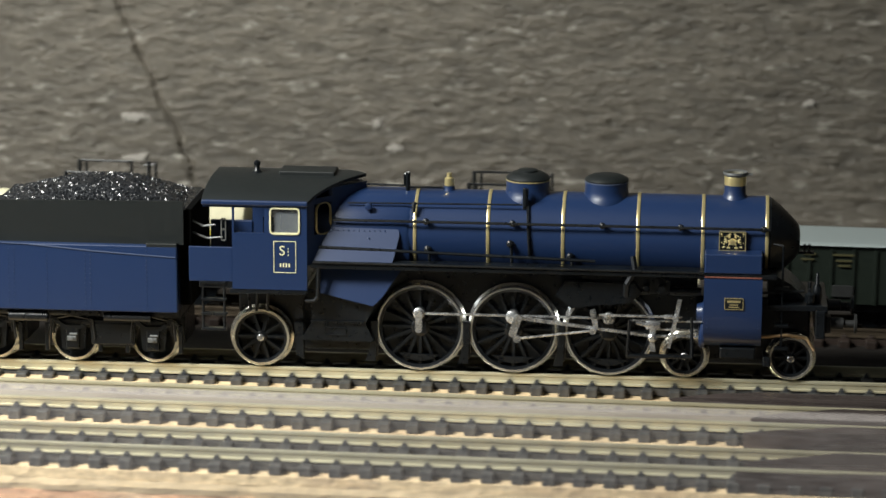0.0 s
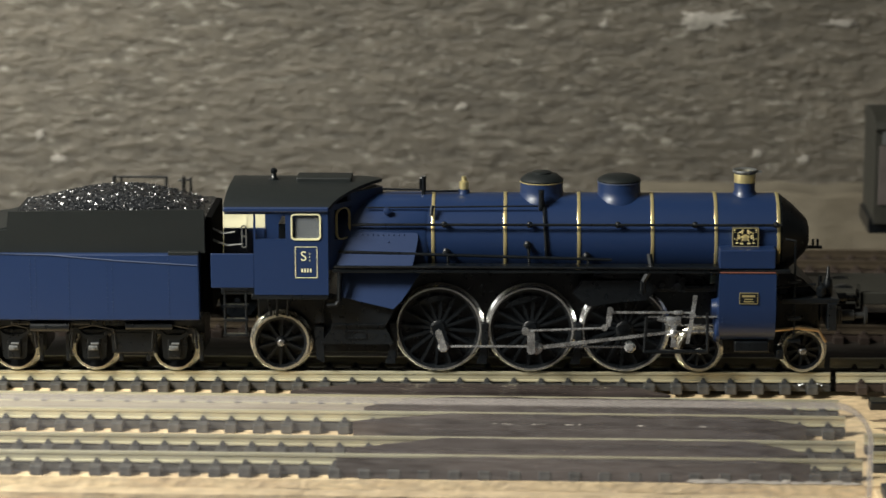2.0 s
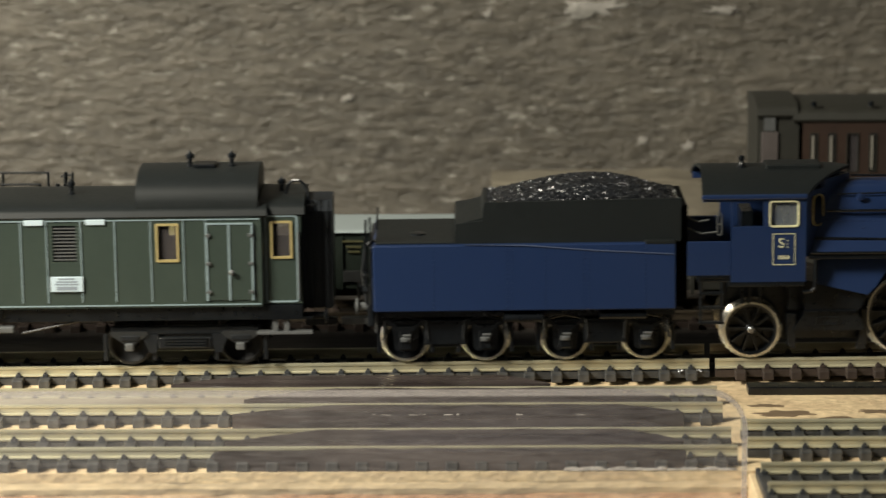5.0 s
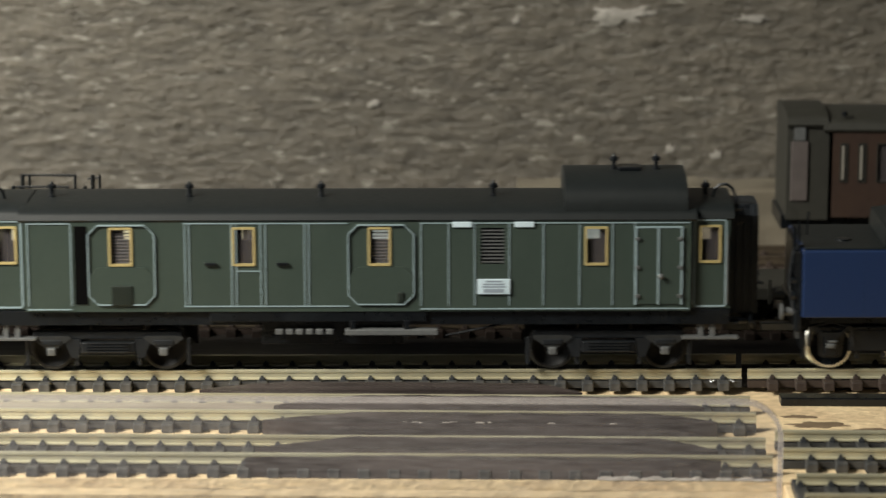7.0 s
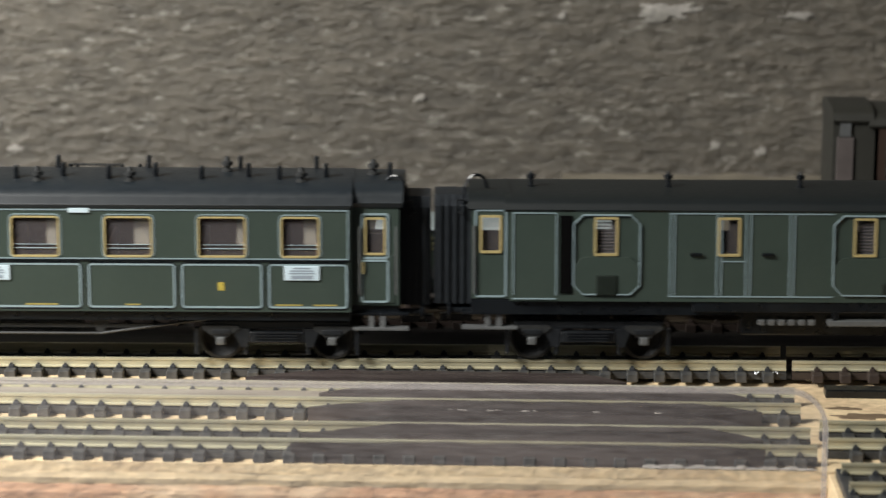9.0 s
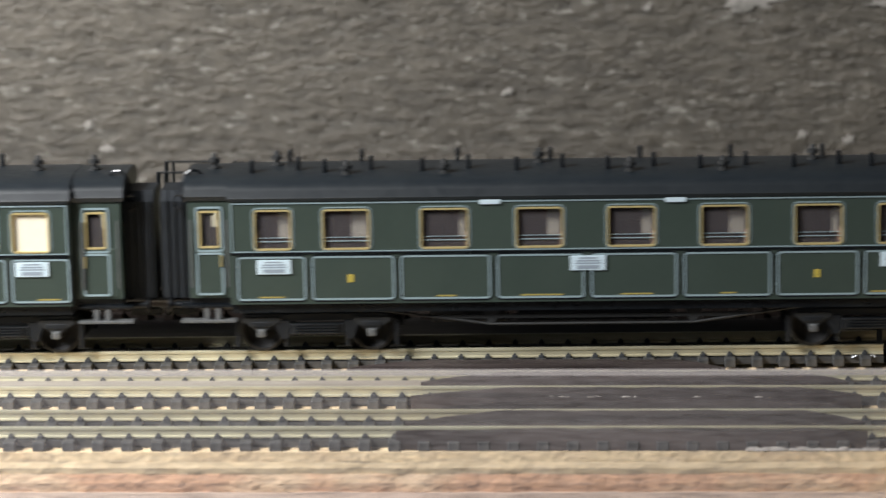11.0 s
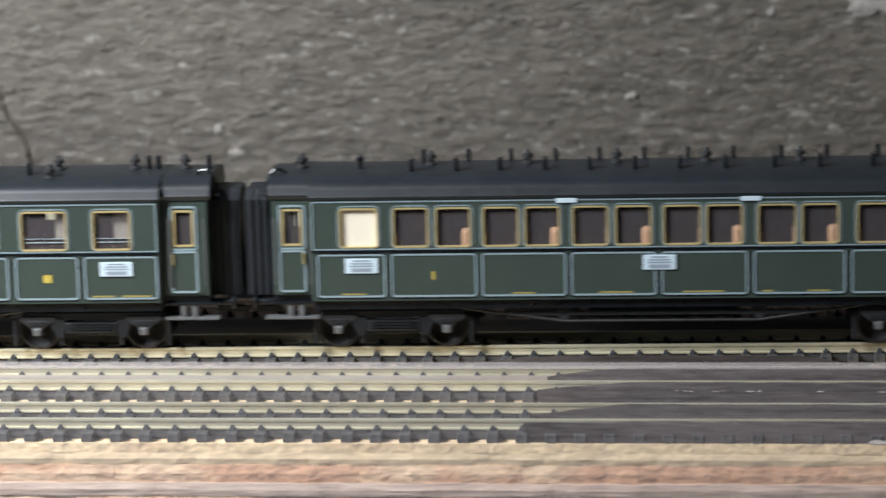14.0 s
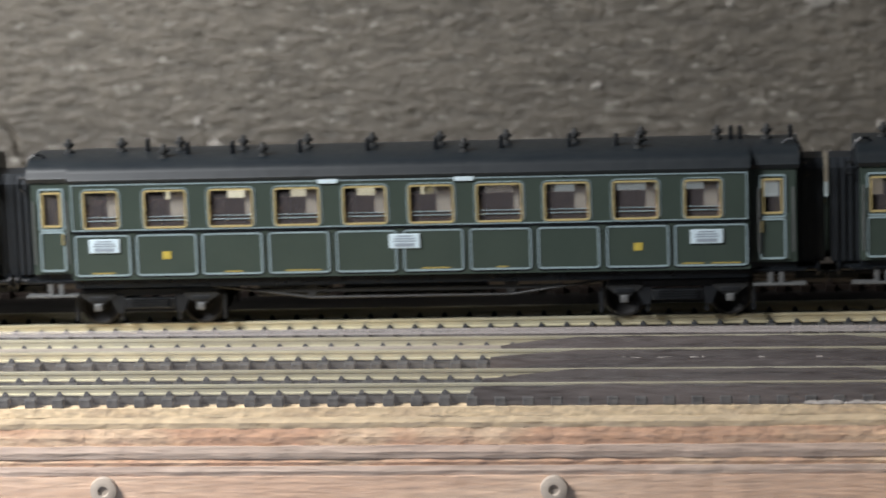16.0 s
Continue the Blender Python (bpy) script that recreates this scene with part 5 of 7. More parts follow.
    part("feed_pipe", bm, BLACK, eng)
    for u, z in ((-49, 37.6), (-27.9, 39.6), (-12.5, 36.6)):
        bm = bmesh.new()
        lathe(bm, [(1.0, 0), (1.0, 0.8), (0.6, 1), (0.6, 1.8), (0, 2)], 10, xf(q(u), -0.6, z, "y"))
        rod(bm, (q(u) + 0.3, -1.4, z), (q(u) + 0.5, -1.6, 34.5), 0.4)
        part("check_valve", bm, BLACK, eng)
    bm = bmesh.new()
    rod(bm, (q(-52.9), -0.3, 47), (q(-52.7), 0.6, 49.6), 0.5)
    part("band_lever", bm, BLACK, eng)
    # coat of arms plate
    bm = bmesh.new()
    box(bm, q(25.4), q(31.8), -1.8, -0.4, 39.5, 44.1, 0.1)
    cr = part("crest_plate", bm, BLACK, eng, "brass crest plate on black")
    bm = bmesh.new()
    ring(bm, q(25.2), q(32.0), 39.3, 44.3, 0.2, 0.2, -2.0, -0.6)
    rnd = random.Random(11)
    lathe(bm, [(0.95, 0), (0.75, 0.3), (0, 0.4)], 8, xf(q(28.6), -1.8, 41.7, "y"))
    for k in range(26):
        dx, z = rnd.uniform(0.5, 2.8), rnd.uniform(39.9, 43.7)
        r = rnd.uniform(0.16, 0.36)
        for sx in (-1, 1):
            lathe(bm, [(r, 0), (r * 0.7, 0.25), (0, 0.35)], 6, xf(q(28.6 + sx * dx), -1.8, z, "y"))
    part("crest", bm, BRASS, cr)
    # running board and valance
    bm = bmesh.new()
    box(bm, q(-78.5), q(40), -6.8, 26.8, 33.2, 34.2, 0.15)
    box(bm, q(-58), q(-18), -6.5, -3.0, 34.2, 35.0, 0.15)
    box(bm, q(-13), q(3), -6.5, -3.0, 34.2, 34.9, 0.15)
    part("running_board", bm, BLACK, eng)
    bm = bmesh.new()
    rod(bm, (q(-78), -7.0, 34.9), (q(21.5), -7.0, 34.6), 0.35)
    for x in (3.6,):
        wire(bm, [(q(x), -5, 38), (q(x + 0.6), -6, 34.8), (q(x - 1.5), -6, 31), (q(x - 1.6), -5, 27.6)], 0.8)
    part("running_board_pipe", bm, BLACK, eng)
    # blue splasher below the firebox, black ashpan
    bm = bmesh.new()
    plate(bm, [(q(-76.5), 33.0), (q(-76.5), 26.2), (q(-62.8), 23.2), (q(-60.5), 25.4), (q(-57.6), 29.6), (q(-55.2), 33.0)], -4.0, -2.6)
    for v in bm.verts:
        v.co.y += (v.co.z - 26.6) * 0.3
    part("splasher", bm, BLUE, eng, "blue side sheet over the ashpan")
    bm = bmesh.new()
    for k in range(9):
        lathe(bm, [(0.2, 0), (0.14, 0.16), (0, 0.2)], 6, xf(q(-75.2 + 1.5 * k), -4.0, 26.6 - 0.33 * k, "y"))
    part("splasher_rivets", bm, BLUE, eng)
    bm = bmesh.new()
    plate(bm, [(q(-80), 27.0), (q(-62), 23.4), (q(-65), 18.0), (q(-62.8), 13.2), (q(-82.0), 13.2), (q(-78.8), 18.0)], -2.4, 22.4)
    plate(bm, [(q(-79.2), 17.9), (q(-65.4), 17.9), (q(-65.4), 18.6), (q(-79.2), 18.6)], -2.9, -2.3)
    ring(bm, q(-75.8), q(-70), 14.6, 16.8, 0.3, 0.3, -2.7, -2.3)
    for k in range(14):
        box(bm, q(-78.4 + k * 0.95), q(-78.0 + k * 0.95), -3.1, -2.8, 18.0, 18.5)
    part("ashpan", bm, BLACK, eng)
    bm = bmesh.new()
    wire(bm, [(q(-57), -6.2, 34.2), (q(-75), -6.2, 34.0), (q(-76.6), -6.2, 33.2), (q(-76.8), -6.2, 25.6), (q(-77.6), -6.0, 24.6), (q(-80), -6.0, 24.4)], 0.55, 8)
    part("injector_pipe", bm, BLACK, eng)
    # frame and things behind the wheels
    bm = bmesh.new()
    box(bm, q(-99), q(49), 4.2, 15.8, 9.2, 26, 0.5)
    box(bm, q(-60), q(20), 3.4, 16.6, 17, 33)
    for u in (-63.0, -39.0, -14.5):
        box(bm, q(u) - 1.0, q(u) + 1.0, -0.6, 1.4, 8.8, 18.5, 0.3)
        plate(bm, [(q(u) - 2.2, 7.6), (q(u) + 0.4, 7.6), (q(u) + 0.6, 13), (q(u) - 0.6, 13)], -0.8, 0.8)
    part("main_frame", bm, BLACK, eng)
    bm = bmesh.new()
    plate(bm, [(q(-16), 27.0), (q(-13.5), 30.6), (q(4), 30.6), (q(6), 28.2), (q(3), 25.4), (q(-6), 24.6), (q(-12), 23.6)], -3.4, -1.0)
    plate(bm, [(q(-10.5), 31.5), (q(-5), 33), (q(8), 33), (q(13), 31), (q(13), 27), (q(6), 29)], -2.2, 4)
    for u in (7, 11):
        lathe(bm, [(0.7, 0), (0.7, 3)], 10, xf(q(u), -1, 29.5, "y"))
    rod(bm, (q(4), 0, 28), (q(21), 0, 28), 1.1, 10)
    part("valve_gear_bracket", bm, BLACK, eng)
    # cylinders
    bm = bmesh.new()
    prof = [(-6.9, 33.2), (-7.1, 29), (-7.0, 24), (-6.6, 20.5), (-5.6, 17.4), (-3.8, 15.2), (-1.5, 14.5)]
    along(bm, prof + [(20 - y, z) for y, z in reversed(prof)], q(21.7), q(36.4))
    cy = part("cylinder_block", bm, BLUE, eng, "blue outside cylinder casing", smooth=True)
    bm = bmesh.new()
    box(bm, q(21.7), q(36.2), -6.6, 26.6, 34.4, 39.4, 0.3)
    part("upper_casing", bm, BLUE, cy)
    bm = bmesh.new()
    box(bm, q(21.8), q(36.2), -7.1, -6.6, 33.4, 33.7)
    part("red_line", bm, mat("red_line", (0.2, 0.075, 0.055), 0.4, grain=0.1, size=500), cy)
    bm = bmesh.new()
    for k in range(12):
        for x in (22.6, 35.5):
            lathe(bm, [(0.2, 0), (0.14, 0.16), (0, 0.2)], 6, xf(q(x), -6.75, 20.4 + 1.05 * k, "y"))
    part("casing_rivets", bm, BLUE, cy)
    bm = bmesh.new()
    lathe(bm, [(0, 0), (2.2, 0.2), (2.6, 1.6), (3.2, 1.8), (3.2, 2.4)], 24, xf(q(19.8), -2.2, 23.2, "x"))
    lathe(bm, [(0, 0), (3.0, 0.2), (3.6, 0.8), (3.6, 1.6)], 24, xf(q(20.4), -2.0, 17.6, "x"))
    part("cylinder_cover", bm, BLUE, cy, smooth=True)
    bm = bmesh.new()
    box(bm, q(27.0), q(31.6), -7.25, -6.9, 25.4, 28.2, 0.08)
    mp = part("maker_plate", bm, BLACK, cy, "brass-edged black maker's plate")
    bm = bmesh.new()
    ring(bm, q(26.9), q(31.7), 25.3, 28.3, 0.16, 0.2, -7.35, -7.0)
    box(bm, q(27.6), q(31), -7.3, -7.0, 27.1, 27.7)
    box(bm, q(28.2), q(30.4), -7.3, -7.0, 26.4, 26.7)
    box(bm, q(28.0), q(30.6), -7.3, -7.0, 25.8, 26.1)
    part("plate_lines", bm, BRASS, mp)
    bm = bmesh.new()
    box(bm, q(26), q(35), -4, -1, 11.6, 14.6, 0.4)
    box(bm, q(37), q(39), -3, 23, 9.5, 12, 0.3)
    part("drain_cock", bm, BLACK, cy)
    # slide bars, their hanger and the foot rail
    for a, b2, z in ((9, 21.5, 18.7), (3, 21.5, 20.9)):
        bm = bmesh.new()
        box(bm, q(a), q(b2), -4.2, -3.3, z, z + 0.42, 0.08)
        part("slide_bar", bm, ROD, eng)
    bm = bmesh.new()
    wire(bm, [(q(3), -5.4, 21.5), (q(2.6), -5.6, 12.2), (q(19.0), -5.6, 12.2), (q(18.8), -5.4, 22.5)], 0.42, 8)
    box(bm, q(2.4), q(19.2), -6.0, -4.2, 11.7, 12.5, 0.2)
    part("foot_rail", bm, BLACK, eng)
    # front: beam, buffers, steps, lamp iron rail
    bm = bmesh.new()
    box(bm, q(38), q(53), -4, 24, 24.6, 26.0, 0.2)
    box(bm, q(50), q(52.5), -4.5, 24.5, 17.5, 24.8, 0.3)
    plate(bm, [(q(38), 26), (q(48), 26), (q(44), 30), (q(38), 33.2)], 2, 18)
    part("front_beam", bm, BLACK, eng)
    for y in (-0.2, 20.2):
        bm = bmesh.new()
        box(bm, q(52.5), q(54), y - 2, y + 2, 18.6, 22.8, 0.3)
        lathe(bm, [(1.5, 0), (1.5, 3.6), (0.9, 3.8), (0.9, 6.2), (2.5, 6.4), (2.4, 7.0), (0, 7.3)], 20, xf(q(53.6), y, 20.8, "x"))
        part("buffer", bm, BLACK if y > 5 else BLACKGREY, eng, smooth=True)
    bm = bmesh.new()
    wire(bm, [(q(39), -2.6, 41.5), (q(41.5), -3.2, 41.2), (q(41.5), -3.2, 14)], 0.3)
    for z in (30.4, 25.6, 20.6, 14.6):
        box(bm, q(39.8), q(43.2), -4.2, -2.4, z - 0.35, z + 0.35, 0.1)
    rod(bm, (q(48.5), 2, 26), (q(48.5), 2, 31), 0.5)
    lathe(bm, [(0.9, 0), (1.3, 0.6), (1.3, 2.6), (0.5, 3.2), (0.5, 4)], 12, xf(q(48.5), -2, 26))
    rod(bm, (q(36), -2, 28.6), (q(47), -2, 29.4), 0.35)
    part("front_ladder", bm, BLACK, eng)
    bm = bmesh.new()
    wire(bm, [(q(36.5), -3, 17.4), (q(43), -3, 18.0), (q(48.0), -2.4, 17.2), (q(50), -2.2, 14)], 0.45)
    part("copper_pipe", bm, mat("copper", (0.45, 0.3, 0.16), 0.35, 0.9, grain=0.1, size=600), eng)
    # cab: sides, vee front, roof
    for y0, y1 in ((26.5, 27.5), (-7.5, -6.5)):
        bm = bmesh.new()
        holed(bm, q(-106), q(-79.4), 27.6, 50.6, [(q(-106.1), q(-98.7), 27.5, 48.8), (q(-98.2), q(-90.4), 42.2, 48.8), (q(-89.0), q(-81.2), 42.2, 48.8)], y0, y1)
        cab = part("cab_side", bm, BLUE, eng)
        bm = bmesh.new()
        box(bm, q(-110), q(-98.7), y0 + 0.4 * (1 if y0 < 0 else -1), y1, 29.2, 38.3, 0.2)
        part("cab_rear_sheet", bm, BLUE, eng)
    bm = bmesh.new()
    # vee-shaped front wall on each side of the boiler
    for s, ys in ((1, -7.5), (-1, 27.5)):
        pa, pb = (q(-79.4), ys), (q(-66.0), 10)
        for f0, f1, z0, z1 in ((0, 0.12, 34, 51), (0.12, 0.42, 34, 41.5), (0.12, 0.42, 49.5, 51), (0.42, 1, 34, 53)):
            xa, ya = pa[0] + (pb[0] - pa[0]) * f0, pa[1] + (pb[1] - pa[1]) * f0
            xb, yb = pa[0] + (pb[0] - pa[0]) * f1, pa[1] + (pb[1] - pa[1]) * f1
            v = [bm.verts.new(p) for p in ((xa, ya, z0), (xb, yb, z0), (xb, yb, z1), (xa, ya, z1), (xa - 1, ya, z0), (xb - 1, yb, z0), (xb - 1, yb, z1), (xa - 1, ya, z1))]
            for f in ((0, 1, 2, 3), (4, 5, 6, 7), (0, 1, 5, 4), (3, 2, 6, 7), (0, 3, 7, 4), (1, 2, 6, 5)):
                bm.faces.new([v[i] for i in f])
    part("cab_front", bm, BLUE, eng)
    bm = bmesh.new()
    m = Matrix.Translation((q(-79.4) + 13.4 * 0.27, -7.5 + 17.5 * 0.27, 45.5)) @ Matrix.Rotation(math.atan2(17.5, 13.4), 4, "Z")
    b2 = bmesh.new()
    ring(b2, -2.7, 2.7, -4.2, 4.2, 0.28, 2.2, -0.3, 0.3)
    bmesh.ops.transform(b2, matrix=m, verts=b2.verts)
    merge(bm, b2)
    part("front_window_frame", bm, GOLD, eng)
    # roof with a pointed front edge
    bm = bmesh.new()
    n = 18
    secs = []
    for i in range(n + 1):
        y = -8.2 + 36.4 * i / n
        d = abs(y - 10) / 18.2
        zt = 50.6 + 4.4 * (1 - d ** 2.0) ** 0.75 if d < 1 else 50.6
        xf_ = q(-66.2) - 13.0 * d
        secs.append([bm.verts.new(p) for p in ((q(-106.4) + 1.0 * (1 - d), y, zt), (xf_, y, zt), (xf_, y, zt - 0.8), (q(-106.4) + 1.0 * (1 - d), y, zt - 0.8))])
    for a, b in zip(secs, secs[1:]):
        for i in range(4):
            bm.faces.new((a[i], a[(i + 1) % 4], b[(i + 1) % 4], b[i]))
    bm.faces.new(secs[0])
    bm.faces.new(secs[-1])
    rf = part("cab_roof", bm, ROOFBLACK, eng, "matt black cab roof", smooth=True)
    bm = bmesh.new()
    box(bm, q(-106.5), q(-79), -8.3, -7.2, 49.4, 50.8, 0.4)
    part("eave", bm, BLUE, rf)
    bm = bmesh.new()
    lathe(bm, [(1.5, 54.4), (1.5, 55.0), (0.8, 55.6), (0.6, 56.6), (0.9, 56.9), (0.9, 57.6), (0.4, 58.0), (0, 58.1)], 14, xf(q(-94.6), 9, 0))
    part("cab_vent", bm, BLACK, rf, smooth=True)
    bm = bmesh.new()
    box(bm, q(-88.5), q(-74), 6, 14, 54.4, 55.9, 0.3)
    part("roof_hatch", bm, ROOFBLACK, rf)
    # cab windows, plate and interior
    for a, b, closed in ((-98.2, -90.4, False), (-89.0, -81.2, True)):
        if closed:
            bm = bmesh.new()
            ring(bm, q(a), q(b), 42.0, 49.0, 0.38, 1.1, -7.8, -6.8)
            w = part("cab_window", bm, CREAM, cab)
            bm = bmesh.new()
            box(bm, q(a) + 0.2, q(b) - 0.2, -7.0, -6.8, 42.2, 48.8)
            part("pane", bm, CABPANE, w).visible_shadow = False
    bm = bmesh.new()
    ring(bm, q(-88.0), q(-82.2), 32.0, 40.3, 0.16, 0.1, -7.62, -7.45)
    pl = part("number_plate", bm, CREAM, cab, "blue plate with a cream border and letter S")
    for x, z, h, ch in ((-86.6, 36.6, 2.6, "S"),):
        fc = bpy.data.curves.new("letter", "FONT")
        fc.body, fc.size, fc.extrude = ch, 3.6 * MM, 0.06 * MM
        lo = new("letter", fc)
        lo.data.materials.append(CREAM)
        lo.parent = pl
        lo.matrix_basis = pose(q(x) * MM, -7.58 * MM, z * MM, 90)
    bm = bmesh.new()
    for k in range(4):
        box(bm, q(-86.4 + 0.74 * k), q(-86.0 + 0.74 * k), -7.55, -7.4, 33.5, 34.5)
    for k in range(3):
        box(bm, q(-84.3), q(-84.1), -7.55, -7.4, 36.5 + 0.85 * k, 36.9 + 0.85 * k)
    part("plate_bars", bm, CREAM, pl)
    bm = bmesh.new()
    box(bm, q(-98), q(-80), -6, 26, 27.0, 28.2)
    box(bm, q(-81.5), q(-80.5), -6, 26, 28, 49)
    box(bm, q(-94), q(-91), 14, 25, 28, 42)
    box(bm, q(-97.6), q(-81), -6.6, -6.2, 26.6, 27.8, 0.1)
    for z, y in ((46, 4), (44, 12), (42, 18)):
        rod(bm, (q(-83), y, z), (q(-83), y + 1, z - 3), 0.4)
    part("cab_interior", bm, BLACK, cab)
    bm = bmesh.new()
    box(bm, q(-99.5), q(-79.5), -7.3, -5.5, 26.2, 27.6, 0.2)
    for x in (-106.5, -101):
        rod(bm, (q(x), -6.5, 29.2), (q(x), -6.5, 16.4), 0.35)
    for z in (28.8, 24.4, 20.6, 16.6):
        box(bm, q(-107), q(-100.4), -7.2, -5.4, z - 0.35, z + 0.35, 0.1)
    box(bm, q(-107.5), q(-98.6), -6.8, -2, 27.4, 29.2, 0.3)
    part("cab_steps", bm, BLACK, eng)
    bm = bmesh.new()
    wire(bm, [(q(-110), -2, 44), (q(-107), -2, 42.6), (q(-104), -2, 43)], 0.3)
    wire(bm, [(q(-110), -2, 41), (q(-106), -2, 39.4), (q(-102), -2, 39.8)], 0.3)
    ring(bm, q(-102.2), q(-100.8), 39.2, 45.2, 0.3, 0.5, -4, -3.6)
    box(bm, q(-102), q(-101), -4, -3.6, 42, 42.4)
    part("cab_rails", bm, GREYMETAL, eng)
    # trailing truck frame and springs
    bm = bmesh.new()
    for x in (-95.6, -93.2, -90.4):
        rod(bm, (q(x), -1.4, 26), (q(x) + (0.6 if x < -94 else -0.2), -1.4, 20.4), 0.4)
    plate(bm, [(q(-84), 27), (q(-80.4), 27), (q(-81.4), 22), (q(-81), 19), (q(-83.4), 19), (q(-83), 22)], -2.6, -1.2)
    plate(bm, [(q(-83.6), 17.6), (q(-81.2), 17.6), (q(-81.2), 8.0), (q(-83.2), 9)], -1.8, 0.2)
    part("truck_frame", bm, BLACK, eng)
    # wheels
    for u in AX:
        ws = wheelset(eng, "driving_wheelset", q(u), 16.75, R_DRIVE, 16, BLACK, STEEL)
        # crank pin boss and counterweight, turning with the wheel
        bm = bmesh.new()
        for side, ph in ((-1, 0), (1, 90)):
            m = Matrix.Rotation(radians(-ph), 4, "Y")
            b2 = bmesh.new()
            plate(b2, [(-1.6, -1.5), (1.6, -1.5), (1.5, CRANK), (0.9, CRANK + 1.2), (-0.9, CRANK + 1.2), (-1.5, CRANK)], -10.3 if side < 0 else 9.6, -9.6 if side < 0 else 10.3)
            pts = [(8.9 * math.cos(radians(a)), 8.9 * math.sin(radians(a))) for a in range(232, 309, 8)]
            plate(b2, pts, -9.7 if side < 0 else 9.0, -9.0 if side < 0 else 9.7)
            bmesh.ops.transform(b2, matrix=m, verts=b2.verts)
            merge(bm, b2)
        part("crank_web", bm, BLACK, ws)
        bm = bmesh.new()
        lathe(bm, [(1.0, 9.6), (1.0, 13.4), (0.8, 13.7), (0, 13.7)], 14, Matrix.Translation((0, 0, CRANK)) @ Matrix.Rotation(math.pi / 2, 4, "X"))
        if u == AX[1]:
            # return crank arm
            b2 = bmesh.new()
            plate(b2, rounded(-1.0, 1.0, -0.6, CRANK + 1.2, 0.95), -15.4, -14.4)
            bmesh.ops.transform(b2, matrix=Matrix.Rotation(radians(18), 4, "Y"), verts=b2.verts)
            merge(bm, b2)
        elif u == AX[0]:
            plate(bm, rounded(-0.9, 0.9, -0.6, CRANK + 1.1, 0.85), -13.8, -13.0)
        part("crank_pin", bm, ROD, ws, smooth=True)
    wheelset(eng, "carrying_wheelset", q(17.1), 11.15, 5.7, 10, BLACK, TYRE, ROD)
    wheelset(eng, "carrying_wheelset", q(44.2), 11.15, 5.7, 10, BLACK, TYRE, ROD)
    wheelset(eng, "trailing_wheelset", q(-92.6), 13.05, 7.6, 10, BLACK, TYRE, ROD)
    # rods, each moving on its own
    rods = {}
    bm = bmesh.new()
    for a, b in zip(AX, AX[1:]):
        box(bm, a - AX[1], b - AX[1], -2.6, -1.9, -0.28, 0.28, 0.1)
    for u in AX:
        lathe(bm, [(1.5, 1.6), (1.5, 2.8), (1.2, 3.0), (0, 3.0)], 16, Matrix.Translation((u - AX[1], 0, 0)) @ Matrix.Rotation(math.pi / 2, 4, "X"))
    rods["coupling"] = part("coupling_rod", bm, ROD, eng, "bright steel coupling rod", smooth=True)
    bm = bmesh.new()
    LM = 36.0
    plate(bm, [(0, -0.45), (LM, -0.3), (LM, 0.3), (0, 0.45)], -4.0, -3.2)
    lathe(bm, [(1.7, 2.9), (1.7, 4.3), (1.2, 4.6), (0, 4.6)], 18, Matrix.Rotation(math.pi / 2, 4, "X"))
    box(bm, -1.6, 0.4, -4.2, -3.0, -1.3, 1.3, 0.4)
    lathe(bm, [(1.0, 2.9), (1.0, 4.2), (0, 4.2)], 14, Matrix.Translation((LM, 0, 0)) @ Matrix.Rotation(math.pi / 2, 4, "X"))
    rods["main"] = part("connecting_rod", bm, ROD, eng, "bright steel connecting rod", smooth=True)
    bm = bmesh.new()
    box(bm, -1.8, 2.0, -5.0, -2.8, 2.0, 4.2, 0.3)
    plate(bm, [(-0.8, 2.4), (0.8, 2.4), (0.6, -1.2), (0.9, -3.8), (-0.8, -3.8), (-0.5, -1.2)], -5.0, -4.3)
    lathe(bm, [(1.1, 0), (1.1, 1.0), (0.6, 1.4), (0, 1.4)], 14, xf(0, -4.8, 0, "y"))
    rod(bm, (1, -3.4, 0), (15, -3.4, 0), 0.42, 10)
    wire(bm, [(-4.2, -4.4, 3.6), (-1.6, -4.4, 3.0)], 0.5, 8)
    rods["crosshead"] = part("crosshead", bm, ROD, eng, "bright steel crosshead", smooth=True)
    bm = bmesh.new()
    rod(bm, (0, 0, 0), (20.5, 0, 0), 0.32, 8)
    lathe(bm, [(1.0, -0.6), (1.0, 0.6)], 12, Matrix.Rotation(math.pi / 2, 4, "X"))
    rods["eccentric"] = part("eccentric_rod", bm, ROD, eng, "thin bright eccentric rod", smooth=True)
    bm = bmesh.new()
    plate(bm, [(-0.7, 0.4), (0.7, 0.4), (0.8, -2.4), (0.6, -4.4), (-1.2, -5.4), (-1.5, -4.8), (-0.5, -4.0), (-0.7, -2.4)], -0.8, 0.2)
    lathe(bm, [(0.85, 0), (0.85, 1.2), (0, 1.2)], 12, xf(0, -0.6, 0, "y"))
    lathe(bm, [(0.8, 0), (0.8, 1.0), (0, 1.0)], 12, xf(-0.8, -0.6, -4.8, "y"))
    rods["link"] = part("expansion_link", bm, ROD, eng, "bright steel swinging link", smooth=True)
    bm = bmesh.new()
    plate(bm, [(-0.55, 0.4), (0.55, 0.4), (0.6, -6), (0.4, -12.6), (-0.4, -12.6), (-0.45, -6)], -0.6, 0)
    lathe(bm, [(0.8, 0), (0.8, 1.2), (0, 1.2)], 12, xf(0, -0.4, -4.6, "y"))
    rods["lever"] = part("combination_lever", bm, ROD, eng, "bright steel combination lever", smooth=True)
    bm = bmesh.new()
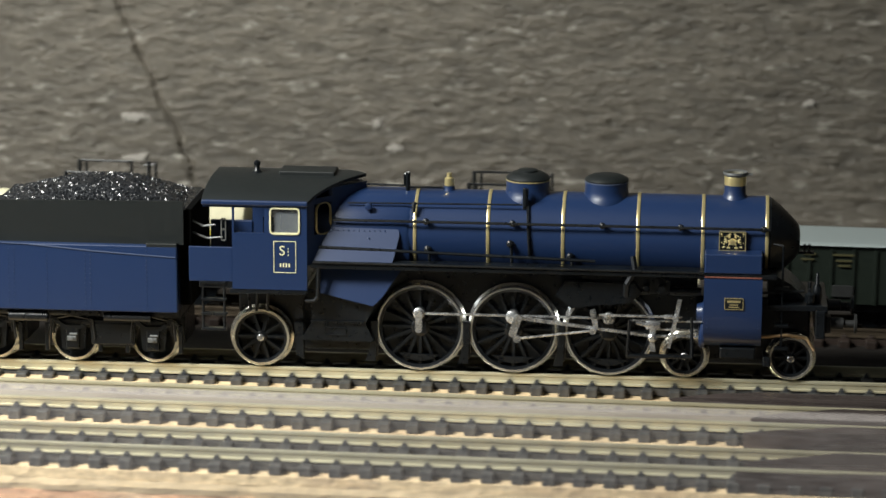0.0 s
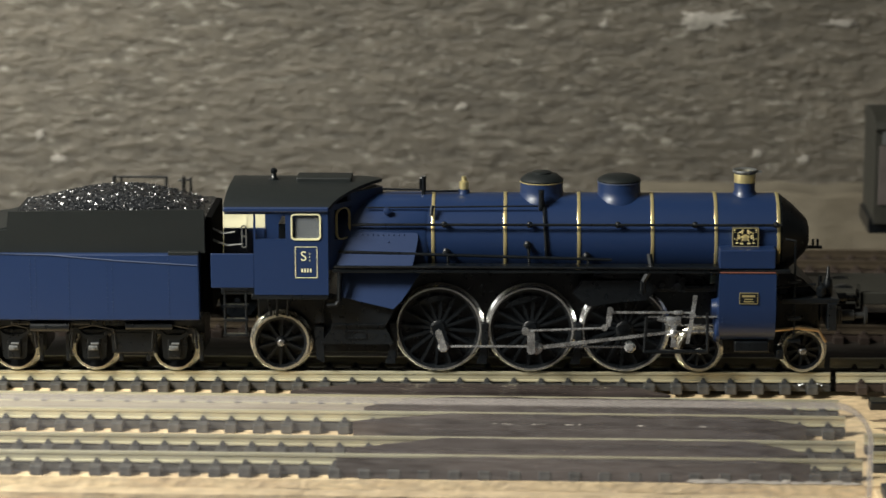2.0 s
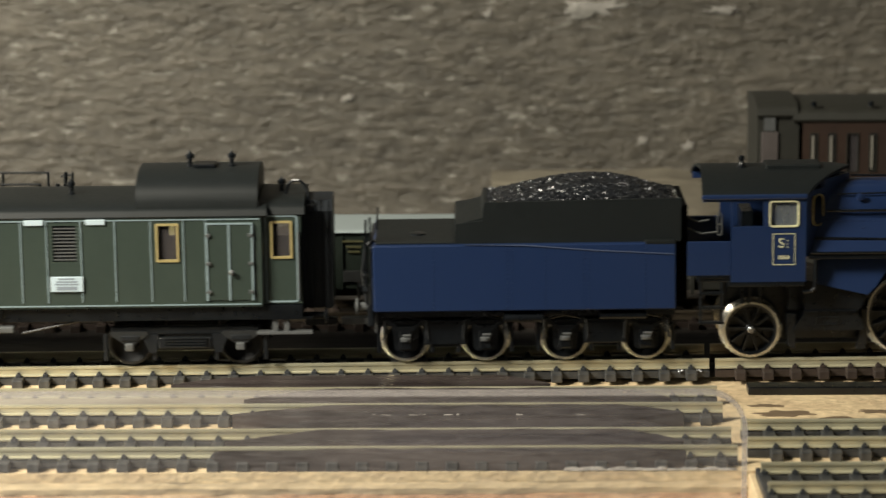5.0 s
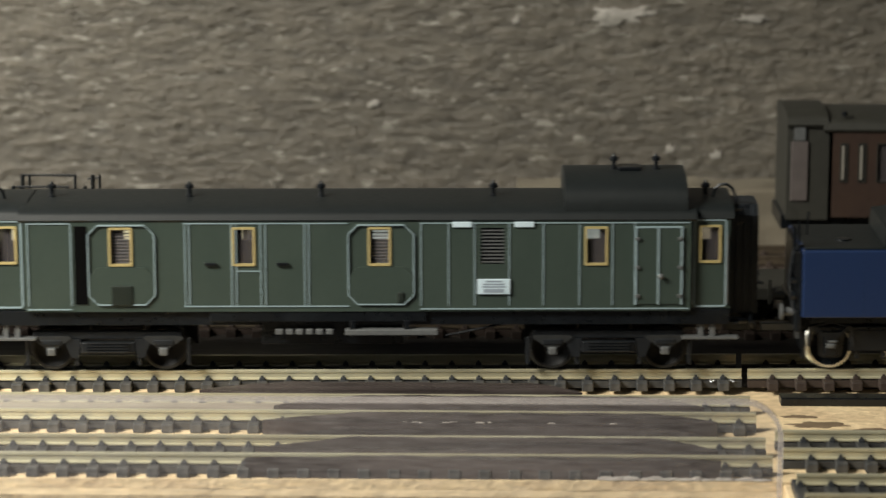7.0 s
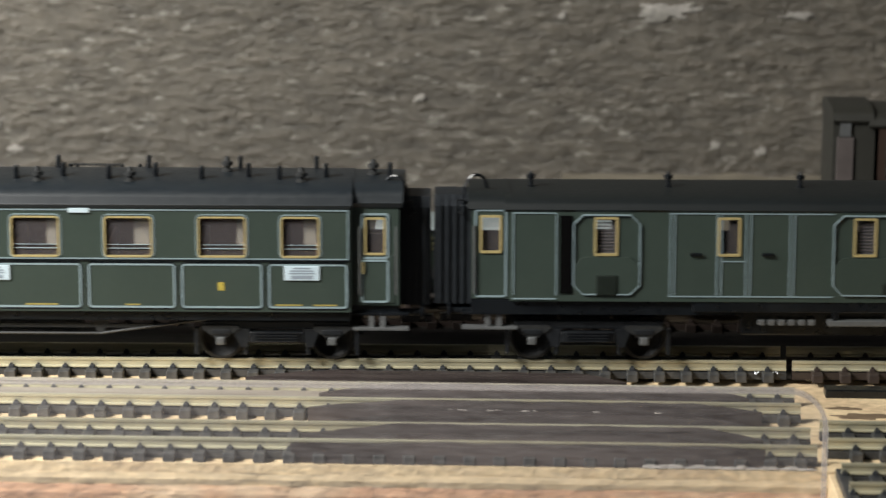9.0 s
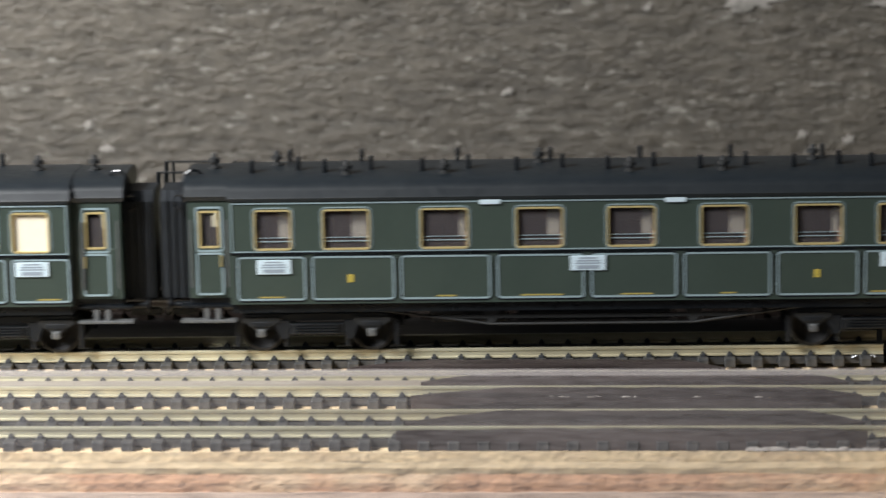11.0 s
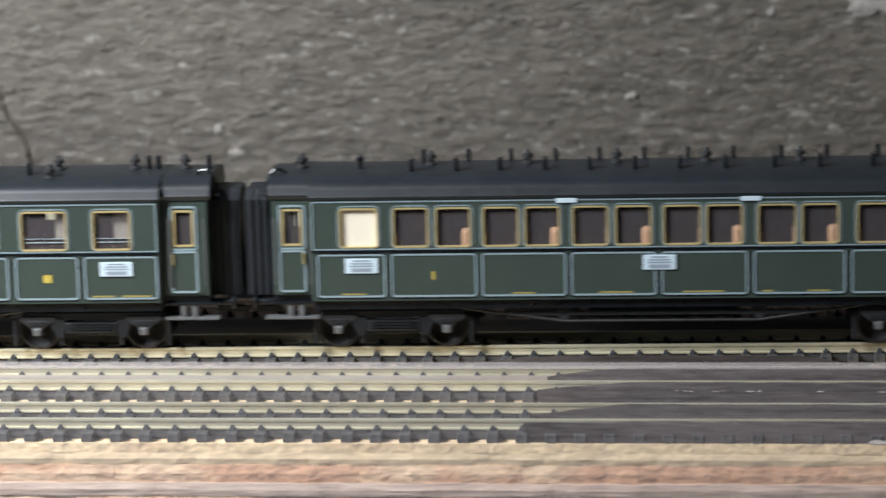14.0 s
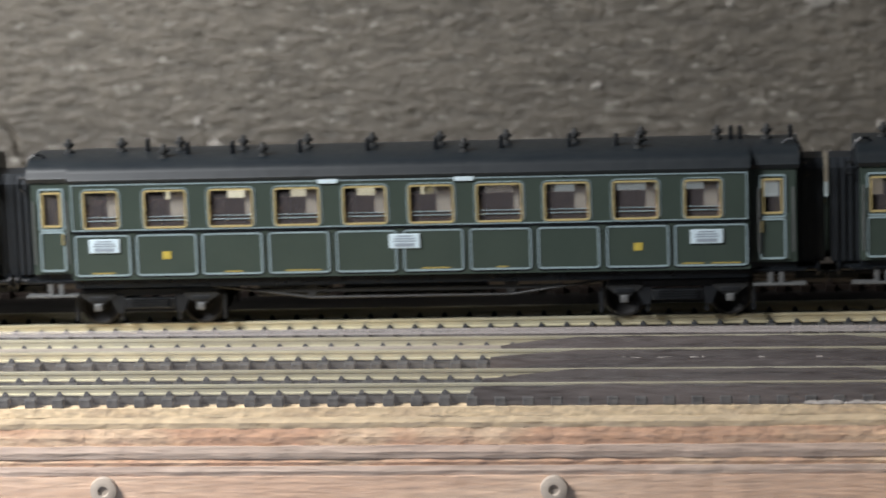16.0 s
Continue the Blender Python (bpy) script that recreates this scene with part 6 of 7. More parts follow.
    box(bm, 0, 21.2, -0.5, 0.1, -0.28, 0.28, 0.08)
    box(bm, 16.6, 18.8, -0.8, 0.3, -0.5, 0.5, 0.15)
    rods["radius"] = part("radius_rod", bm, ROD, eng, "bright steel radius rod", smooth=True)
    return eng, rods, LM


def tender():
    u0, u1 = -191.7, -113.0
    uc = (u0 + u1) / 2
    t = empty("tender", uc)
    tagged(t, "dark blue tender with a black coal bunker full of coal", "tender", group="train")
    TRAIN.append((t, uc))
    q = lambda u: u - uc
    bm = bmesh.new()
    box(bm, q(u0), q(u1), -7.5, 27.5, 20.6, 38.2, 0.35)
    tank = part("tank", bm, BLUE, t, "blue riveted water tank")
    bm = bmesh.new()
    for x in (-176, -157, -147, -137, -121):
        for k in range(13):
            lathe(bm, [(0.2, 0), (0.14, 0.16), (0, 0.2)], 5, xf(q(x), -7.5, 21.8 + 1.25 * k, "y"))
            if x in (-157, -137):
                lathe(bm, [(0.2, 0), (0.14, 0.16), (0, 0.2)], 5, xf(q(x) + 1.4, -7.5, 21.8 + 1.25 * k, "y"))
    part("rivets", bm, BLUE, tank)
    # the seam's highlight is painted in by its paler blue
    bm = bmesh.new()
    plate(bm, [(q(-168), 38.3), (q(-152), 37.9), (q(-134), 36.4), (q(-113.4), 35.2), (q(-113.4), 35.4), (q(-134), 36.65), (q(-152), 38.15)], -7.75, -7.4)
    part("raised_seam", bm, SEAM, tank)
    side = [(q(-170.4), 38.2), (q(-170.0), 43.4), (q(-163.2), 44.2), (q(-162.6), 49.0), (q(-111.6), 49.6), (q(-111.6), 38.2)]
    for y in (-5.6, 24.8):
        bm = bmesh.new()
        plate(bm, [(x, min(z, 47.0) if y > 0 else z) for x, z in side], y, y + 0.8)
        part("bunker_sheet", bm, ROOFBLACK, t)
    bm = bmesh.new()
    plate(bm, [(q(-170.4), 38.2), (q(-170.0), 43.2), (q(-163.2), 44.8), (q(-162.6), 47.0), (q(-112), 47.4), (q(-111.6), 38.2)], -4.8, 24.8)
    box(bm, q(-121), q(-113), -7.6, -5.6, 37.9, 38.9, 0.2)
    part("bunker", bm, ROOFBLACK, t, "matt black coal bunker")
    # front plate coloured near-black for the shade between tender and cab
    bm = bmesh.new()
    box(bm, q(-112.9), q(-109.8), -4, 24, 22, 47.2, 0.2)
    part("bunker_front", bm, GAPSHADE, t, "bunker front plate painted near-black as shade")
    # open flat water deck behind the bunker
    bm = bmesh.new()
    box(bm, q(-191), q(-170.4), -5.6, 25.6, 38.2, 38.7, 0.15)
    part("water_deck", bm, ROOFBLACK, t)
    bm = bmesh.new()
    lathe(bm, [(2.0, 0), (2.0, 0.5), (0, 0.6)], 16, xf(q(-180), 5, 38.6))
    part("filler_cap", bm, BLACK, t)
    bm = bmesh.new()
    rod(bm, (q(-192.4), -3, 25), (q(-192.4), -3, 45), 0.3)
    rod(bm, (q(-190.6), -4.6, 42), (q(-190.2), -4.6, 48), 0.25)
    wire(bm, [(q(-191), -2, 38.5), (q(-193.5), -2, 37.5), (q(-194.5), -2, 30), (q(-193.5), -2, 22)], 0.6)
    part("brake_hose", bm, BLACK, t)
    bm = bmesh.new()
    box(bm, q(u0) - 1.6, q(u0), -6, 26, 16.5, 22.5, 0.3)
    box(bm, q(u0) - 0.8, q(u0), -6.5, 26.5, 22.5, 37.5, 0.2)
    part("rear_plate", bm, BLACK, t)
    bm = bmesh.new()
    for y in (-5.2, -1.2):
        rod(bm, (q(u0) - 1.8, y, 22), (q(u0) - 1.8, y, 44), 0.28)
    for k in range(6):
        rod(bm, (q(u0) - 1.8, -5.2, 24 + 2.6 * k), (q(u0) - 1.8, -1.2, 24 + 2.6 * k), 0.22)
    rod(bm, (q(u0) - 2.6, -4.6, 30), (q(u0) - 1.4, -4.6, 30), 0.9)
    rod(bm, (q(u0) - 2.8, -4.8, 26), (q(u0) - 1.4, -4.8, 26), 1.1)
    part("ladder", bm, BLACK, t)
    # coal: many angular lumps on a heap
    rnd = random.Random(5)
    bm = bmesh.new()
    secs = []
    n = 26
    for i in range(n + 1):
        x = -161.5 + 50.0 * i / n
        f = i / n
        h = 6.2 * math.sin(math.pi * min(1, (f + 0.02) ** 1.2)) ** 0.8 if 0 < f < 1 else 0
        secs.append((x, h))
    rows = [[bm.verts.new((q(x), -4.4 + 28.8 * k / 12, 47.2 + h * math.sin(math.pi * k / 12) ** 0.6)) for k in range(13)] for x, h in secs]
    for a, b in zip(rows, rows[1:]):
        for k in range(12):
            bm.faces.new((a[k], a[k + 1], b[k + 1], b[k]))
    for _ in range(5200):
        f = rnd.random()
        k = rnd.random() ** 1.5
        h = 6.2 * math.sin(math.pi * min(1, (f + 0.02) ** 1.2)) ** 0.8
        x, y = q(-161.5 + 50 * f), -4.2 + 26 * k
        z = 47.0 + h * max(0.02, math.sin(math.pi * min(1, (y + 4.4) / 28.8))) ** 0.6
        s = rnd.uniform(0.32, 0.8)
        e = Euler((rnd.uniform(0, 6), rnd.uniform(0, 6), rnd.uniform(0, 6))).to_matrix()
        v = [bm.verts.new(Vector((x, y, z)) + e @ Vector((a * s * rnd.uniform(0.5, 1), b * s * rnd.uniform(0.5, 1), c * s * rnd.uniform(0.4, 0.9)))) for a, b, c in ((1, 0, 0), (-1, 0, 0), (0, 1, 0), (0, -1, 0), (0, 0, 1), (0, 0, -1))]
        for f3 in ((0, 2, 4), (2, 1, 4), (1, 3, 4), (3, 0, 4), (2, 0, 5), (1, 2, 5), (3, 1, 5), (0, 3, 5)):
            bm.faces.new([v[i] for i in f3])
    c = part("coal", bm, COAL, t, "heap of glossy black coal lumps")
    c["kind"] = "stuff"
    # bogies
    bm = bmesh.new()
    box(bm, q(-189), q(-113), -4, 24, 18.4, 20.6)
    for x in (-173, -131):
        box(bm, q(x) - 18, q(x) + 18, 3, 17, 10, 18)
    box(bm, q(-163), q(-142), -5, -2.5, 18.6, 20.2, 0.5)
    part("frame", bm, BLACK, t)
    bm = bmesh.new()
    lathe(bm, [(0, 0), (1.4, 0.3), (1.4, 10.5), (0, 10.8)], 14, xf(q(-158), -5.2, 18.4, "x"))
    lathe(bm, [(0, 0), (1.0, 0.3), (1.0, 12.5), (0, 12.8)], 14, xf(q(-133), -5.2, 18.6, "x"))
    part("air_tank", bm, BLACK, t, smooth=True)
    for a, b in ((-183.5, -162.6), (-141.6, -120.4)):
        bm = bmesh.new()
        box(bm, q(a) - 5, q(b) + 5, -2.6, -0.8, 15.6, 17.2, 0.3)
        box(bm, q(a) + 4.8, q(b) - 4.8, -2.8, -0.8, 10.6, 16.4, 0.3)
        for u in (a, b):
            plate(bm, [(q(u) - 5.4, 17.4), (q(u) - 4.6, 17.8), (q(u) - 2, 15.8), (q(u) + 2, 15.8), (q(u) + 4.6, 17.8), (q(u) + 5.4, 17.4), (q(u) + 2, 14.6), (q(u) - 2, 14.6)], -3.4, -2.2)
            box(bm, q(u) - 1.7, q(u) + 1.7, -3.4, -1.2, 9.4, 15, 0.3)
            plate(bm, [(q(u) - 3.6, 16.4), (q(u) + 3.6, 16.4), (q(u) + 3.0, 9.4), (q(u) + 2.2, 8.8), (q(u) - 2.2, 8.8), (q(u) - 3.0, 9.4)], -2.3, -1.6)
            for s in (-1, 1):
                rod(bm, (q(u) + s * 4.9, -3.0, 17.4), (q(u) + s * 4.9, -2.4, 13.4), 0.32, 6)
                box(bm, q(u) + s * 7.0 - 0.5, q(u) + s * 7.0 + 0.5, -2.2, -0.6, 8.4, 15.8, 0.15)
            wire(bm, [(q(u) - 5.8, -3.0, 12), (q(u) - 5.4, -3.0, 17.2), (q(u), -3.0, 18.4), (q(u) + 5.4, -3.0, 17.2), (q(u) + 6.0, -3.0, 12)], 0.35)
        part("bogie_side", bm, BLACK, t)
        for u in (a, b):
            bm = bmesh.new()
            box(bm, q(u) - 1.3, q(u) + 1.2, -4.0, -3.2, 11.6, 12.9, 0.25)
            box(bm, q(u) - 0.7, q(u) + 1.5, -4.0, -3.2, 13.1, 13.7, 0.2)
            lathe(bm, [(0.5, 0), (0.5, 0.5), (0, 0.6)], 10, xf(q(u), -4.0, 12.3, "y"))
            part("axle_box", bm, GREYMETAL, t)
            wheelset(t, "wheelset", q(u), 11.5, 6.0, 0, BLACK, TYRE)
    bm = bmesh.new()
    for y in (0.5, 19.5):
        lathe(bm, [(1.2, 0), (1.2, 4), (2.2, 4.2), (2.2, 4.8), (0, 5)], 16, xf(q(u0), y, 20.5, "x") @ Matrix.Rotation(math.pi, 4, "Y"))
    box(bm, q(u0) - 9, q(u0), 8.8, 11.2, 13.5, 15.5, 0.3)
    box(bm, q(u0), q(u0) + 4, 6, 14, 12, 20)
    part("buffer_and_coupling", bm, GREYMETAL, t)


# ---- standing stock behind ----
def background_stock():
    YS = 55.0
    yc = 70.0
    # tank wagons
    for cx in (-33.0, -146.0):
        w = empty("tank_wagon", cx, 0, 0)
        tagged(w, "cream tank wagon with a black railed platform, standing behind", "tank wagon", group="standing wagons")
        bm = bmesh.new()
        lathe(bm, [(0, -41), (4, -40.6), (7.2, -38.5), (8, -36), (8, 36), (7.2, 38.5), (4, 40.6), (0, 41)], 40, xf(0, yc, 27.2, "x"))
        part("tank", bm, TANK, w, "cream painted tank", smooth=True)
        bm = bmesh.new()
        for x in (-28, -10, 10, 28):
            lathe(bm, [(8.05, -0.5), (8.25, -0.5), (8.25, 0.5), (8.05, 0.5)], 40, xf(x, yc, 27.2, "x"))
        part("strap", bm, TANK, w, smooth=True)
        bm = bmesh.new()
        lathe(bm, [(3.6, 34), (3.6, 37), (2, 38), (0, 38.2)], 20, xf(0, yc, 0))
        part("dome", bm, TANK, w, smooth=True)
        bm = bmesh.new()
        box(bm, -11.5, 11.5, yc - 3, yc + 3, 35.2, 35.8)
        wk = part("walkway", bm, BLACK, w)
        for y in (yc - 9, yc + 9):
            for x in (-11, -9, 4, 9, 11):
                bm = bmesh.new()
                rod(bm, (x, y, 18 if x in (-9, 9) else 30), (x, y, 42.6), 0.6 if x in (-11, 9) else 0.4)
                part("railing_post", bm, BLACK, wk)
            bm = bmesh.new()
            wire(bm, [(-11, y, 42.4), (4.5, y, 42.4)], 0.35)
            part("railing", bm, BLACK, wk)
            bm = bmesh.new()
            wire(bm, [(7.5, y, 41.4), (11, y, 41.8), (11, y, 35)], 0.35)
            part("railing", bm, BLACK, wk)
        bm = bmesh.new()
        for k in range(7):
            box(bm, 22 + 1.7 * k, 23.1 + 1.7 * k, yc - 8.3, yc - 7.2, 25.4, 27.0)
        part("lettering", bm, YELLOW, w, "yellow illegible lettering")
        bm = bmesh.new()
        box(bm, -44, 44, yc - 12, yc + 12, 14, 18, 0.3)
        for x in (-30, 30):
            plate(bm, [(x - 4, 20.5), (x + 4, 20.5), (x + 5, 18), (x - 5, 18)], yc - 6, yc + 6)
        for y in (yc - 9, yc + 9):
            lathe(bm, [(1, 44), (1, 50), (2.2, 50.2), (2.2, 50.8), (0, 51)], 14, xf(0, y, 16, "x"))
            lathe(bm, [(1, 44), (1, 50), (2.2, 50.2), (2.2, 50.8), (0, 51)], 14, xf(0, y, 16, "x") @ Matrix.Rotation(math.pi, 4, "Y"))
        part("chassis", bm, BLACK, w)
        for x in (-26, 26):
            bm = bmesh.new()
            for y in (62.4, 75):
                lathe(bm, [(0, 0), (5.6, 0), (5.6, 2.6), (0, 2.6)], 28, xf(x, y + 2.6, 10.6, "y"))
            rod(bm, (x, 60, 10.6), (x, 80, 10.6), 0.8)
            part("wheelset", bm, BLACK, w)
        if cx > -100:
            bm = bmesh.new()
            holed(bm, 42.5, 53, 16, 33.2, [(45.6, 50.4, 23.5, 31.2)], 61, 62)
            box(bm, 42.5, 43.5, 62, 79, 16, 33.2)
            box(bm, 52, 53, 62, 79, 16, 33.2)
            hut = part("brake_hut", bm, TANK, w, "small cream brakeman's shelter")
            bm = bmesh.new()
            along(bm, roof_outline(9.6, 33.4, 34.8, yc=70, drop=0.4), 41.6, 54)
            part("hut_roof", bm, BROWNROOF, hut, "dark hut roof", smooth=True)
            bm = bmesh.new()
            box(bm, 45.6, 50.4, 62.4, 62.8, 23.5, 31.2)
            part("hut_window", bm, BLACK, hut, "dark hut window")
            bm = bmesh.new()
            ring(bm, 45.0, 51.0, 22.9, 31.8, 0.35, 0.3, 60.7, 61.1)
            part("window_frame", bm, BLACK, hut)
    # covered wagon with a pale roof and a brake cab
    w = empty("covered_wagon", 92, 0, 0)
    tagged(w, "dark green covered wagon with pale roof and brake cab, standing", "covered wagon", group="standing wagons")
    q = lambda x: x - 92
    bm = bmesh.new()
    box(bm, q(42.6), q(127), 56, 78, 13, 29.4, 0.2)
    body = part("body", bm, DKGREEN, w)
    for k in range(14):
        bm = bmesh.new()
        box(bm, q(43.4 + 6.0 * k), q(44.2 + 6.0 * k), 55.4, 56.2, 13, 28.4)
        part("plank_rib", bm, DKGREEN, body)
    bm = bmesh.new()
    along(bm, roof_outline(11.6, 29.8, 30.3, yc=67, drop=0.5), q(44.4), q(128))
    part("roof", bm, WHITEROOF, w, "pale grey roof", smooth=True)
    bm = bmesh.new()
    along(bm, roof_outline(11.6, 29.8, 30.3, yc=67, drop=0.5), q(41.2), q(44.3))
    part("roof_end", bm, BROWNROOF, w, "dark roof end board", smooth=True)
    for a, b, z in ((116, 124.5, 27.6), (117.6, 122, 26), (118, 123, 24.8), (118, 121, 23.6), (48.2, 51.4, 26.7), (47.6, 51, 25.2), (56, 62, 26.6), (57, 61.4, 25.0), (57.6, 61, 23.6)):
        bm = bmesh.new()
        box(bm, q(a), q(b), 55.3, 55.9, z, z + 0.5)
        part("lettering", bm, YELLOWOLD, w, "dull yellow illegible lettering")
    bm = bmesh.new()
    box(bm, q(56.2), q(62), 55.2, 55.8, 15.2, 18.4, 0.1)
    part("label_plate", bm, BLACKGREY, w, "small grey label plate")
    bm = bmesh.new()
    box(bm, q(127.6), q(135.6), 57, 77, 13, 37.4, 0.3)
    cabp = part("brake_cab", bm, DKGREEN, w, "dark green brakeman's cab")
    bm = bmesh.new()
    along(bm, roof_outline(10.8, 37.8, 39.0, yc=67), q(126.8), q(136.4))
    part("cab_roof", bm, BROWNROOF, cabp, smooth=True)
    bm = bmesh.new()
    for k in range(4):
        box(bm, q(129.6), q(133.2), 56.6, 57.2, 31.0 + 1.2 * k, 31.7 + 1.2 * k)
    part("cab_louvre", bm, ROOFGREY, cabp)
    bm = bmesh.new()
    box(bm, q(50), q(140), 58, 82, 10.6, 13.4, 0.2)
    box(bm, q(127), q(141), 57, 60, 9, 10, 0.2)
    rod(bm, (q(140), 60, 11), (q(140), 60, 18), 0.5)
    for y in (61, 79):
        lathe(bm, [(1, 140), (1, 145), (2.2, 145.2), (2.2, 145.8), (0, 146)], 14, xf(-92, y, 12.4, "x"))
    part("chassis", bm, BLACK, w)
    for x in (68, 118):
        bm = bmesh.new()
        for y in (62.4, 75):
            lathe(bm, [(0, 0), (5.6, 0), (5.6, 2.6), (0, 2.6)], 28, xf(q(x), y + 2.6, 10.6, "y"))
        part("wheelset", bm, BLACK, w)
    # low flat wagon beyond it
    w = empty("flat_wagon", 200, 0, 0)
    tagged(w, "dark low flat wagon standing behind the covered wagon", "flat wagon", group="standing wagons")
    bm = bmesh.new()
    box(bm, -50, 60, 57, 83, 12, 15.5, 0.3)
    for k in range(8):
        box(bm, -46 + 13 * k, -45 + 13 * k, 56.2, 57, 11, 18)
    part("deck", bm, BROWNROOF, w)
    for x in (-36, 40):
        bm = bmesh.new()
        for y in (62.4, 75):
            lathe(bm, [(0, 0), (5.6, 0), (5.6, 2.6), (0, 2.6)], 28, xf(x, y + 2.6, 10.6, "y"))
        rod(bm, (x, 64, 10.6), (x, 76, 10.6), 1.6)
        part("wheelset", bm, BLACK, w)
    # red-brown coach on the track by the wall
    w = empty("brown_coach", 240, 0, 0)
    tagged(w, "old red-brown coach with many narrow windows, standing by the wall", "railway coach", group="standing wagons")
    q = lambda x: x - 240
    Y0, Y1 = 142, 174
    bm = bmesh.new()
    box(bm, q(194), q(330), Y0, Y0 + 1, 19, 30)
    box(bm, q(194), q(330), Y0, Y0 + 1, 42, 46)
    x = 194.0
    k = 0
    wins = []
    while x < 326:
        wdt = (2.2, 2.2, 3.6)[k % 3]
        box(bm, q(x), q(x + 3.4), Y0, Y0 + 1, 30, 42)
        wins.append((x + 3.4, x + 3.4 + wdt))
        x += 3.4 + wdt
        k += 1
    box(bm, q(x), q(330), Y0, Y0 + 1, 30, 42)
    box(bm, q(194), q(330), Y1 - 1, Y1, 19, 46)
    box(bm, q(194), q(195), Y0, Y1, 19, 46)
    body = part("body", bm, BROWNCOACH, w)
    for a, b in wins[:16]:
        bm = bmesh.new()
        box(bm, q(a), q(b), Y0 + 0.5, Y0 + 0.7, 30, 42)
        g = part("pane", bm, GLASS, body)
        bm = bmesh.new()
        ring(bm, q(a) - 0.1, q(b) + 0.1, 29.9, 42.1, 0.3, 0.3, Y0 - 0.3, Y0 + 0.3)
        part("window_frame", bm, BROWNROOF, body)
    bm = bmesh.new()
    along(bm, roof_outline(16.5, 46.8, 50.4, yc=158), q(192), q(331))
    part("roof", bm, BROWNROOF, w, smooth=True)
    bm = bmesh.new()
    box(bm, q(181.2), q(194), 143, 145, 18, 48)
    box(bm, q(181.2), q(182.7), 145, 173, 18, 48)
    along(bm, roof_outline(16, 48.2, 51.6, yc=158), q(181), q(193.5))
    part("end_platform", bm, BROWNROOF, w)
    bm = bmesh.new()
    box(bm, q(183.2), q(186.6), 142.2, 142.9, 42.8, 47.6)
    part("end_pane", bm, GREYMETAL, w, "pale pane of the end door")
    bm = bmesh.new()
    box(bm, q(182.4), q(187.6), 142.3, 143, 24, 42.4, 0.2)
    part("end_door", bm, mat("faded_lilac_door", (0.075, 0.062, 0.058), 0.6, grain=0.15, size=300), w, "faded lilac-brown end door")
    for k, (a, b) in enumerate(wins[:14]):
        if k % 3 != 2:
            bm = bmesh.new()
            box(bm, q(a) + 0.3, q(a) + 1.2, Y0 - 0.1, Y0 + 0.4, 30.8, 41.2)
            part("curtain", bm, CURTAIN, w, "pale curtain strip")
    for x in (198.5, 216, 233, 250):
        bm = bmesh.new()
        lathe(bm, [(0.9, 0), (0.9, 1.2), (0.5, 1.5), (0, 1.6)], 10, xf(q(x), 143.5, 50.2))
        part("roof_vent", bm, BLACK, w)
    bm = bmesh.new()
    box(bm, q(180), q(330), 145, 171, 14.6, 19, 0.2)
    for x in (200, 226, 300):
        for y in (150.4, 163):
            lathe(bm, [(0, 0), (5.6, 0), (5.6, 2.6), (0, 2.6)], 28, xf(q(x), y + 2.6, 10.6, "y"))
    part("chassis", bm, BLACK, w)


def fasteners():
    for x in (-65.5, 50.0):
        bm = bmesh.new()
        lathe(bm, [(0, 0), (3.6, 0), (3.4, 1.6), (2.2, 2.0), (1.4, 1.9), (1.2, 1.2), (0, 1.2)], 20, xf(0, 0, 0, "y"))
        ob = part("cap_fastener", bm, SCREW, smooth=True)
        ob.location = (x * MM, -0.0838, -0.0212)
        tagged(ob, "pale translucent plastic cap on the board front", "fastener", group="caps on the board front")


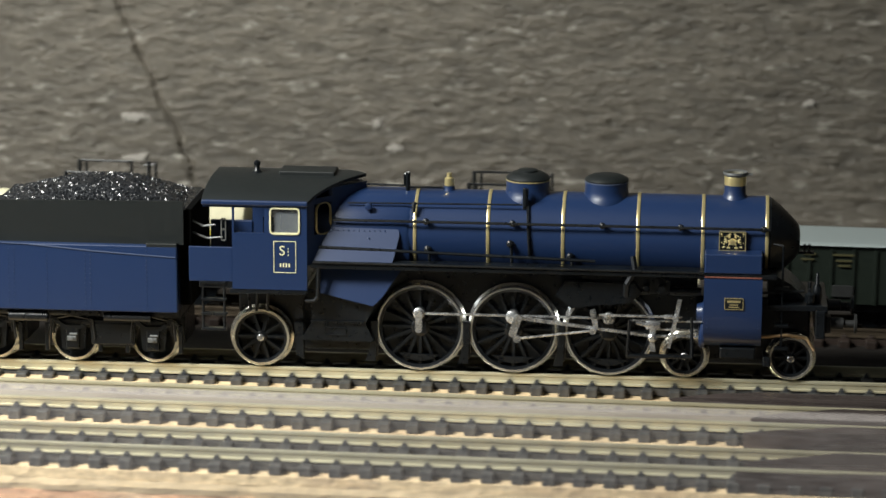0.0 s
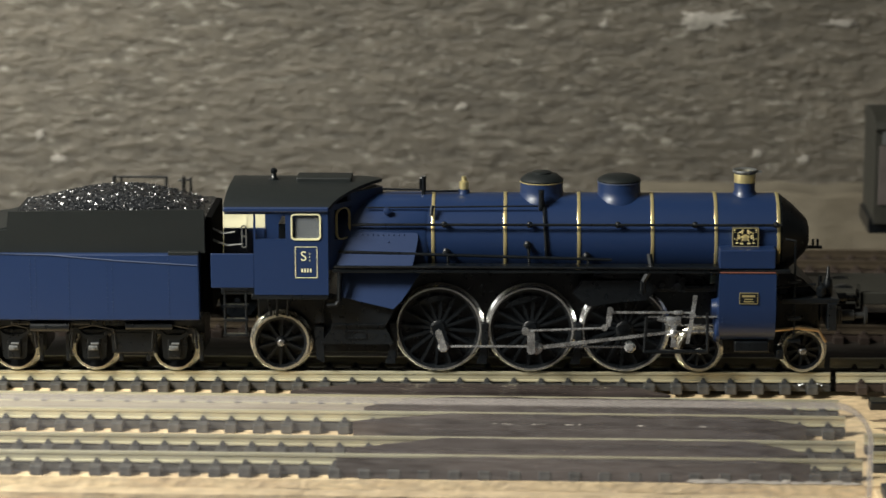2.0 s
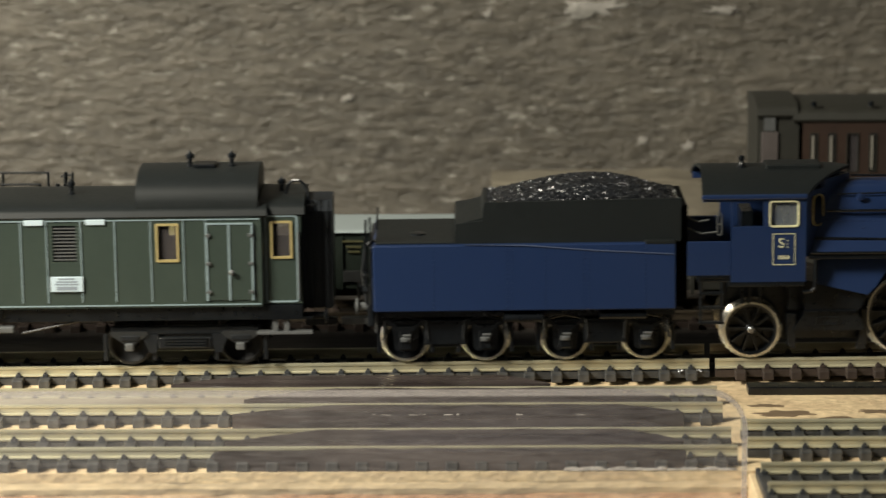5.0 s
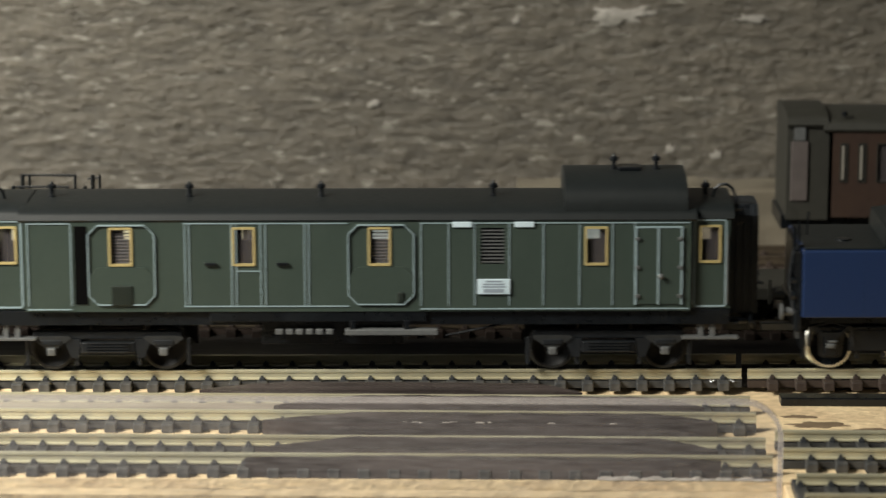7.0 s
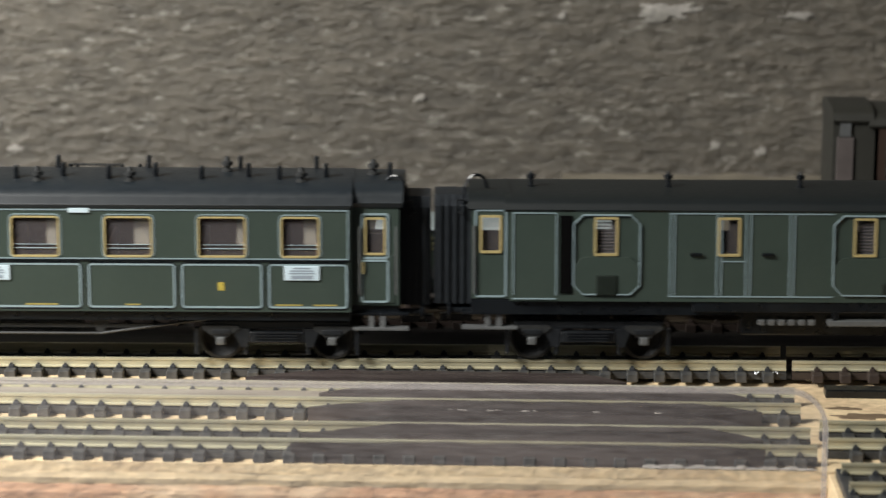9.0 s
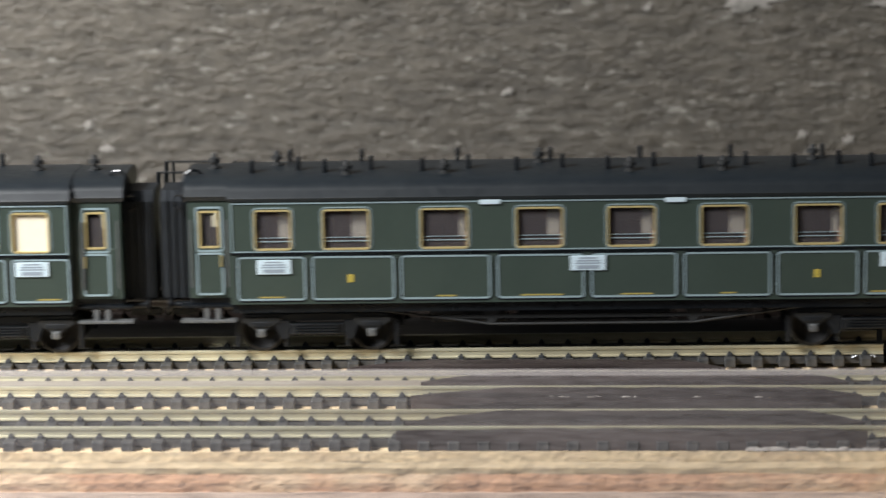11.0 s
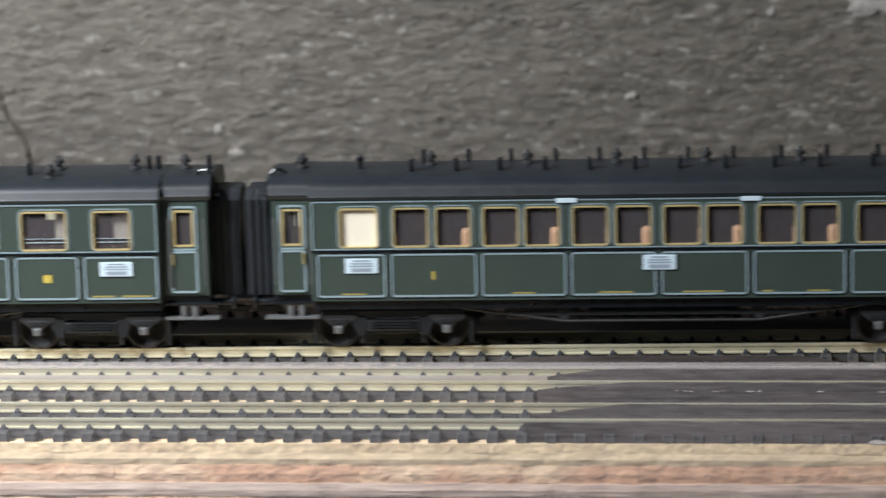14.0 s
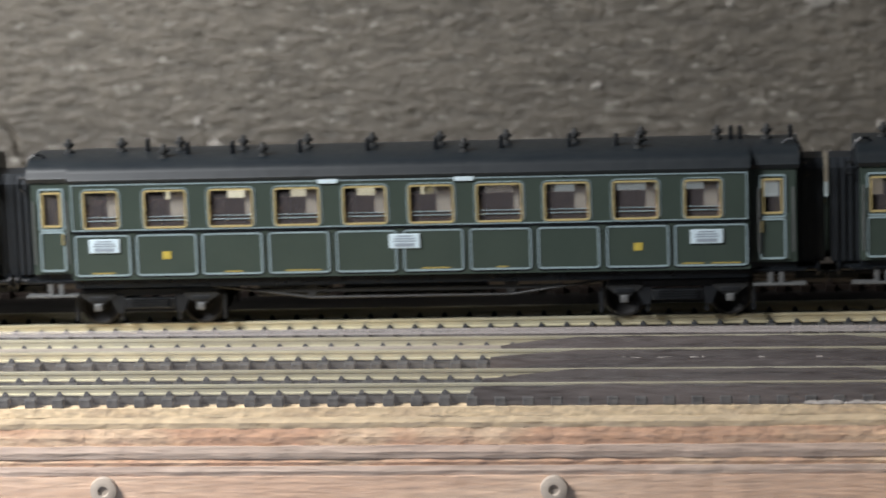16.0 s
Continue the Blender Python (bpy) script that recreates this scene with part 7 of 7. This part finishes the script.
def motions():
    n = 240
    times = [16.0 * i / n for i in range(n + 1)]
    steps = [16.0 * i / 80 for i in range(81)]
    for ob, u in TRAIN:
        drop = 0.45 if ob.name.startswith("passenger_coach") else 0.0
        walk(ob, [(t, pose((u + run(t)) * MM, 0, (SLOPE * (u + run(t)) - drop) * MM, 0, TILT, 0)) for t in steps])
    for ws, x, y, z, r in ROLLING:
        walk(ws, [(t, pose(x * MM, y * MM, z * MM, 0, math.degrees(run(t) / r) % 360.0, 0)) for t in times])
    # rods follow the crank of the middle axle
    q = lambda u: u - UE
    rows = {k: [] for k in RODS}
    for t in times:
        a = math.pi / 2 - run(t) / R_DRIVE
        px, pz = q(AX[1]) + CRANK * math.cos(a), 16.75 + CRANK * math.sin(a)
        rows["coupling"].append((t, pose(px * MM, 0, pz * MM)))
        zx = 17.0
        cx = px + math.sqrt(LMAIN ** 2 - (zx - pz) ** 2)
        el = math.degrees(math.atan2(zx - pz, cx - px))
        rows["main"].append((t, pose(px * MM, 0, pz * MM, 0, -el, 0)))
        rows["crosshead"].append((t, pose(cx * MM, 0, zx * MM)))
        # return crank end and the swinging link
        b = a - radians(18)
        ex, ez = q(AX[1]) - 0.2 * math.cos(b), 16.75 - 0.2 * math.sin(b)
        swing = 9.0 * math.sin(a)
        lx, lz = q(-6.3) + 4.8 * math.sin(radians(swing)) - 0.8, 23.0 - 4.8 * math.cos(radians(swing))
        ex, ez = q(AX[1]) + 1.6 * math.cos(b - 2.0), 16.75 + 1.6 * math.sin(b - 2.0)
        rows["eccentric"].append((t, pose(ex * MM, -4.8 * MM, ez * MM, 0, -math.degrees(math.atan2(lz - ez, lx - ex)), 0)))
        rows["link"].append((t, pose(q(-6.3) * MM, -3.8 * MM, 23.0 * MM, 0, -swing, 0)))
        tilt = math.degrees(math.asin(max(-0.6, min(0.6, (cx - q(9.5)) / 13.0))))
        rows["lever"].append((t, pose(q(15.6) * MM, -5.2 * MM, 26.8 * MM, 0, -tilt * 0.55 + 10, 0)))
        rows["radius"].append((t, pose((q(-5.6) + 0.8 * math.sin(a)) * MM, -4.4 * MM, 22.4 * MM)))
    for k, ob in RODS.items():
        walk(ob, rows[k])


setting()
smears()
tracks()
marks_on_board()
ENGINE, RODS, LMAIN = engine()
tender()
luggage_van()
coaches()
background_stock()
fasteners()
motions()
